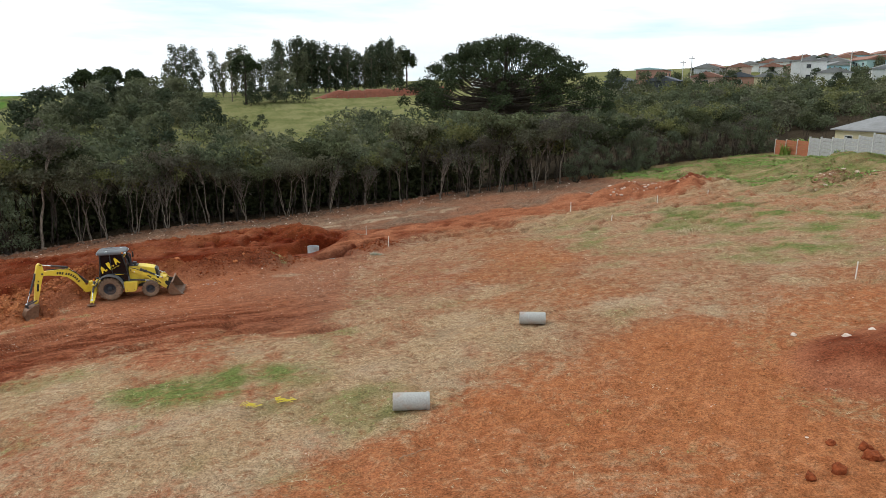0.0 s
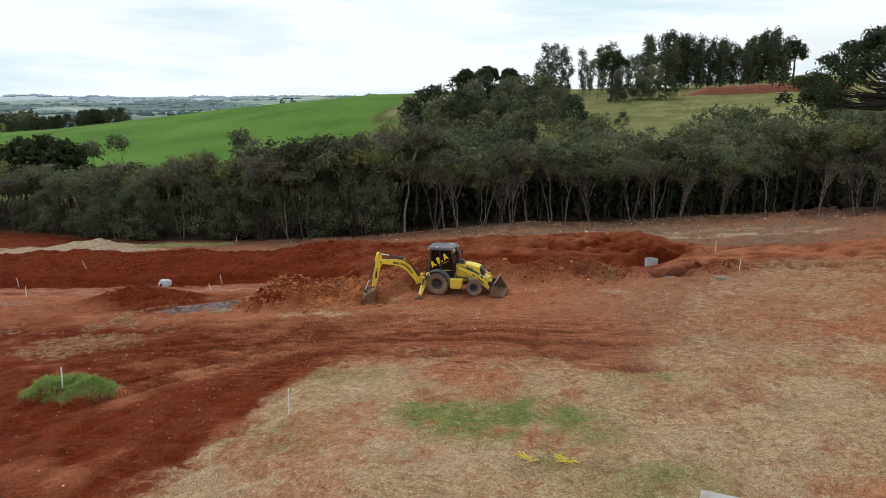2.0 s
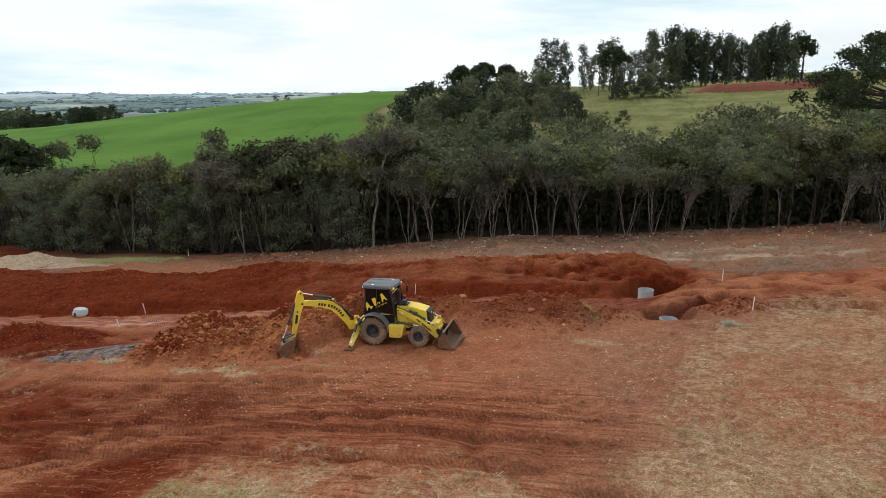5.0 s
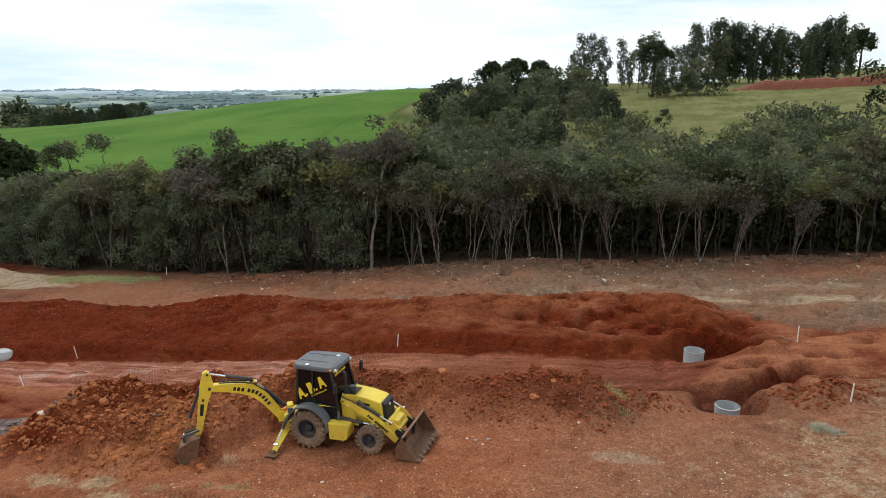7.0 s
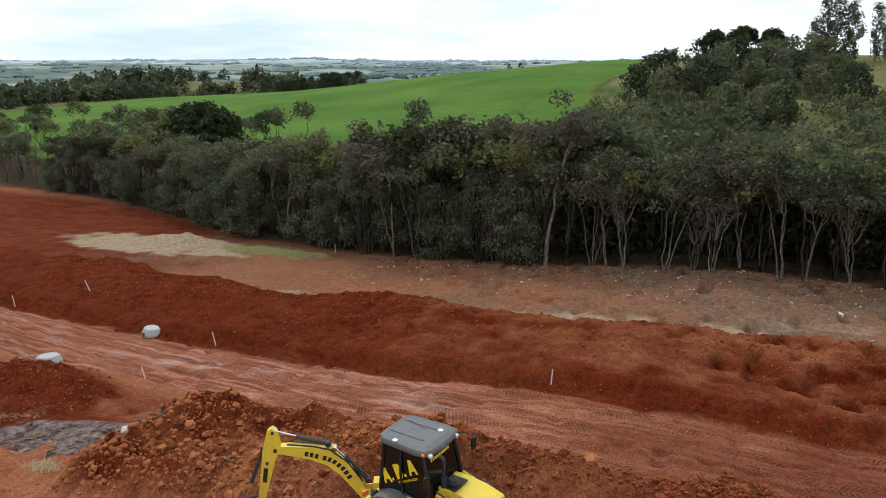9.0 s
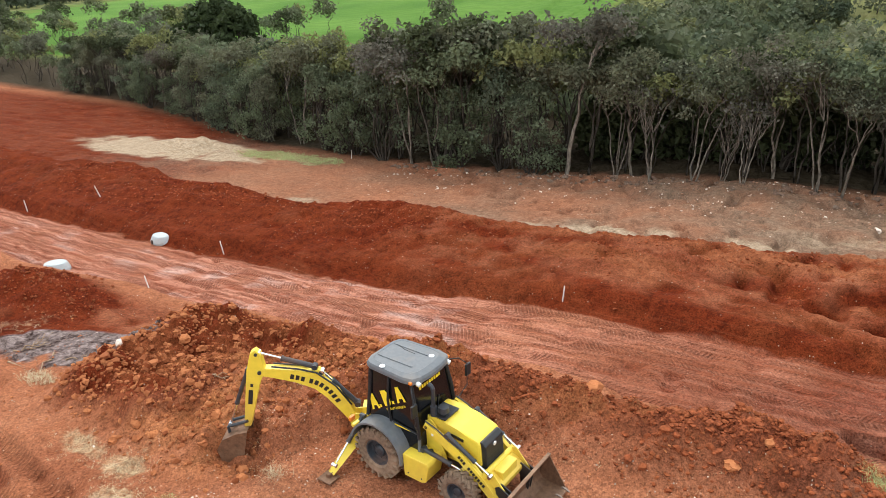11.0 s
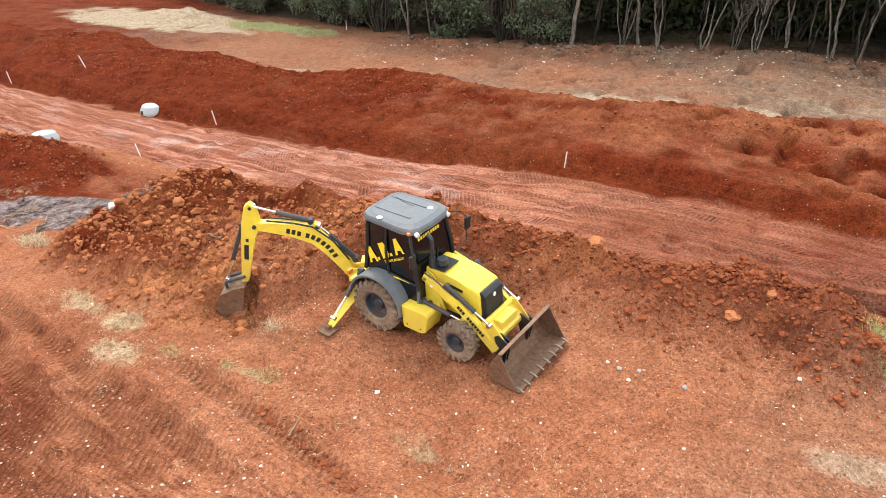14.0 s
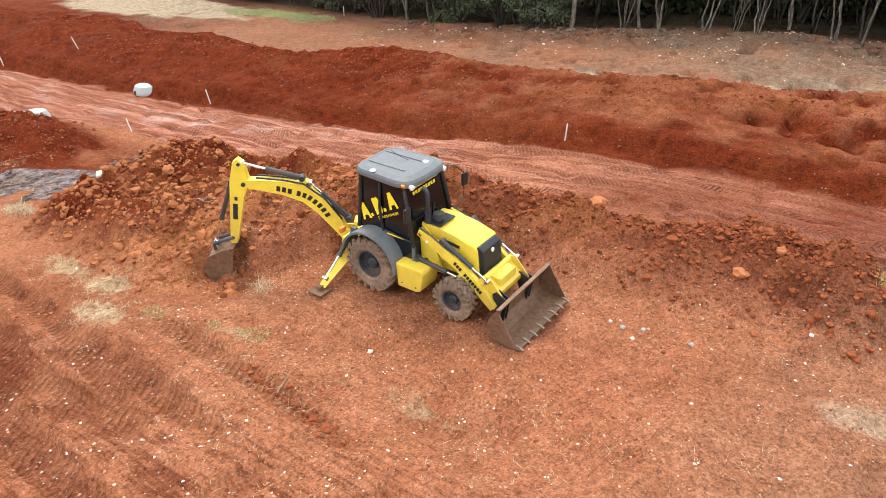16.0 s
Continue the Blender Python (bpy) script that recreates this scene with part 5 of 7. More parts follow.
LEAF_FAR_DARK = foliage("leaf_far_dark", (0.042, 0.058, 0.032), (0.110, 0.135, 0.076))
LEAF_FAR_PALE = foliage("leaf_far_pale", (0.105, 0.120, 0.064), (0.22, 0.23, 0.14))
LEAF_DULL = foliage("leaf_dull", (0.066, 0.062, 0.048), (0.185, 0.174, 0.132))
LEAF_NEEDLE = foliage("leaf_needle", (0.024, 0.037, 0.016), (0.070, 0.094, 0.038))
LEAF_GRASS = foliage("leaf_grass", (0.13, 0.21, 0.040), (0.30, 0.42, 0.10))
BARK_PALE = bark("bark_pale", (0.085, 0.068, 0.054), (0.29, 0.24, 0.19))
BARK_DARK = bark("bark_dark", (0.035, 0.028, 0.022), (0.10, 0.08, 0.064))


def raw_mesh(name, co, loops, sizes, material, smooth=False):
    """A mesh straight from arrays of places and faces."""
    me = bpy.data.meshes.new(name)
    me.vertices.add(len(co))
    me.vertices.foreach_set("co", np.asarray(co, np.float32).ravel())
    me.loops.add(len(loops))
    me.loops.foreach_set("vertex_index", np.asarray(loops, np.int32))
    me.polygons.add(len(sizes))
    me.polygons.foreach_set("loop_start", np.concatenate([[0], np.cumsum(sizes)[:-1]]).astype(np.int32))
    me.update(calc_edges=True)
    me.polygons.foreach_set("use_smooth", np.full(len(sizes), smooth))
    me.materials.append(material)
    return me


def unit(a):
    return a / np.maximum(np.linalg.norm(a, axis=-1, keepdims=True), 1e-9)


def leaves(name, rng, clumps, count, size, material, long=1.5, up=0.35):
    """A crown of small bent leaves set over clumps of (x, y, z, rx, ry, rz)."""
    cl = np.array(clumps, float)
    area = cl[:, 3] * cl[:, 5]
    pick = rng.choice(len(cl), count, p=area / area.sum())
    d = rng.normal(size=(count, 3))
    d[:, 2] = d[:, 2] * 0.9 + up
    d = unit(d)
    depth = 1.05 - 0.6 * rng.random(count) ** 1.3
    centre = cl[pick, :3] + d * cl[pick, 3:] * depth[:, None]
    centre += rng.normal(size=(count, 3)) * size * 0.6
    n = unit(d * 0.7 + rng.normal(size=(count, 3)) * 0.6 + np.array([0, 0, 0.35]))
    a = unit(np.cross(n, rng.normal(size=(count, 3))))
    b = np.cross(n, a)
    s = size * (0.55 + 0.9 * rng.random((count, 1)))
    co = np.stack([centre - a * s * long * 0.5, centre + b * s * 0.5 + n * s * 0.15, centre + a * s * long * 0.5 - n * s * 0.2, centre - b * s * 0.5 + n * s * 0.15], 1).reshape(-1, 3)
    return raw_mesh(name, co, np.arange(count * 4), np.full(count, 4), material)


def limbs(name, lines, material, sides=4):
    """Tapered limbs along lines of (x, y, z, radius)."""
    co, faces = [], []
    for line in lines:
        line = np.array(line, float)
        start = len(co)
        for i, (x, y, z, r) in enumerate(line):
            d = Vector(line[min(i + 1, len(line) - 1), :3] - line[max(i - 1, 0), :3])
            m = d.normalized().to_track_quat("Z", "Y").to_matrix() if d.length > 1e-6 else Matrix.Identity(3)
            for k in range(sides):
                q = m @ Vector((r * math.cos(2 * math.pi * k / sides), r * math.sin(2 * math.pi * k / sides), 0))
                co.append((x + q.x, y + q.y, z + q.z))
        for i in range(len(line) - 1):
            for k in range(sides):
                j = (k + 1) % sides
                faces += [start + i * sides + k, start + i * sides + j, start + (i + 1) * sides + j, start + (i + 1) * sides + k]
    return raw_mesh(name, np.array(co), np.array(faces), np.full(len(faces) // 4, 4), material, True)


def bent(rng, a, b, r0, r1, n=5, wander=0.12):
    """A wandering limb from a to b."""
    a, b = np.array(a, float), np.array(b, float)
    length = np.linalg.norm(b - a)
    out = []
    for k in range(n + 1):
        f = k / n
        off = rng.normal(size=3) * wander * length / n * (0 if k == 0 else 1)
        out.append((*(a + (b - a) * f + off), r0 + (r1 - r0) * f))
    return out


def tree_kind(name, label, seed, high, stems, base, crown, count, size, leaf, wood, lean=0.18, twigs=3, category="tree"):
    """One tree: some stems that fork into limbs, each with a clump of leaves."""
    rng = np.random.default_rng(seed)
    lines, clumps = [], []
    for s in range(stems):
        a = rng.random() * 6.283
        reach = lean * high * (0.4 + rng.random())
        foot = (0.18 * math.cos(a) * (stems > 1), 0.18 * math.sin(a) * (stems > 1), -0.4)
        fork = (reach * 0.55 * math.cos(a), reach * 0.55 * math.sin(a), base * (0.8 + 0.4 * rng.random()))
        r = 0.0112 * high / math.sqrt(stems) + 0.022
        lines.append(bent(rng, foot, fork, r * 1.2, r * 0.75, 6, 0.07))
        for k in range(twigs):
            b = a + rng.normal() * 1.2
            tip = (fork[0] + crown * (0.3 + 0.6 * rng.random()) * math.cos(b), fork[1] + crown * (0.3 + 0.6 * rng.random()) * math.sin(b), base + (high - base) * (0.52 + 0.46 * rng.random()))
            lines.append(bent(rng, fork, tip, r * 0.6, r * 0.16, 5, 0.10))
            for q in range(2):
                t2 = np.array(tip) + rng.normal(size=3) * (0.5, 0.5, 0.35)
                mid = np.array(lines[-1][3][:3]) if q == 0 else np.array(tip)
                lines.append(bent(rng, mid, t2, r * 0.22, r * 0.06, 3, 0.14))
            w = crown * (0.20 + 0.26 * rng.random())
            clumps.append((*tip, w, w * (0.7 + 0.5 * rng.random()), w * (0.5 + 0.35 * rng.random())))
            side = np.array(tip) + rng.normal(size=3) * crown * (0.35, 0.35, 0.3)
            clumps.append((*side, w * 0.75, w * 0.75, w * 0.5))
    for k in range(4):
        a = rng.random() * 6.283
        w = crown * 0.42
        clumps.append((0.5 * crown * math.cos(a), 0.5 * crown * math.sin(a), base + (high - base) * (0.56 + 0.34 * rng.random()), w, w, w * 0.55))
    t = thing(name, pose(0, 0, -200), label, category)
    new("trunk", limbs("trunk", lines, wood, 3)).parent = t
    if count:
        new("crown", leaves("crown", rng, clumps, count, size, leaf)).parent = t
    return t


def bush_kind(name, label, seed, high, wide, count, size, leaf, wood, category="tree", stems=12, low=0.12):
    """A tree with leaves down to the ground."""
    rng = np.random.default_rng(seed)
    clumps, lines = [], []
    for k in range(24):
        f = rng.random()
        a = rng.random() * 6.283
        z = high * (low + (0.92 - low) * f)
        reach = wide * (0.25 + 0.65 * math.sin(math.pi * min(1, 0.25 + 0.72 * f))) * (0.5 + 0.5 * rng.random())
        w = wide * (0.16 + 0.24 * rng.random())
        c = (reach * math.cos(a), reach * math.sin(a), z)
        clumps.append((*c, w, w, w * 0.8))
        if k < stems:
            lines.append(bent(rng, (0.1 * math.cos(a), 0.1 * math.sin(a), -0.4), c, 0.09, 0.02, 5, 0.2))
    clumps.append((0, 0, high * 0.82, wide * 0.5, wide * 0.5, wide * 0.35))
    t = thing(name, pose(0, 0, -200), label, category)
    new("trunk", limbs("trunk", lines, wood)).parent = t
    new("crown", leaves("crown", rng, clumps, count, size, leaf)).parent = t
    return t


def plant(kind, u, v, turn, grow=1.0, group="", sink=0.0, tall=1.0):
    ob = copy_thing(kind, pose(*xy(u, v), gz(u, v) - sink, 0, 0, turn) @ Matrix.Diagonal((grow, grow, grow * tall, 1)))
    if group:
        tagged(ob, group=group)
    return ob


def drop_kinds(kinds):
    """Takes the patterns away once their copies stand."""
    for k in kinds:
        for o in (*k.children_recursive, k):
            bpy.data.objects.remove(o)


rng = np.random.default_rng(5)
EDGE = [tree_kind("woodland_tree", "tall thin woodland tree with several pale bare stems and olive crown", s, 8.6 + 0.5 * (s % 3), n, 5.5, 2.8, 1750, 0.165, leaf, BARK_PALE, lean, 4)
        for s, n, leaf, lean in ((11, 3, LEAF_OLIVE, 0.30), (12, 2, LEAF_DULL, 0.22), (13, 2, LEAF_GREEN, 0.26), (14, 1, LEAF_DULL, 0.2), (15, 4, LEAF_OLIVE, 0.34), (16, 1, LEAF_OLIVE, 0.2))]
INNER = [tree_kind("woodland_tree", "woodland tree with dark trunk and dense dark green crown", s, 9.2, n, 5.7, 2.9, 1050, 0.235, leaf, BARK_DARK, 0.12, 3)
         for s, n, leaf in ((21, 2, LEAF_GREEN), (22, 2, LEAF_OLIVE), (23, 3, LEAF_DARK), (24, 2, LEAF_YELLOW))]
BUSH = [bush_kind("bushy_tree", "bushy dark green tree with leaves down to the ground", s, 7.6 + 0.6 * (s % 3), 2.7, 2400, 0.165, leaf, BARK_DARK) for s, leaf in ((31, LEAF_BUSH), (32, LEAF_OLIVE), (33, LEAF_GREEN), (34, LEAF_BUSH))]
BARE = [tree_kind("bare_tree", "nearly leafless pale tree with many thin branches", s, 8.2, n, 3.2, 2.2, 260, 0.2, LEAF_DULL, BARK_PALE, 0.24, 6) for s, n in ((41, 3), (42, 4))]
SHRUB = [bush_kind("shrub", "low dark shrub added as backing under the trees", s, 3.4, 1.7, 380, 0.30, leaf, BARK_DARK, "shrub") for s, leaf in ((51, LEAF_DARK), (52, LEAF_OLIVE))]
CHEAP = [bush_kind("woodland_tree", "dense woodland tree seen over the edge of the woods", s, 8.8, 3.0, 350, 0.42, leaf, BARK_DARK, stems=2, low=0.62) for s, leaf in ((25, LEAF_GREEN), (26, LEAF_OLIVE), (27, LEAF_DARK), (28, LEAF_YELLOW), (29, LEAF_FAR))]
G_EDGE, G_WOOD = "trees at the edge of the woods", "trees of the woods"


def edge_v(u):
    """Where the woods begin."""
    return float(np.interp(u, [-110, -85, -66, -48, -40, -36, -30, -20, 0, 20, 31, 38, 45, 58, 70, 90], [97, 95, 90, 84, 83.5, 82.6, 82.0, 82.0, 80.6, 79.6, 76.4, 74, 76, 79, 82, 86]))


def growth(u):
    """How tall the woods stand along their edge."""
    return float(np.interp(u, [-110, -60, -45, -34, -12, -6, 20, 30, 40, 48, 70], [0.75, 0.8, 0.86, 1.05, 1.05, 0.74, 0.74, 0.8, 0.8, 0.66, 0.66]))


def woods(name, label, kinds, places):
    """Many trees nobody could count, in one mesh for each kind of leaf."""
    rng = np.random.default_rng(len(places))
    lots = [[] for k in kinds]
    for spot in places:
        lots[rng.integers(len(kinds))].append(spot)
    for kind, lot in zip(kinds, lots):
        if not lot:
            continue
        for child in kind.children:
            me = child.data
            co = np.empty(len(me.vertices) * 3, np.float32)
            me.vertices.foreach_get("co", co)
            co = co.reshape(-1, 3)
            loops = np.empty(len(me.loops), np.int32)
            me.loops.foreach_get("vertex_index", loops)
            alls, ls, at = [], [], 0
            for u, v, turn, grow in lot:
                c, s = math.cos(radians(turn)) * grow, math.sin(radians(turn)) * grow
                x, y = xy(u, v)
                alls.append(np.stack([co[:, 0] * c - co[:, 1] * s + x, co[:, 0] * s + co[:, 1] * c + y, co[:, 2] * grow + gz(u, v)], -1))
                ls.append(loops + at)
                at += len(co)
            ob = new(name, raw_mesh(name, np.concatenate(alls), np.concatenate(ls), np.full(len(me.polygons) * len(lot), 4), me.materials[0]))
            tagged(ob, label, "woodland", kind="stuff")


DEEP = []
u = -100.0
while u < 84:
    left = u < -16
    pickset = BUSH if left and rng.random() < 0.85 else EDGE
    k = pickset[rng.integers(len(pickset))]
    if 29 < u < 38 and rng.random() < 0.7:
        k = BARE[rng.integers(2)]
    if -14 < u < 29 and rng.random() < 0.22:
        k = BARE[rng.integers(2)]
    if u > 44:
        k = BUSH[rng.integers(4)]
    plant(k, u, edge_v(u) + rng.normal() * 0.5, rng.random() * 360, (0.78 + 0.40 * rng.random()) * growth(u), G_EDGE)
    u += (2.6 if left or u > 44 else 2.7) * (0.35 + 1.3 * rng.random())
for row, gap, kinds in ((2.2, 2.2, EDGE[:2] + INNER + INNER), (4.6, 2.4, INNER + CHEAP), (7.8, 2.6, CHEAP), (12.0, 3.2, CHEAP)):
    u = -98.0 - row
    while u < 86:
        k = kinds[rng.integers(len(kinds))]
        if u < -20 and k in EDGE:
            k = BUSH[rng.integers(4)]
        if u > 44 and rng.random() < 0.3:
            k = BARE[rng.integers(2)]
        far = (0.84 + 0.40 * rng.random()) * growth(u)
        if row > 6:
            DEEP.append((u, edge_v(u) + row + rng.normal() * 0.8, rng.random() * 360, far))
        else:
            plant(k, u, edge_v(u) + row + rng.normal() * 0.8, rng.random() * 360, far, G_WOOD)
        u += gap * (0.6 + 0.8 * rng.random())
# dark shrubs added as backing, so the depth between the trunks looks shaded
for i in range(90):
    u = -16 + 58 * rng.random()
    plant(SHRUB[0], u, edge_v(u) + 6.0 + 5.0 * rng.random(), rng.random() * 360, 1.0 + 0.5 * rng.random(), "shrubs under the trees")
for i in range(150):
    u = 48 + 84 * rng.random()
    v = edge_v(min(u, 90)) + 2 + 66 * rng.random() ** 1.2
    if v < 88 and u > 76:
        continue
    DEEP.append((u, v, rng.random() * 360, (0.5 + 0.35 * rng.random()) * float(np.interp(v, [95, 115], [1.0, 0.68]))))
for i in range(80):
    DEEP.append((-205 + 112 * rng.random(), 104 + 44 * rng.random(), rng.random() * 360, 0.6 + 0.4 * rng.random()))
for i in range(50):
    DEEP.append((-165 + 72 * rng.random(), 97 + 12 * rng.random(), rng.random() * 360, 0.55 + 0.35 * rng.random()))
# scrub and low wood that fill the dip behind
for i in range(110):
    u, v = -95 + 185 * rng.random(), 98 + 42 * rng.random()
    if v - 0.1 * u > 131 and u < -45:
        continue
    if v > 126 and -40 < u < 10:
        continue
    DEEP.append((u, v, rng.random() * 360, 0.42 + 0.33 * rng.random()))
SCRUB = [bush_kind("scrub", "low scrub", s, 3.6, 3.2, 190, 0.44, leaf, BARK_DARK, stems=1) for s, leaf in ((55, LEAF_FAR), (56, LEAF_FAR_PALE), (57, LEAF_GREEN), (58, LEAF_FAR_DARK), (59, LEAF_YELLOW), (60, LEAF_FAR))]
LOW = []
for i in range(250):
    u, v = -18 + 104 * rng.random(), 104 + 84 * rng.random()
    LOW.append((u, v, rng.random() * 360, 0.6 + 0.8 * rng.random()))
for i in range(150):
    u, v = 96 + 96 * rng.random(), 96 + 120 * rng.random()
    if u + 0.45 * v > 228:
        continue
    LOW.append((u, v, rng.random() * 360, 0.5 + 0.45 * rng.random()))
for i in range(70):
    LOW.append((-42 + 34 * rng.random(), 134 + 46 * rng.random(), rng.random() * 360, 0.8 + 0.8 * rng.random()))
for i in range(110):
    u = -60 + 44 * rng.random()
    LOW.append((u, 100 + 36 * rng.random() + 0.1 * u, rng.random() * 360, 0.7 + 0.6 * rng.random()))
for i in range(170):
    LOW.append((88 + 50 * rng.random(), 100 + 62 * rng.random(), rng.random() * 360, 0.6 + 0.4 * rng.random()))
for i in range(90):
    LOW.append((122 + 62 * rng.random(), 122 + 92 * rng.random(), rng.random() * 360, 0.5 + 0.5 * rng.random()))
woods("hillside_scrub", "low mixed scrub on the slope beyond the woods", SCRUB, LOW)
woods("woodland", "dense mixed woodland filling the dip behind the edge trees", CHEAP, DEEP)

# ---- trees beyond the woods ----
GROVE = [bush_kind("grove_tree", "round dark green tree on the far slope", s, 9.0, 4.2, 740, 0.50, leaf, BARK_DARK, stems=4) for s, leaf in ((61, LEAF_FAR_DARK), (62, LEAF_FAR), (63, LEAF_FAR_PALE))]


def eucalyptus_kind(seed, high, leaf):
    rng = np.random.default_rng(seed)
    lines = [bent(rng, (0, 0, -0.5), (0.4, 0.2, high * 0.95), 0.32, 0.05, 8, 0.05)]
    clumps = []
    for k in range(26):
        f = 0.10 + 0.88 * (k + rng.random()) / 26
        a = rng.random() * 6.283
        reach = (0.9 + 2.1 * math.sin(math.pi * min(1, (f - 0.25) * 1.15))) * (0.3 + 0.7 * rng.random())
        c = (reach * math.cos(a), reach * math.sin(a), high * f)
        w = 1.0 + 1.3 * rng.random()
        clumps.append((*c, w, w, w * 1.1))
        lines.append(bent(rng, (0, 0, high * (f - 0.09)), c, 0.10, 0.03, 3, 0.15))
    t = thing("eucalyptus_tree", pose(0, 0, -200), "tall dark eucalyptus with ragged crown on the hill", "tree")
    new("trunk", limbs("trunk", lines, BARK_PALE)).parent = t
    new("crown", leaves("crown", rng, clumps, 1200, 0.58, leaf)).parent = t
    return t


EUC = [eucalyptus_kind(s, h, leaf) for s, h, leaf in ((71, 21, LEAF_FAR_DARK), (72, 23, LEAF_FAR_DARK), (73, 19, LEAF_FAR), (74, 24, LEAF_FAR_DARK))]


def araucaria(m, seed, high, bare, spread, tufts, label, count, leaf_size):
    """A parana pine: a straight trunk, long boughs that turn up, and a dome of round tufts at their ends."""
    rng = np.random.default_rng(seed)
    t = thing("araucaria_tree", m, label, "tree")
    lines = [bent(rng, (0, 0, -0.5), (0.15, 0.1, high * 0.93), 0.036 * high, 0.12, 9, 0.02)]
    clumps = []
    dome = high - bare
    for k in range(tufts):
        q = math.sqrt((k + 0.5) / tufts)
        a = 2.39996 * k + 0.35 * rng.normal()
        low = k > 0.66 * tufts
        r = spread * q * (0.86 + 0.2 * rng.random())
        z = bare + dome * (1 - q ** 2.1) * 0.92 + 0.08 * dome * rng.random()
        if low:
            r = spread * (0.45 + 0.62 * rng.random())
            z = bare + dome * (0.02 + 0.34 * rng.random())
        tip = (r * math.cos(a), r * math.sin(a), z)
        root = bare + 0.55 * (z - bare) - 0.06 * dome
        mid = (0.6 * r * math.cos(a), 0.6 * r * math.sin(a), root + 0.22 * (z - root))
        w = 0.0048 * high
        lines.append([(0, 0, root, w), (*mid, w * 0.65), (0.86 * tip[0], 0.86 * tip[1], 0.35 * mid[2] + 0.65 * z, w * 0.45), (*tip, w * 0.25)])
        g = spread * (0.074 + 0.030 * rng.random()) * math.sqrt(120 / tufts)
        clumps.append((*tip, g, g, g * 0.8))
        if k % 2:
            b = a + 0.25 * rng.normal()
            clumps.append((0.8 * r * math.cos(b), 0.8 * r * math.sin(b), z - 0.05 * dome, g * 0.8, g * 0.8, g * 0.6))
    new("trunk", limbs("trunk", lines, BARK_DARK, 5)).parent = t
    new("crown", leaves("crown", rng, clumps, count, leaf_size, LEAF_NEEDLE, 1.8, 0.5)).parent = t
    return t


araucaria(pose(*xy(42.0, 90.5), -4.0, 0, 0, 30), 81, 22.8, 13.4, 14.6, 200, "huge old parana pine with a wide umbrella crown", 36000, 0.18)
for u, v, z, high, bare, spread, seed in ((-82.5, 111, -8.5, 12.4, 7.5, 4.4, 82), (-77.0, 109, -8.3, 11.4, 7.0, 4.0, 83), (-88.5, 113, -8.7, 11.6, 7.2, 4.2, 84), (87.5, 284, 12.0, 16.2, 10.5, 4.6, 85), (20, 243, 6.0, 17, 12, 5, 86), (-27, 240, 7.0, 10.6, 7.5, 3.2, 87), (-20.5, 246, 7.4, 11.2, 8.0, 3.8, 88), (-13, 243, 7.4, 10.4, 7.2, 3.6, 89)):
    araucaria(pose(*xy(u, v), z), seed, high, bare, spread, 34, "dark parana pine with a domed crown", 1500, 0.5)

rng = np.random.default_rng(9)
# the row of eucalyptus on the hilltop, and the grove before it
for i in range(40):
    f = i / 39
    plant(EUC[rng.integers(4)], 36.5 + 47 * f + rng.normal() * 1.2, 286 - 4 * f + rng.normal() * 4, rng.random() * 360, 0.70 + 0.06 * math.sin(9 * f) + 0.14 * rng.random(), "eucalyptus row on the hill")
for u, v, g in ((-3.5, 268, 0.66), (-1, 270, 0.74), (1.5, 268, 0.76), (4, 270, 0.7), (6.5, 268, 0.6), (12, 270, 0.66), (14.5, 271, 0.6), (19, 276, 0.88), (22.5, 277, 0.92), (25, 276, 0.7), (29, 280, 0.66), (32.5, 281, 0.62)):
    plant(EUC[2 if 18 < u < 26 else rng.integers(4)], u, v, rng.random() * 360, g, "eucalyptus row on the hill")
for i in range(120):
    f = rng.random()
    u = -33 + 71 * f + rng.normal() * 3
    v = 168 + 82 * rng.random() ** 0.8 - 0.1 * u
    if u > 8 and v < 240:
        continue
    plant(GROVE[rng.integers(3)], u, v, rng.random() * 360, (0.55 + 0.55 * rng.random()) * float(np.interp(v, [170, 250], [1.0, 1.12])), "grove on the far slope")
for u, v, g in ((-34.5, 201, 1.18), (-31.5, 203, 1.30), (-38, 202, 0.95), (-35, 198, 0.7), (24, 240, 0.6), (29, 243, 0.62), (34, 241, 0.66), (39, 243, 0.7), (21, 238, 0.6), (19, 190, 0.45)):
    plant(GROVE[0], u, v, rng.random() * 360, g, "grove on the far slope")
plant(GROVE[1], -60.5, 140, 40, 0.95, "grove on the far slope", 0, 1.15)
# scattered trees on the town side
for i in range(34):
    u, v = 120 + 130 * rng.random(), 120 + 110 * rng.random()
    plant((GROVE + BARE)[rng.integers(5)], u, v, rng.random() * 360, 0.3 + 0.25 * rng.random(), "trees below the town")
for u, v, g in ((124, 190, 0.75), (121, 184, 0.9), (134, 180, 0.7), (146, 176, 0.55), (150, 168, 0.6), (156, 160, 0.5), (162, 150, 0.55), (168, 140, 0.5), (138, 190, 0.5), (174, 128, 0.5), (127, 178, 0.8)):
    plant(GROVE[(0, 0, 1)[rng.integers(3)]], u, v, rng.random() * 360, g, "trees below the town")
# far tree lines across the crop field
for i in range(46):
    f = rng.random()
    plant(GROVE[0], -290 + 66 * f, 343 + 14 * rng.random(), rng.random() * 360, 0.42 + 0.45 * f + 0.25 * rng.random(), "far line of dark trees")
for u, v, g in ((-128, 335, 0.32), (-123, 336, 0.36)):
    plant(GROVE[0], u, v, 0, g, "far line of dark trees")


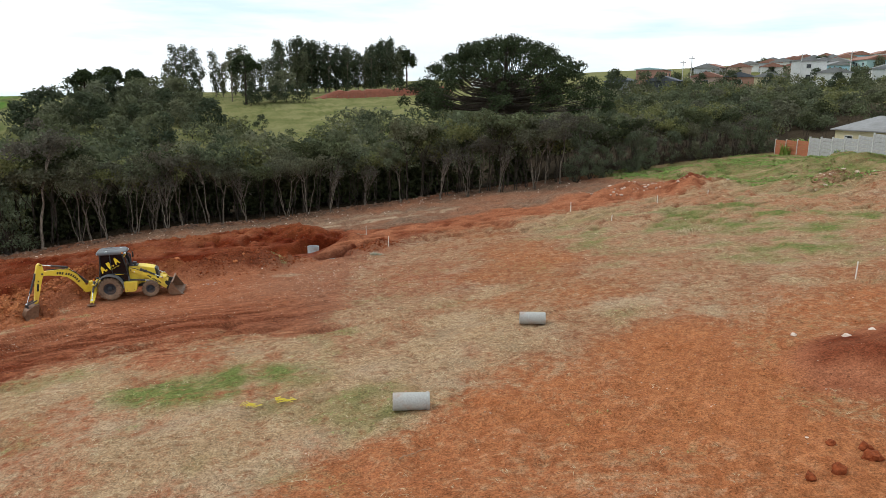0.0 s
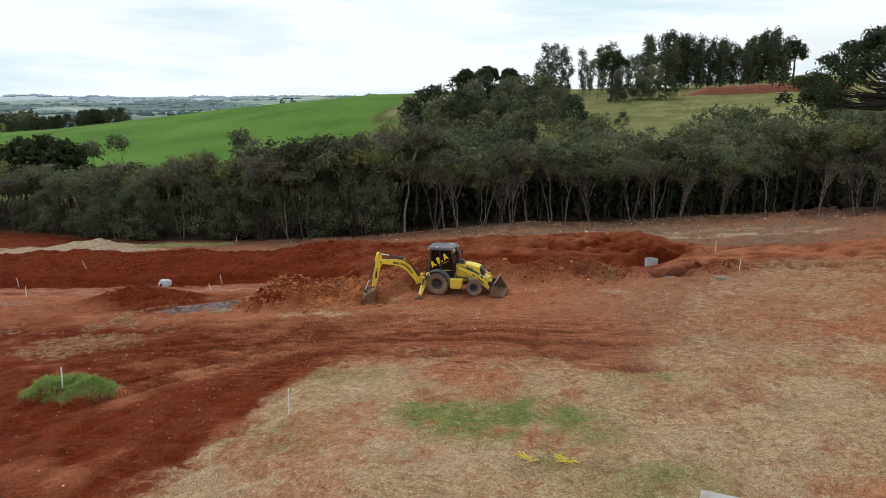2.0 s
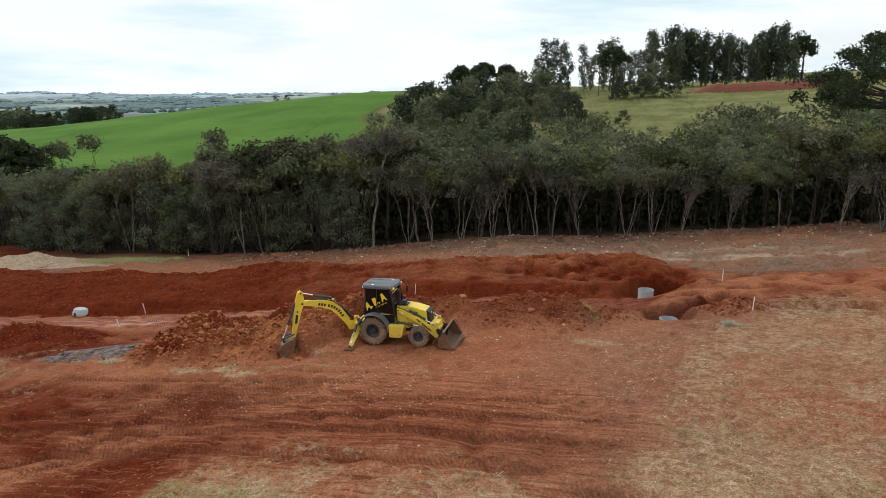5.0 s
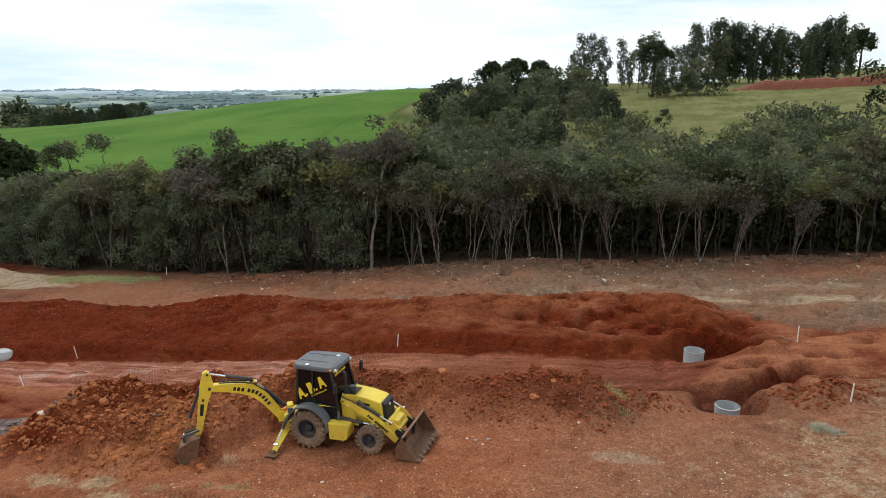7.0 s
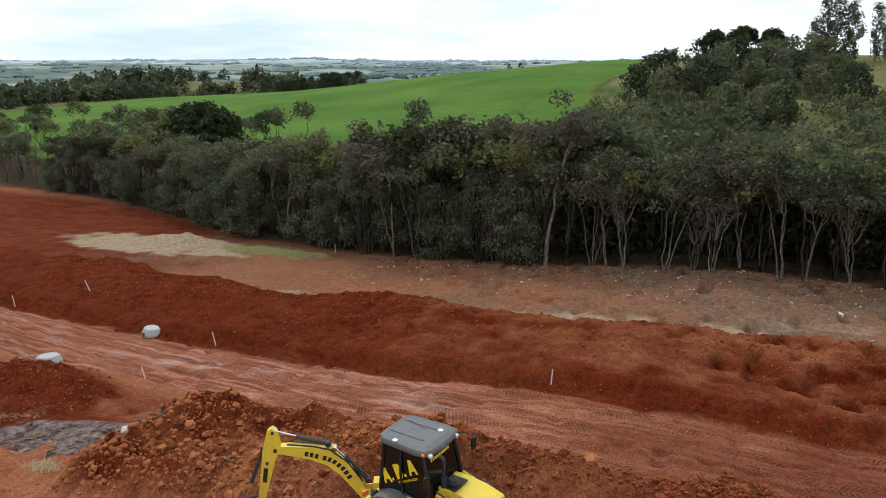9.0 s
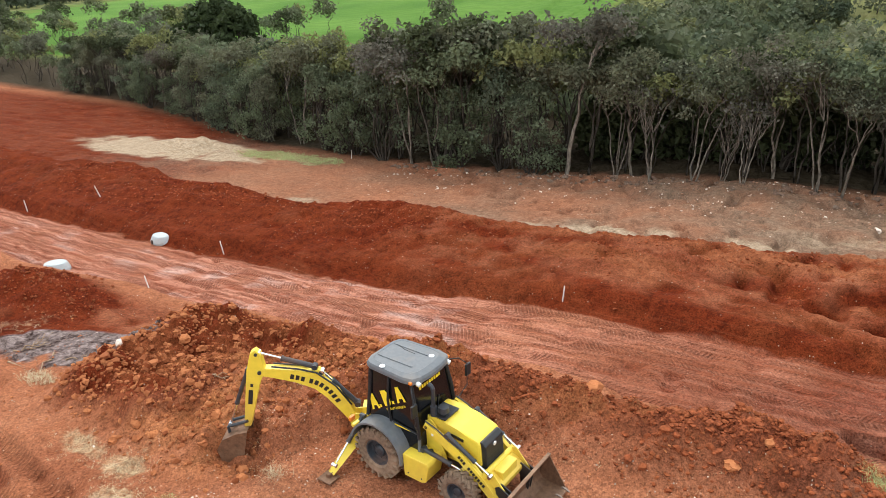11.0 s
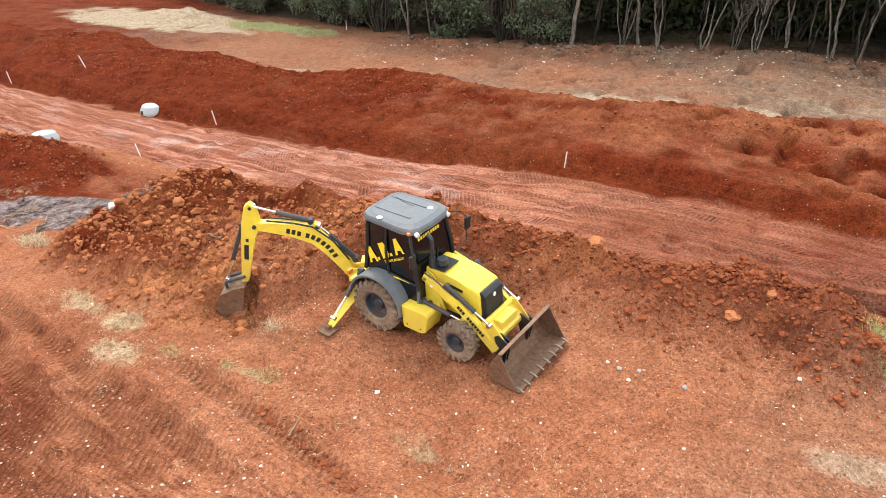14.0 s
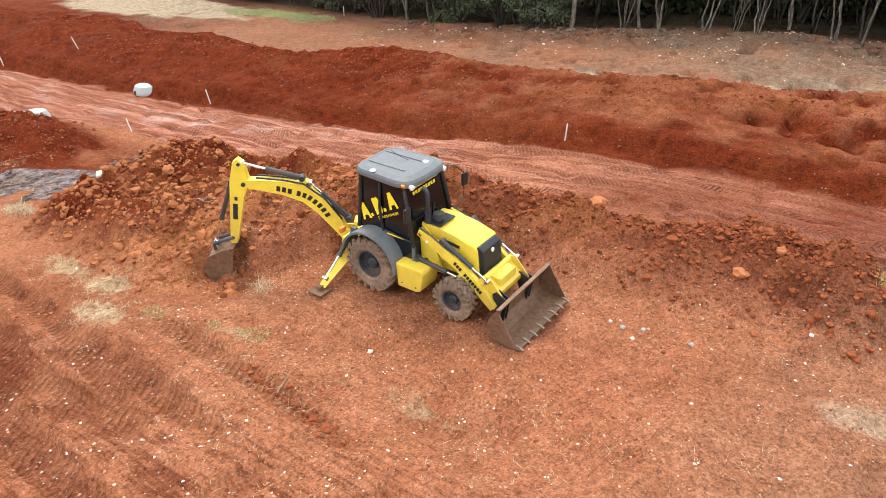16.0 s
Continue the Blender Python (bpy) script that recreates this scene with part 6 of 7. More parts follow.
def palm(u, v, high):
    rng = np.random.default_rng(91)
    t = thing("palm_tree", pose(*xy(u, v), gz(u, v)), "slim palm with a drooping feathery head", "tree")
    new("trunk", limbs("trunk", [bent(rng, (0, 0, -0.5), (0.2, 0, high), 0.22, 0.16, 6, 0.02)], BARK_PALE)).parent = t
    co = []
    for k in range(22):
        a = 6.283 * k / 22 + rng.random()
        rise = 0.9 * rng.random()
        for j in range(8):
            f0, f1 = j / 8, (j + 1) / 8
            for f in ((f0, f1),):
                p0 = (3.0 * f[0] * math.cos(a), 3.0 * f[0] * math.sin(a), high + 2.0 * rise * f[0] - 2.6 * f[0] ** 2)
                p1 = (3.0 * f[1] * math.cos(a), 3.0 * f[1] * math.sin(a), high + 2.0 * rise * f[1] - 2.6 * f[1] ** 2)
                s = (-0.28 * math.sin(a), 0.28 * math.cos(a))
                co += [(p0[0] - s[0], p0[1] - s[1], p0[2] - 0.15), p0, p1, (p1[0] - s[0], p1[1] - s[1], p1[2] - 0.2), p0, (p0[0] + s[0], p0[1] + s[1], p0[2] - 0.15), (p1[0] + s[0], p1[1] + s[1], p1[2] - 0.2), p1]
    new("crown", raw_mesh("crown", np.array(co), np.arange(len(co)), np.full(len(co) // 4, 4), LEAF_OLIVE)).parent = t


palm(16.5, 256, 13.0)
# wooded country beyond the far end of the crop field
rng = np.random.default_rng(12)
FAR_WOOD = [bush_kind("far_tree", "far tree", k, 9.0, 5.0, 70, 2.0, leaf, BARK_DARK, stems=1) for k, leaf in ((65, LEAF_FAR_DARK), (66, LEAF_FAR), (67, LEAF_FAR_DARK))]
FAR = []
for i in range(520):
    a, r = rng.random() * 6.283, math.sqrt(rng.random())
    u, v = -640 + 300 * r * math.cos(a), 600 + 130 * r * math.sin(a)
    if value_noise(np.array([u]), np.array([v]), 70.0, 45)[0] > -0.35:
        FAR.append((u, v, rng.random() * 360, 0.8 + 0.7 * rng.random()))
for i in range(200):
    v = 165 + 220 * rng.random() ** 0.7
    u = -270 - 0.55 * (v - 150) - 130 * rng.random() ** 1.6
    FAR.append((u, v, rng.random() * 360, 0.5 + 0.6 * rng.random()))
woods("far_woods", "dark hazy woods in the valley beyond the crop field", FAR_WOOD, FAR)
drop_kinds(FAR_WOOD + SCRUB + CHEAP + EDGE + INNER + BUSH + BARE + SHRUB + GROVE + EUC)

# ---- walls, houses and the distance ----
BRICK = coat("brick_wall", (0.42, 0.15, 0.075), 0.9, vary=0.25, grain=0.15, dirt=(0.25, 0.12, 0.08), much=0.5)
PANEL = coat("concrete_panel", (0.40, 0.40, 0.40), 0.9, vary=0.2, grain=0.2, dirt=(0.24, 0.22, 0.20), much=0.6)
POST = coat("concrete_post", (0.55, 0.55, 0.53), 0.9, vary=0.12, grain=0.2)
FIBRE = coat("fibre_cement_roof", (0.25, 0.25, 0.25), 0.9, vary=0.15, grain=0.5, dirt=(0.14, 0.13, 0.12), much=0.6)
TILE = coat("clay_roof", (0.30, 0.15, 0.11), 0.9, vary=0.2, grain=0.6, dirt=(0.20, 0.11, 0.08), much=0.6)
DARK_GLASS = coat("window_glass", (0.03, 0.035, 0.04), 0.1, vary=0.1)
FRAME = coat("window_frame", (0.55, 0.55, 0.53), 0.7, vary=0.1)
PLASTER = {k: coat("plaster_" + k, c, 0.9, vary=0.1, grain=0.6, dirt=tuple(0.6 * q for q in c), much=0.5)
           for k, c in dict(cream=(0.62, 0.55, 0.36), white=(0.66, 0.66, 0.64), grey=(0.42, 0.44, 0.46), blue=(0.32, 0.52, 0.62), salmon=(0.52, 0.38, 0.31), teal=(0.35, 0.50, 0.50), brick=(0.40, 0.22, 0.16), slate=(0.10, 0.11, 0.13)).items()}


def fence_bay(a, b, high, thick, rows, material, name, label, piece):
    """A straight stretch of wall on sloping ground: posts, and courses of panels between them."""
    (u0, v0), (u1, v1) = a, b
    x0, y0 = xy(u0, v0)
    x1, y1 = xy(u1, v1)
    length = math.hypot(x1 - x0, y1 - y0)
    z = min(gz(u0, v0), gz(u1, v1)) - 0.3
    t = thing(name, pose(x0, y0, z, 0, 0, math.degrees(math.atan2(y1 - y0, x1 - x0))), label, "wall")
    n = max(1, round(length / 2.6))
    step = length / n
    fall = (gz(u1, v1) - gz(u0, v0)) / n
    h = (high + 0.3) / rows
    course = box(bmesh.new(), (0, 0, 0), (step - 0.14, thick, h - 0.025), 0.008)
    me = None
    for i in range(n):
        lift = max(0.0, fall * i) if fall > 0 else -fall * (n - 1 - i)
        for r in range(rows):
            if me is None:
                ob = part(piece, course, material, t)
                me = ob.data
            else:
                ob = new(piece, me)
                ob.parent = t
            ob.matrix_local = pose(step * (i + 0.5), 0, lift + h * (r + 0.5))
    for i in range(n + 1):
        lift = max(0.0, fall * min(i, n - 1)) if fall > 0 else -fall * max(0, n - 1 - i)
        part("post", box(bmesh.new(), (step * i, 0, lift + (high + 0.4) / 2), (0.13, thick + 0.08, high + 0.42), 0.01), POST, t)
    return t


fence_bay((79.4, 79.0), (77.3, 71.2), 2.0, 0.14, 7, BRICK, "brick_wall", "orange hollow-brick garden wall", "brick")
fence_bay((77.3, 71.2), (74.5, 63.5), 2.4, 0.10, 6, PANEL, "panel_wall", "grey precast concrete panel wall with pale posts", "panel")
fence_bay((74.5, 63.5), (70.5, 51.0), 2.4, 0.10, 6, PANEL, "panel_wall", "grey precast concrete panel wall with pale posts", "panel")
fence_bay((70.5, 51.0), (66.0, 38.0), 2.4, 0.10, 6, PANEL, "panel_wall", "grey precast concrete panel wall with pale posts", "panel")


def house(u, v, turn, long, deep, high, pitch, wall, roof, windows, label, storeys=1, hip=0.0, sink=0.6):
    t = thing("house", pose(*xy(u, v), gz(u, v) - sink, 0, 0, turn), label, "house", "houses of the town")
    h = high * storeys + sink
    w = part("wall", box(bmesh.new(), (0, 0, h / 2), (long, deep, h), 0.02), wall, t)
    bm = bmesh.new()
    e, rise = 0.45, pitch * deep / 2
    lo = [bm.verts.new((sx * (long / 2 + e), sy * (deep / 2 + e), h - 0.05)) for sx, sy in ((-1, -1), (1, -1), (1, 1), (-1, 1))]
    lo2 = [bm.verts.new((q.co.x, q.co.y, h + 0.10)) for q in lo]
    r0, r1 = bm.verts.new((-(long / 2 + e) + hip * deep / 2, 0, h + 0.10 + rise)), bm.verts.new(((long / 2 + e) - hip * deep / 2, 0, h + 0.10 + rise))
    bm.faces.new(lo[::-1])
    for i in range(4):
        bm.faces.new((lo[i], lo[(i + 1) % 4], lo2[(i + 1) % 4], lo2[i]))
    bm.faces.new((lo2[0], lo2[1], r1, r0))
    bm.faces.new((lo2[2], lo2[3], r0, r1))
    bm.faces.new((lo2[1], lo2[2], r1))
    bm.faces.new((lo2[3], lo2[0], r0))
    part("roof", bm, roof, t)
    k = 0
    for s in range(storeys):
        for face in (-1, 1):
            for i in range(windows):
                x = -long / 2 + long * (i + 0.5) / windows
                z = sink + high * s + 1.45
                tall = face < 0 and i == windows // 2 and s == 0
                fr = box(bmesh.new(), (x, face * (deep / 2 + 0.02), z - (0.4 if tall else 0)), (1.25, 0.08, 2.1 if tall else 1.2), 0.0)
                f = part("door" if tall else "window", fr, FRAME, w)
                part("pane", box(bmesh.new(), (x, face * (deep / 2 + 0.065), z - (0.4 if tall else 0)), (1.05, 0.02, 1.9 if tall else 1.0)), DARK_GLASS, f)
        for face in (-1, 1):
            z = sink + high * s + 1.45
            f = part("window", box(bmesh.new(), (face * (long / 2 + 0.02), 0, z), (0.08, 1.3, 1.2)), FRAME, w)
            part("pane", box(bmesh.new(), (face * (long / 2 + 0.065), 0, z), (0.02, 1.1, 1.0)), DARK_GLASS, f)
    return t


house(87.5, 66.0, 110, 13.0, 9.0, 2.7, 0.40, PLASTER["cream"], FIBRE, 3, "cream bungalow with a grey fibre-cement roof behind the wall", 1, 0.7, 0.2)
house(86.0, 51.0, 110, 9.0, 7.0, 2.6, 0.22, PLASTER["white"], FIBRE, 2, "low white outbuilding with a grey roof", 1, 0.0, 0.2)
rng = np.random.default_rng(33)
names = list(PLASTER)
# the near row of the town, then rows up the hill
for u, v, turn, long, deep, storeys, col, roof, text in (
        (132, 196, 60, 11, 8, 1, "grey", "slate", "grey house with a dark roof"), (142, 194, 60, 12, 8, 2, "brick", "teal", "two-storey brick house with a teal roof"), (139, 184, 62, 12, 9, 1, "slate", "slate", "low dark shed"),
        (153, 181, 62, 13, 9, 1, "salmon", "tile", "salmon bungalow with a clay tile roof"), (158, 173, 62, 10, 8, 1, "brick", "slate", "brick house with a blue-grey roof"),
        (163, 167, 64, 10, 8, 1, "cream", "fibre", "cream house with a grey roof"), (172, 162, 64, 14, 9, 2, "white", "fibre", "white two-storey house with a flat grey roof"), (168, 150, 66, 13, 8, 1, "white", "fibre", "long white house with dark windows"),
        (178, 142, 68, 11, 8, 1, "white", "fibre", "white house on a side street"), (176, 132, 68, 15, 9, 1, "blue", "blue", "bright blue house with a blue roof"), (186, 125, 70, 12, 8, 1, "salmon", "tile", "salmon house with a clay roof")):
    house(u, v, turn, long, deep, 2.9, 0.34 if storeys == 1 else 0.12, PLASTER[col], {"tile": TILE, "fibre": FIBRE}.get(roof) or PLASTER[roof], 3, text + " on the hillside", storeys)
for row in range(4):
    for i in range(11):
        f = (i + 0.5 * (row % 2) + 0.3 * rng.random()) / 11
        d = 34 + 26 * row
        u, v = 152 + 30 * f + d, 214 - 86 * f + 0.35 * d + rng.normal() * 3
        if row < 1 and rng.random() < 0.25:
            continue
        col = names[rng.integers(len(names) - 1)]
        roof = (TILE, FIBRE, FIBRE, TILE)[rng.integers(4)]
        house(u, v, 50 + 40 * rng.random(), 9 + 5 * rng.random(), 7 + 2 * rng.random(), 2.9, 0.36, PLASTER[col], roof, 3,
              {"cream": "cream", "white": "white", "grey": "grey", "blue": "pale blue", "salmon": "salmon", "teal": "teal", "brick": "bare brick"}[col] + " house with a " + ("clay tile" if roof is TILE else "grey") + " roof on the hillside")
# utility poles
for u, v, h in ((150, 190, 9), (165, 158, 9), (172, 148, 9), (183, 135, 9), (150, 186, 10), (196, 150, 9)):
    t = thing("utility_pole", pose(*xy(u, v), gz(u, v) - 0.5), "grey concrete utility pole by the street", "utility pole", "utility poles of the town")
    part("post", rod(bmesh.new(), (0, 0, 0), (0, 0, h), 0.16, 0.10, 8), POST, t)
    part("cross_arm", box(bmesh.new(), (0, 0, h - 0.6), (1.8, 0.12, 0.12)), BARK_DARK, t)
# sheds on the ridge, and the red cutting below them
house(112, 262, 95, 12, 8, 2.8, 0.3, PLASTER["white"], FIBRE, 2, "white shed with a grey roof on the ridge")
house(122, 255, 95, 10, 8, 2.8, 0.3, PLASTER["grey"], FIBRE, 2, "grey shed on the ridge")
bm = bmesh.new()
prof = [(0.0, -0.8), (0.6, 0.2), (1.3, 1.8), (1.9, 2.6), (3.5, 2.8), (4.5, 2.2), (4.5, -0.8)]
rows_ = []
for i in range(41):
    u = 44 + 50 * i / 40
    v = 255 - 0.28 * (u - 44) + 1.2 * float(value_noise(np.array([u]), np.array([0.0]), 6.0, 3)[0])
    k = float(ramp(np.array([u]), 44, 54)[0] * (1 - ramp(np.array([u]), 88, 94)[0]))
    z = gz(u, v)
    rows_.append([bm.verts.new((*xy(u, v + dv), z + (dz if dz < 0 else dz * k))) for dv, dz in prof])
for a, b in zip(rows_, rows_[1:]):
    for k in range(len(prof) - 1):
        bm.faces.new((a[k], b[k], b[k + 1], a[k + 1]))
tagged(finish("earth_cutting", bm, coat("cut_earth", (0.22, 0.075, 0.045), 0.95, vary=0.25, grain=0.8, dirt=(0.22, 0.08, 0.05), much=0.6), None), "bare red earth cutting below the hilltop trees", "cutting", kind="structure")
# a fence along the foot of the cutting
fence = thing("field_fence", pose(0, 0, 0), "line of wooden fence posts along the far meadow", "fence")
me = None
for i in range(30):
    u = 42 + 54 * i / 29
    v = 250.5 - 0.28 * (u - 44)
    if me is None:
        ob = part("post", box(bmesh.new(), (0, 0, 0.6), (0.12, 0.12, 1.2)), BARK_PALE, fence)
        me = ob.data
    else:
        ob = new("post", me)
        ob.parent = fence
    ob.matrix_local = pose(*xy(u, v), gz(u, v) - 0.1)


# matte far land with the haze of distance mixed into its base colours
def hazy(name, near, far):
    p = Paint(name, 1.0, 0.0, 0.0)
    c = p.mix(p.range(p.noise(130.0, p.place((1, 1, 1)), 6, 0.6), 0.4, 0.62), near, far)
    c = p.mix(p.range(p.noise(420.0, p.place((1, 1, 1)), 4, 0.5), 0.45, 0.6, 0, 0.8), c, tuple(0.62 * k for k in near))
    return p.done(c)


VALLEY, HILLS = (820, 2600, -54, -22, 7), (2500, 4300, -46, -26, 10)


def far_height(x, y, r0, r1, z0, z1, bumps):
    f = (np.hypot(x, y) - r0) / (r1 - r0)
    return z0 + (z1 - z0) * np.clip(f, 0, 1) ** 0.8 + bumps * (0.35 + f) * fbm(x, y, 520.0, 55, 4)


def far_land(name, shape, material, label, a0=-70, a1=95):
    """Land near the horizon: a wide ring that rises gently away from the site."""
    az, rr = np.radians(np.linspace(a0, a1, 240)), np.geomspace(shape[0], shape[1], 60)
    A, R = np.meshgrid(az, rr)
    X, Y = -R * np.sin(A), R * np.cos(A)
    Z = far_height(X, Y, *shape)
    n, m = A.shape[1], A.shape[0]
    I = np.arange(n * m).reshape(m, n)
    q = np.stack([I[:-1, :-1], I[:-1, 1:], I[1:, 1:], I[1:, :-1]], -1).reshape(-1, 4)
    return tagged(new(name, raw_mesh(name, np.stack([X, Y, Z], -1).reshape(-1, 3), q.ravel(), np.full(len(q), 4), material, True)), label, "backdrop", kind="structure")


# pale blue-grey tones carry the haze; the hills get more than the valley
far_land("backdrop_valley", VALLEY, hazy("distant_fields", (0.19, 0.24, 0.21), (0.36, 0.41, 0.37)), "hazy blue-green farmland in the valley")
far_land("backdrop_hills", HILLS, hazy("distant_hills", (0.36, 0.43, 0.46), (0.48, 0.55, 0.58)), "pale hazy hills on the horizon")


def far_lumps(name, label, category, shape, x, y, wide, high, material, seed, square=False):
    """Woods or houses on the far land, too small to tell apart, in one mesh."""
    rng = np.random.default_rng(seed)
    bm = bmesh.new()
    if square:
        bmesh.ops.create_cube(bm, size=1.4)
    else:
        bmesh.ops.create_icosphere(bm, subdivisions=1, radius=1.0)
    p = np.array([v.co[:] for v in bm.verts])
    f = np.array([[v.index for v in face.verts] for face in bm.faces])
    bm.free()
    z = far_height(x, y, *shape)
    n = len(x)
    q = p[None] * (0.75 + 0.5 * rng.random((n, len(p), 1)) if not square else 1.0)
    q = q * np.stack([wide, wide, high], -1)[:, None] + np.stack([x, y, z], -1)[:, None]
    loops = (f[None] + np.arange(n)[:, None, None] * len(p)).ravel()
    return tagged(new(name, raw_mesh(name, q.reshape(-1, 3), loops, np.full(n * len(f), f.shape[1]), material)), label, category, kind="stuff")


rng = np.random.default_rng(57)
# haze is painted into the wood tones: each farther belt paler and bluer
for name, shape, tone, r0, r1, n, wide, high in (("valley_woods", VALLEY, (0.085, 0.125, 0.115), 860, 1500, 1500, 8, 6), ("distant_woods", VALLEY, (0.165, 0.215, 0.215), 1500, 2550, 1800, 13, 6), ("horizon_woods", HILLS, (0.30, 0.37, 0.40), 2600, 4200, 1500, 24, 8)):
    a, r = np.radians(-60 + 150 * rng.random(n * 4)), r0 + (r1 - r0) * rng.random(n * 4)
    x, y = -r * np.sin(a), r * np.cos(a)
    keep = (fbm(x, y, 300.0, 58, 3) + 0.9 * (np.abs(value_noise(x, y, 210.0, 59)) < 0.10)) > 0.42
    x, y = x[keep][:n], y[keep][:n]
    size = 0.6 + 0.8 * rng.random(len(x))
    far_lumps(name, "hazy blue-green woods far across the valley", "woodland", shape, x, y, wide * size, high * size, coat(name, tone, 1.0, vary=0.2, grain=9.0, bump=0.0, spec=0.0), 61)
a, r = np.radians(34.5 + 9 * rng.random(320)), 1500 + 650 * rng.random(320)
x, y = -r * np.sin(a), r * np.cos(a)
far_lumps("far_town", "pale houses of a town far across the valley", "town", VALLEY, x, y, 5 + 4 * rng.random(320), 3 + 2.5 * rng.random(320), coat("far_houses", (0.66, 0.67, 0.67), 1.0, vary=0.25, grain=40.0, bump=0.0, spec=0.0), 62, True)

# ---- clods, stones, grass, sticks ----
CLOD = Paint("soil_clod", 0.95, 0.0, 0.1)
_c = CLOD.mix(CLOD.island(), (0.19, 0.052, 0.020), (0.47, 0.175, 0.070))
_c = CLOD.mix(CLOD.range(CLOD.noise(0.06), 0.35, 0.65, 0.0, 0.4), _c, (0.25, 0.070, 0.028))
CLOD.bump(CLOD.noise(0.03), 0.02)
CLOD = CLOD.done(_c)
GRIT = Paint("soil_grit", 0.95, 0.0, 0.1)
GRIT = GRIT.done(GRIT.mix(GRIT.island(), (0.17, 0.050, 0.022), (0.50, 0.24, 0.14)))
RED_CLOD = coat("red_clod", (0.24, 0.064, 0.025), 0.95, vary=0.65, grain=0.10, dirt=(0.36, 0.115, 0.045), much=0.6, bump=0.01, spec=0.1)
BANK_CLOD = coat("bank_clod", (0.24, 0.060, 0.022), 0.95, vary=0.5, grain=0.08, dirt=(0.26, 0.07, 0.026), much=0.5, bump=0.01, spec=0.1)
EDGE_CLOD = coat("edge_clod", (0.17, 0.105, 0.075), 0.95, vary=0.5, grain=0.1, dirt=(0.26, 0.20, 0.15), much=0.6, bump=0.01, spec=0.1)
STONE = Paint("pale_stone", 0.9, 0.0, 0.2)
_c = STONE.mix(STONE.range(STONE.island(), 0.25, 0.85), (0.36, 0.18, 0.11), (0.68, 0.57, 0.48))
STONE = STONE.done(STONE.mix(STONE.range(STONE.noise(0.05), 0.45, 0.75, 0.0, 0.4), _c, (0.36, 0.19, 0.11)))
STRAW = blades("straw", (0.38, 0.29, 0.17), (0.60, 0.49, 0.32))
DEAD_GRASS = blades("grass_dead", (0.22, 0.13, 0.075), (0.44, 0.31, 0.19))
BLADE = blades("grass_blade", (0.14, 0.19, 0.05), (0.32, 0.38, 0.13))
SOFT_GRASS = blades("grass_soft", (0.22, 0.25, 0.09), (0.42, 0.44, 0.20))
WEED_GREY = blades("weed_grey", (0.26, 0.27, 0.19), (0.42, 0.42, 0.33))
RANK_GRASS = blades("grass_rank", (0.10, 0.165, 0.035), (0.24, 0.34, 0.085))
STICK = bark("dead_wood", (0.20, 0.12, 0.075), (0.42, 0.29, 0.19))


def lump_shapes(rng, level, n):
    """Some knobbly lumps, as arrays of corners and faces."""
    shapes = []
    for k in range(n):
        bm = bmesh.new()
        if level:
            bmesh.ops.create_icosphere(bm, subdivisions=level, radius=1.0)
        else:
            bmesh.ops.create_cone(bm, cap_ends=True, cap_tris=True, segments=4, radius1=1.0, radius2=0.7, depth=1.1)
            bmesh.ops.triangulate(bm, faces=bm.faces)
        for v in bm.verts:
            v.co *= 0.55 + 0.75 * rng.random()
        bm.verts.ensure_lookup_table()
        shapes.append((np.array([v.co[:] for v in bm.verts]), np.array([[v.index for v in f.verts] for f in bm.faces])))
        bm.free()
    return shapes


def scatter(name, label, category, spots, sizes, level, material, seed, flat=0.75, sink=0.25):
    """Many lumps on the ground in one mesh."""
    rng = np.random.default_rng(seed)
    shapes = lump_shapes(rng, level, 7)
    u, v = spots
    z = ground(u, v)
    x, y = xy(u, v)
    co, fa, at = [], [], 0
    for i in range(len(u)):
        p, f = shapes[rng.integers(7)]
        a, s = rng.random() * 6.283, sizes[i]
        q = p * s * np.array([0.8 + 0.5 * rng.random(), 0.8 + 0.5 * rng.random(), flat])
        q = np.stack([q[:, 0] * math.cos(a) - q[:, 1] * math.sin(a), q[:, 0] * math.sin(a) + q[:, 1] * math.cos(a), q[:, 2]], -1)
        co.append(q + (x[i], y[i], z[i] + s * flat * (1 - 2 * sink) * 0.5))
        fa.append(f + at)
        at += len(p)
    fa = np.concatenate(fa)
    ob = new(name, raw_mesh(name, np.concatenate(co), fa.ravel(), np.full(len(fa), 3), material))
    return tagged(ob, label, category, kind="stuff")


def pick_where(rng, n, box4, weight):
    """n places in a stretch of the plan, thicker where weight is high."""
    u0, u1, v0, v1 = box4
    us_, vs_ = [], []
    have = 0
    while have < n:
        u, v = u0 + (u1 - u0) * rng.random(n * 2), v0 + (v1 - v0) * rng.random(n * 2)
        keep = rng.random(n * 2) < weight(u, v)
        us_.append(u[keep])
        vs_.append(v[keep])
        have += int(keep.sum())
    return np.concatenate(us_)[:n], np.concatenate(vs_)[:n]


def heaped(u, v):
    a, b, c = spoil(u, v)
    return np.clip((a + b + 0.7 * c) * (0.35 + 0.65 * ramp(fbm(u, v, 2.2, 91, 3), -0.3, 0.6)), 0, 1)


def size_of(rng, n, small, large, power=3.0):
    return small + (large - small) * rng.random(n) ** power


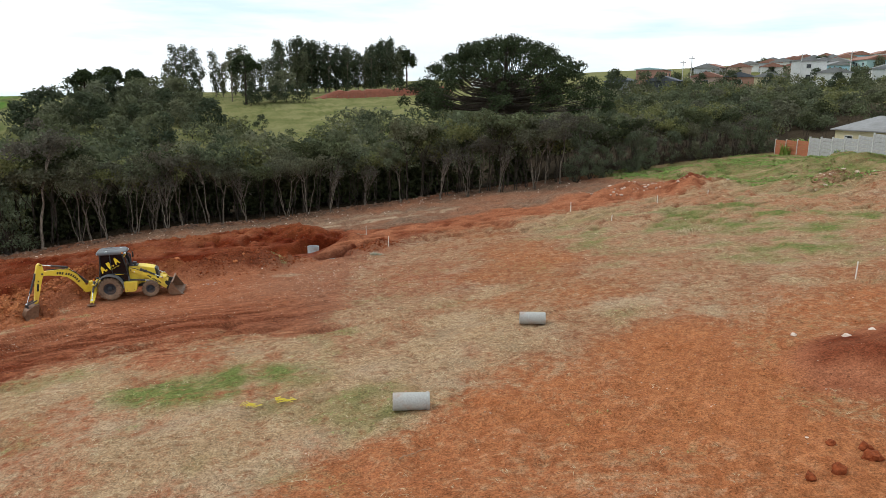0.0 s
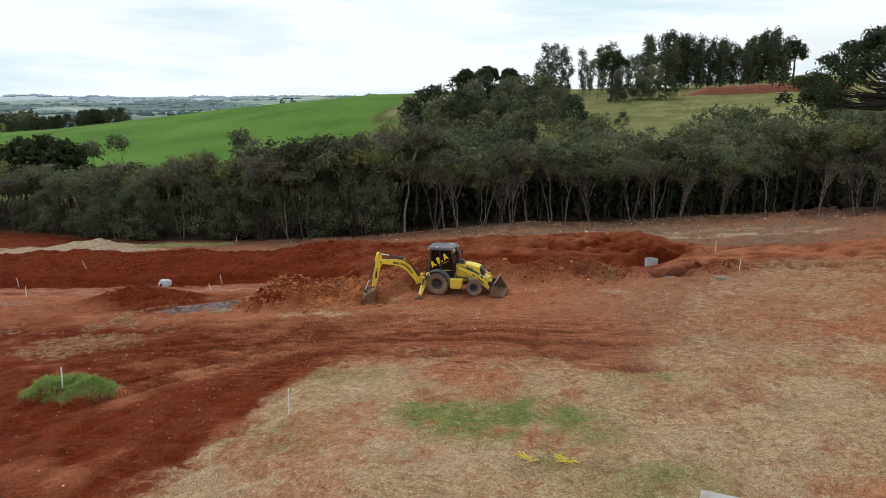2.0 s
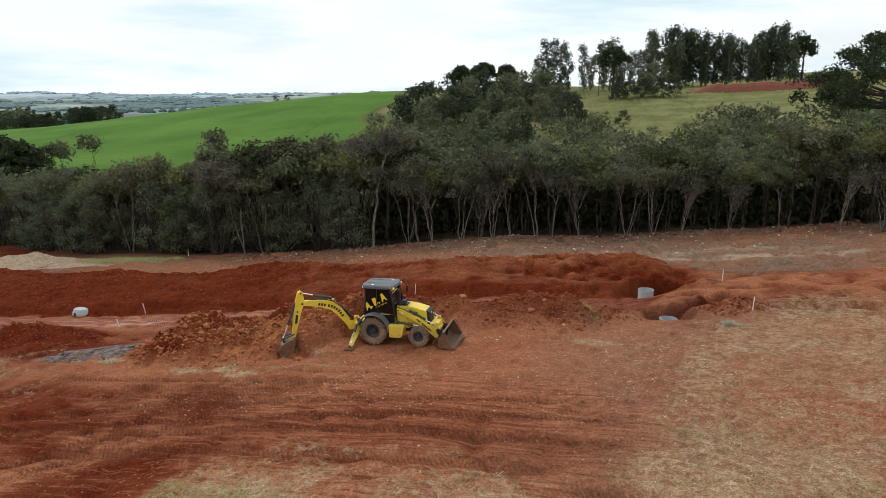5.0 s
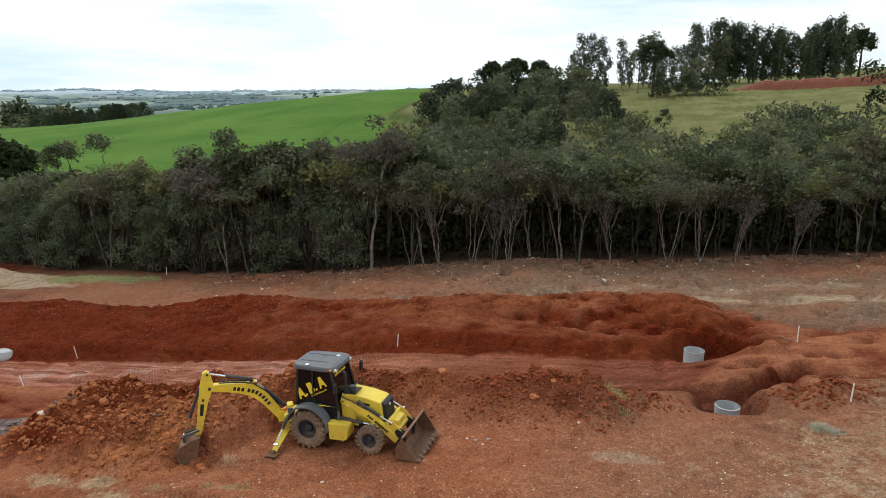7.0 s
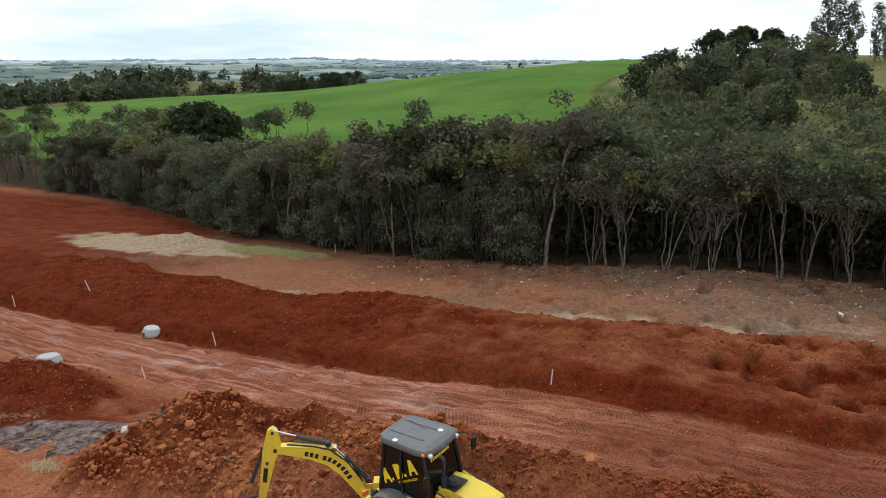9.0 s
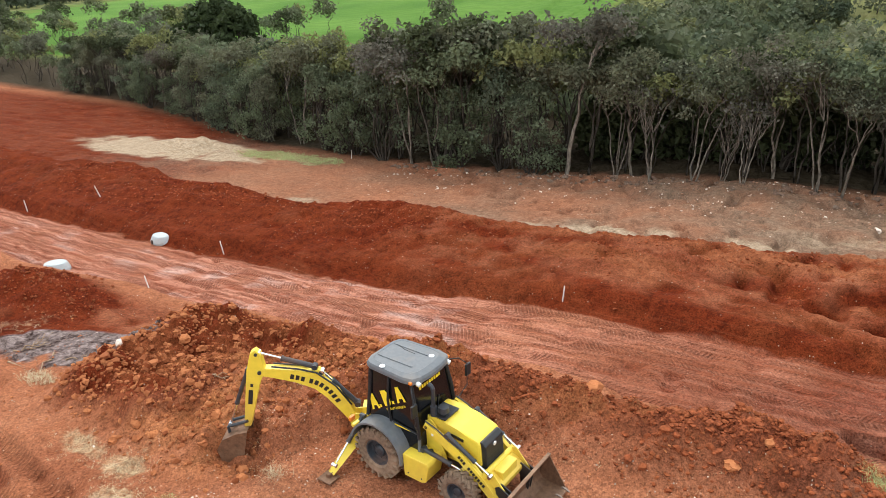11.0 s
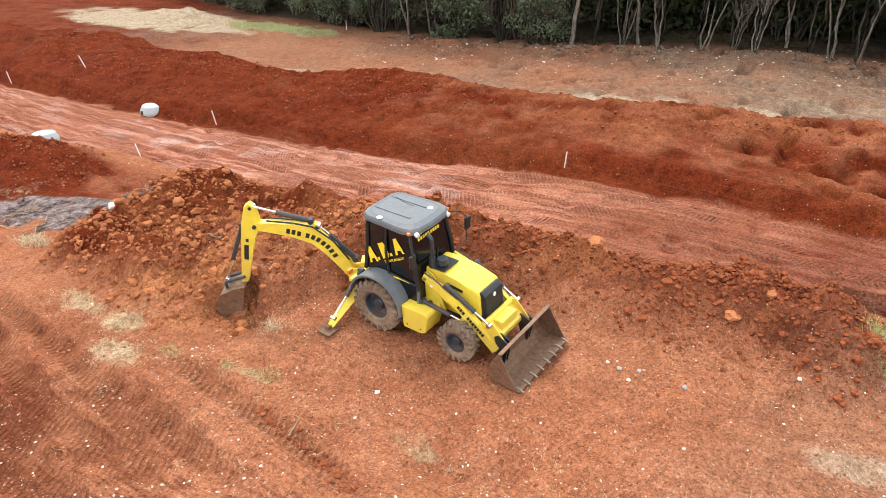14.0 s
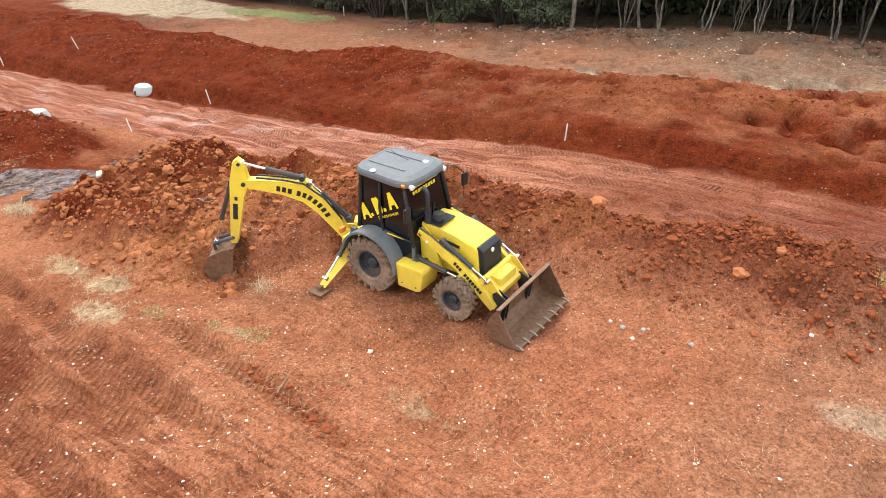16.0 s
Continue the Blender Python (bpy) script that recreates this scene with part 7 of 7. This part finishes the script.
rng = np.random.default_rng(17)
HEAPS = (-31, 7, 40, 51)
WEST = lambda u, v: heaped(u, v) * (u < -6.2)
EAST = lambda u, v: heaped(u, v) * (u > -6.2)
scatter("soil_clods", "clods of ochre soil on the spoil heap", "soil clods", pick_where(rng, 4300, (-18, -6, 40, 51), WEST), size_of(rng, 4300, 0.012, 0.065, 2.2), 1, CLOD, 1, 0.9, 0.3)
scatter("soil_lumps", "broken lumps of dug soil on the spoil heap", "soil clods", pick_where(rng, 1300, (-18, -6, 40, 51), WEST), size_of(rng, 1300, 0.045, 0.14, 2.4), 1, CLOD, 12, 0.9, 0.38)
scatter("red_clods", "clods of dark red soil on the spoil heaps", "soil clods", pick_where(rng, 4200, HEAPS, EAST), size_of(rng, 4200, 0.012, 0.07, 2.4), 1, RED_CLOD, 41, 0.9, 0.32)
scatter("red_lumps", "broken lumps of dark red soil on the spoil heaps", "soil clods", pick_where(rng, 800, HEAPS, EAST), size_of(rng, 800, 0.045, 0.13, 2.6), 1, RED_CLOD, 42, 0.9, 0.4)
scatter("hillock_clods", "clods of dark red soil on a small heap", "soil clods", pick_where(rng, 700, (-33, -19, 44, 51), heaped), size_of(rng, 700, 0.02, 0.10, 2.6), 1, RED_CLOD, 43, 0.9, 0.35)
scatter("pit_clods", "clods of soil thrown up beside the pits", "soil clods", pick_where(rng, 900, (4.5, 16, 47.5, 52), lambda u, v: np.clip(blob(u, v, 12.9, 50.2, 2.8, 1.5, 15) + 0.9 * blob(u, v, 6.6, 48.9, 1.8, 1.1), 0, 1)), size_of(rng, 900, 0.02, 0.11, 2.8), 1, RED_CLOD, 13, 0.9, 0.35)
scatter("soil_boulders", "larger lumps of dug soil in the spoil heap", "soil clods", pick_where(rng, 150, (-18, -6, 40, 51), WEST), size_of(rng, 150, 0.07, 0.17, 2.5), 2, CLOD, 2, 0.85, 0.4)
scatter("bank_clods", "clods of dark red soil on the bank", "soil clods", pick_where(rng, 3600, (-45, 12, 56.5, 66), lambda u, v: bank(u, v) * (0.3 + 0.7 * ramp(fbm(u, v, 2.5, 93, 3), -0.2, 0.6))), size_of(rng, 3600, 0.012, 0.09, 3.0), 1, BANK_CLOD, 3)
scatter("field_clods", "crumbs of soil strewn over the worked ground", "soil clods", pick_where(rng, 3400, (-24, 16, 24, 50.5), lambda u, v: (1 - covers(u, v)[0]) * (0.15 + 0.85 * ramp(fbm(u, v, 2.0, 95, 3), 0.0, 0.7))), size_of(rng, 3400, 0.010, 0.05, 4), 1, CLOD, 4)
scatter("soil_crumbs", "crumbs of trodden red soil and grit", "soil clods", pick_where(rng, 5200, (-12, 13, 34.5, 46.6), lambda u, v: 0.25 + 0.75 * ramp(fbm(u, v, 1.1, 107, 3), -0.2, 0.6)), size_of(rng, 5200, 0.012, 0.040, 2.4), 0, GRIT, 44, 0.8, 0.2)
scatter("pebbles", "pale pebbles strewn over the red soil", "pebbles", pick_where(rng, 3400, (-9, 13, 35.0, 46.8), lambda u, v: 0.25 + 0.75 * ramp(fbm(u, v, 1.6, 97, 3), 0.0, 0.6)), size_of(rng, 3400, 0.007, 0.034, 3.2), 1, STONE, 5, 0.55)
scatter("stray_pebbles", "pale stones strewn over the site", "pebbles", pick_where(rng, 1500, (-26, 34, 10, 50), lambda u, v: 0.3 + 0.7 * ramp(fbm(u, v, 3.0, 98, 3), 0.0, 0.6)), size_of(rng, 1500, 0.008, 0.042, 4.0), 1, STONE, 6, 0.55)
_k = rng.random(160)
scatter("pushed_clods", "clods pushed up along a wheel rut", "soil clods", (-5.2 + 3.2 * _k + 0.06 * rng.normal(size=160), 40.15 - 0.95 * _k + 0.09 * rng.normal(size=160)), size_of(rng, 160, 0.015, 0.075, 2.5), 1, RED_CLOD, 14)
scatter("rubble", "pale stones and rubble before the woods", "rubble", pick_where(rng, 2600, (-28, 46, 66, 82), lambda u, v: ramp(v, 66, 80) * (0.25 + 0.75 * ramp(fbm(u, v, 3.0, 99, 3), 0.0, 0.6))), size_of(rng, 2600, 0.012, 0.10, 4.5), 1, STONE, 7)
scatter("ridge_clods", "earth lumps pushed up against the woods", "soil clods", pick_where(rng, 1200, (-30, 40, 76.5, 81.2), lambda u, v: 0.1 + 0.9 * band(v, 78.8, 81, 0.8)), size_of(rng, 1200, 0.04, 0.26, 4), 1, EDGE_CLOD, 8)
scatter("rubble_heap", "broken bricks and stones tipped at the edge of the site", "rubble", pick_where(rng, 420, (36, 64, 42, 62), lambda u, v: np.clip(blob(u, v, 41, 58, 8, 4) + blob(u, v, 48, 57, 5, 4) + 0.6 * blob(u, v, 55, 46, 9, 3, -12), 0, 1)), size_of(rng, 420, 0.03, 0.20, 4), 1, STONE, 9)


def tufts(name, label, category, spots, high, blades, width, material, seed, droop=0.5):
    """Tufts of grass: bent blades in one mesh."""
    rng = np.random.default_rng(seed)
    u, v = (np.repeat(k, blades) for k in spots)
    n = len(u)
    h = np.repeat(high, blades) * (0.5 + 0.7 * rng.random(n))
    u, v = u + rng.normal(size=n) * 0.10 * h / 0.25, v + rng.normal(size=n) * 0.10 * h / 0.25
    x, y = xy(u, v)
    base = np.stack([x, y, ground(u, v) - 0.01], -1)
    a = rng.random(n) * 6.283
    out = np.stack([np.cos(a), np.sin(a), np.zeros(n)], -1)
    side = np.stack([-np.sin(a), np.cos(a), np.zeros(n)], -1) * (width * (0.6 + 0.8 * rng.random(n)))[:, None]
    upz = np.array([0, 0, 1.0])
    mid = base + out * (h * droop * 0.4)[:, None] + upz * (h * (0.72 - 0.22 * droop))[:, None]
    tip = base + out * (h * droop)[:, None] + upz * (h * max(0.12, 1.0 - 0.5 * droop))[:, None]
    co = np.stack([base - side, base + side, mid + side * 0.7, mid - side * 0.7, tip], 1).reshape(-1, 3)
    loops = (np.arange(n)[:, None] * 5 + np.array([0, 1, 2, 3, 3, 2, 4])).ravel()
    ob = new(name, raw_mesh(name, co, loops, np.tile([4, 3], n), material))
    return tagged(ob, label, category, kind="stuff")


n = 5000
tufts("dry_grass", "dry straw-coloured grass on the unworked field", "grass", pick_where(rng, n, (-12, 40, 8, 46), lambda u, v: covers(u, v)[0] ** 1.5 * (1 - 0.9 * covers(u, v)[1])), size_of(rng, n, 0.05, 0.15, 2), 5, 0.007, STRAW, 21, 2.2)
n = 2000
tufts("green_grass", "green grass among the dry field", "grass", pick_where(rng, n, (-12, 44, 8, 48), lambda u, v: np.clip(covers(u, v)[1] * covers(u, v)[0] * 1.2, 0, 1)), size_of(rng, n, 0.04, 0.12, 2), 6, 0.007, BLADE, 22, 1.6)
n = 1500
tufts("matted_grass", "matted dry grass clumps on the worked slope", "grass", pick_where(rng, n, (-40, -18, 32, 48), lambda u, v: covers(u, v)[0]), size_of(rng, n, 0.08, 0.24, 2), 9, 0.006, DEAD_GRASS, 23, 1.3)
n = 2600
tufts("straw_litter", "bits of dry straw strewn on the trodden soil", "straw", pick_where(rng, n, (-9, 13, 37, 46.8), lambda u, v: ramp(fbm(u, v, 1.3, 103, 3), -0.3, 0.6)), size_of(rng, n, 0.04, 0.10, 2), 2, 0.0035, STRAW, 26, 2.6)
n = 4200
tufts("verge_weeds", "rank green weeds on the verge by the wall", "weeds", pick_where(rng, n, (48, 84, 44, 82), lambda u, v: covers(u, v)[0] * ramp(fbm(u, v, 4.0, 101, 3), -0.5, 0.3)), size_of(rng, n, 0.15, 0.5, 2), 6, 0.045, RANK_GRASS, 24, 1.7)
n = 700
tufts("wood_edge_grass", "green grass at the foot of the trees", "grass", pick_where(rng, n, (-50, -32, 75, 84), lambda u, v: covers(u, v)[0]), size_of(rng, n, 0.15, 0.4, 2), 7, 0.012, SOFT_GRASS, 25, 1.0)


def grass_clump(u, v, ru, rv, high, count, material, label, seed, droop=0.9, width=0.008):
    rng = np.random.default_rng(seed)
    a, r = rng.random(count) * 6.283, np.sqrt(rng.random(count))
    spots = (u + ru * r * np.cos(a), v + rv * r * np.sin(a))
    ob = tufts("grass_clump", label, "grass clump", spots, high * (1.1 - 0.5 * r) * (0.8 + 0.4 * rng.random(count)), 8, width, material, seed, droop)
    return ob


grass_clump(-17.2, 27.9, 2.1, 1.0, 0.34, 520, RANK_GRASS, "thick clump of rank green grass on a soil hump", 31)
for k, (u, v, r, h, n, mat) in enumerate(((5.5, 48.1, 0.30, 0.42, 40, SOFT_GRASS), (5.7, 47.2, 0.22, 0.26, 24, SOFT_GRASS), (-6.9, 42.4, 0.16, 0.42, 16, STRAW), (-9.2, 40.2, 0.8, 0.18, 16, STRAW), (-5.8, 41.0, 0.35, 0.14, 22, SOFT_GRASS), (-6.8, 40.9, 0.3, 0.10, 16, SOFT_GRASS),
                                         (-13.0, 41.1, 1.3, 0.22, 22, STRAW), (-10.8, 40.9, 1.1, 0.22, 22, STRAW), (-9.7, 39.9, 1.0, 0.22, 22, STRAW), (-8.4, 40.6, 0.35, 0.18, 16, SOFT_GRASS))):
    grass_clump(u, v, r, r * 0.6, h, n, mat, "small tuft of dry grass on the red soil" if mat is STRAW else "small tuft of green grass on the red soil", 40 + k, 1.0, 0.0028)
grass_clump(12.2, 46.9, 0.55, 0.4, 0.32, 60, WEED_GREY, "grey-green weed on the bare ground", 50, 0.9, 0.005)
grass_clump(-18.0, 42.9, 0.7, 0.35, 0.35, 50, STRAW, "tuft of dry grass by the ash", 51, 0.9, 0.005)
grass_clump(30.5, 36.5, 1.6, 0.8, 0.4, 50, STRAW, "tall dry grass clump on the field", 52, 0.9)


def stick(u, v, length, turn, r, label="dry broken branch lying on the soil"):
    rng = np.random.default_rng(int(100 * abs(u) + v))
    t = thing("branch", pose(*xy(u, v), gz(u, v) + r, 0, 0, turn), label, "branch", "dead branches on the ground")
    lines = [bent(rng, (0, 0, 0), (length, 0, 0.03), r, r * 0.4, 6, 0.3)]
    for k in range(3):
        s = length * (0.3 + 0.2 * k)
        lines.append(bent(rng, (s, 0, 0.0), (s + 0.3 * length, (0.25 if k % 2 else -0.25) * length, 0.08), r * 0.5, r * 0.2, 3, 0.3))
    new("wood", limbs("wood", lines, STICK, 5)).parent = t
    return t


for u, v, length, turn, r in ((-4.4, 40.3, 1.3, -38, 0.016), (-4.0, 39.9, 0.9, -50, 0.018), (-3.6, 40.6, 0.8, 5, 0.012), (-3.8, 39.6, 0.7, -70, 0.014), (-4.2, 40.0, 1.0, -25, 0.012), (-11.5, 44.4, 0.9, 30, 0.03),
                              (-20.4, 43.2, 1.5, 20, 0.04), (-21.2, 43.8, 1.2, 80, 0.035), (-19.6, 44.4, 1.4, -30, 0.04), (-20.8, 44.2, 1.1, 140, 0.03), (-22.0, 43.4, 1.3, 10, 0.04), (-18.6, 44.2, 1.0, 60, 0.03),
                              (13.4, 58.4, 1.6, -40, 0.03), (6.5, 78.5, 2.4, -30, 0.05), (4.6, 15.8, 0.8, 40, 0.015)):
    stick(u, v, length, turn, r)

# larger single stones
def rock(u, v, size, material, label, seed, flat=0.7):
    rng = np.random.default_rng(seed)
    bm = bmesh.new()
    bmesh.ops.create_icosphere(bm, subdivisions=2, radius=size)
    for w in bm.verts:
        n = noise.noise(w.co * (1.6 / size) + Vector((seed * 3.1, 0, 0)))
        w.co *= 1 + 0.55 * n + 0.16 * (rng.random() - 0.5)
        w.co.z *= flat
    ob = finish("rock", bm, material, None)
    ob.matrix_world = pose(*xy(u, v), gz(u, v) + size * flat * 0.35, 0, 0, seed * 37)
    return tagged(ob, label, "rock", "rocks on the site")


GREY_STONE = coat("grey_stone", (0.36, 0.34, 0.33), 0.85, vary=0.3, grain=0.06, dirt=(0.33, 0.17, 0.10), much=0.5, bump=0.01)
for k, (u, v, s) in enumerate(((-14.4, 46.0, 0.20), (-12.0, 45.0, 0.14), (-9.7, 43.2, 0.16), (-8.0, 42.4, 0.15), (-7.7, 42.1, 0.13), (-8.6, 43.6, 0.15), (-10.9, 42.0, 0.14), (-1.0, 48.0, 0.22), (2.6, 46.9, 0.16), (3.2, 47.8, 0.13), (-13.2, 43.4, 0.15), (-11.0, 47.0, 0.17))):
    rock(u, v, s, CLOD, "large lump of red earth in the spoil heap", k + 1)
for k, (u, v, s) in enumerate(((-3.5, 41.9, 0.065), (0.8, 45.0, 0.055), (1.2, 45.1, 0.05), (1.1, 44.7, 0.05), (2.2, 44.9, 0.055), (4.2, 46.0, 0.05), (0.5, 45.1, 0.045), (20.3, 16.3, 0.13), (21.4, 16.3, 0.11), (19.5, 17.7, 0.10), (5.4, 73.6, 0.2), (16.0, 78.8, 0.3), (-16.4, 45.0, 0.2))):
    rock(u, v, s, GREY_STONE if k in (1, 2, 4) else STONE, "pale stone lying on the red soil", 20 + k)
for k, (u, v, s) in enumerate(((14.1, 10.3, 0.22), (14.4, 10.7, 0.16), (13.0, 10.2, 0.18), (12.3, 10.3, 0.13), (14.9, 10.0, 0.2), (13.9, 11.2, 0.12))):
    rock(u, v, s * 0.9, BANK_CLOD, "dark red clod of earth on the bare soil", 60 + k, 0.85)

# a tangle of yellow strap on the grass
STRAP = coat("yellow_strap", (0.72, 0.58, 0.05), 0.5, vary=0.1, dirt=(0.4, 0.28, 0.1), much=0.3)
for k, (u, v, s) in enumerate(((1.4, 21.3, 0.24), (2.4, 21.3, 0.30))):
    rng = np.random.default_rng(70 + k)
    t = thing("barrier_tape", pose(*xy(u, v), gz(u, v) + 0.03), "crumpled yellow barrier tape on the dry grass", "barrier tape", "yellow tape on the grass")
    for j in range(4):
        pts = [(s * 0.9 * rng.normal(), s * 0.5 * rng.normal(), 0.05 + 0.08 * rng.random()) for q in range(7)]
        part("tape_loop", hose(bmesh.new(), pts, 0.010, 4), STRAP, t)

grass_clump(81.0, 75.5, 2.6, 1.4, 2.6, 160, LEAF_GRASS, "tall green cane behind the garden wall", 53, 0.6, 0.09)
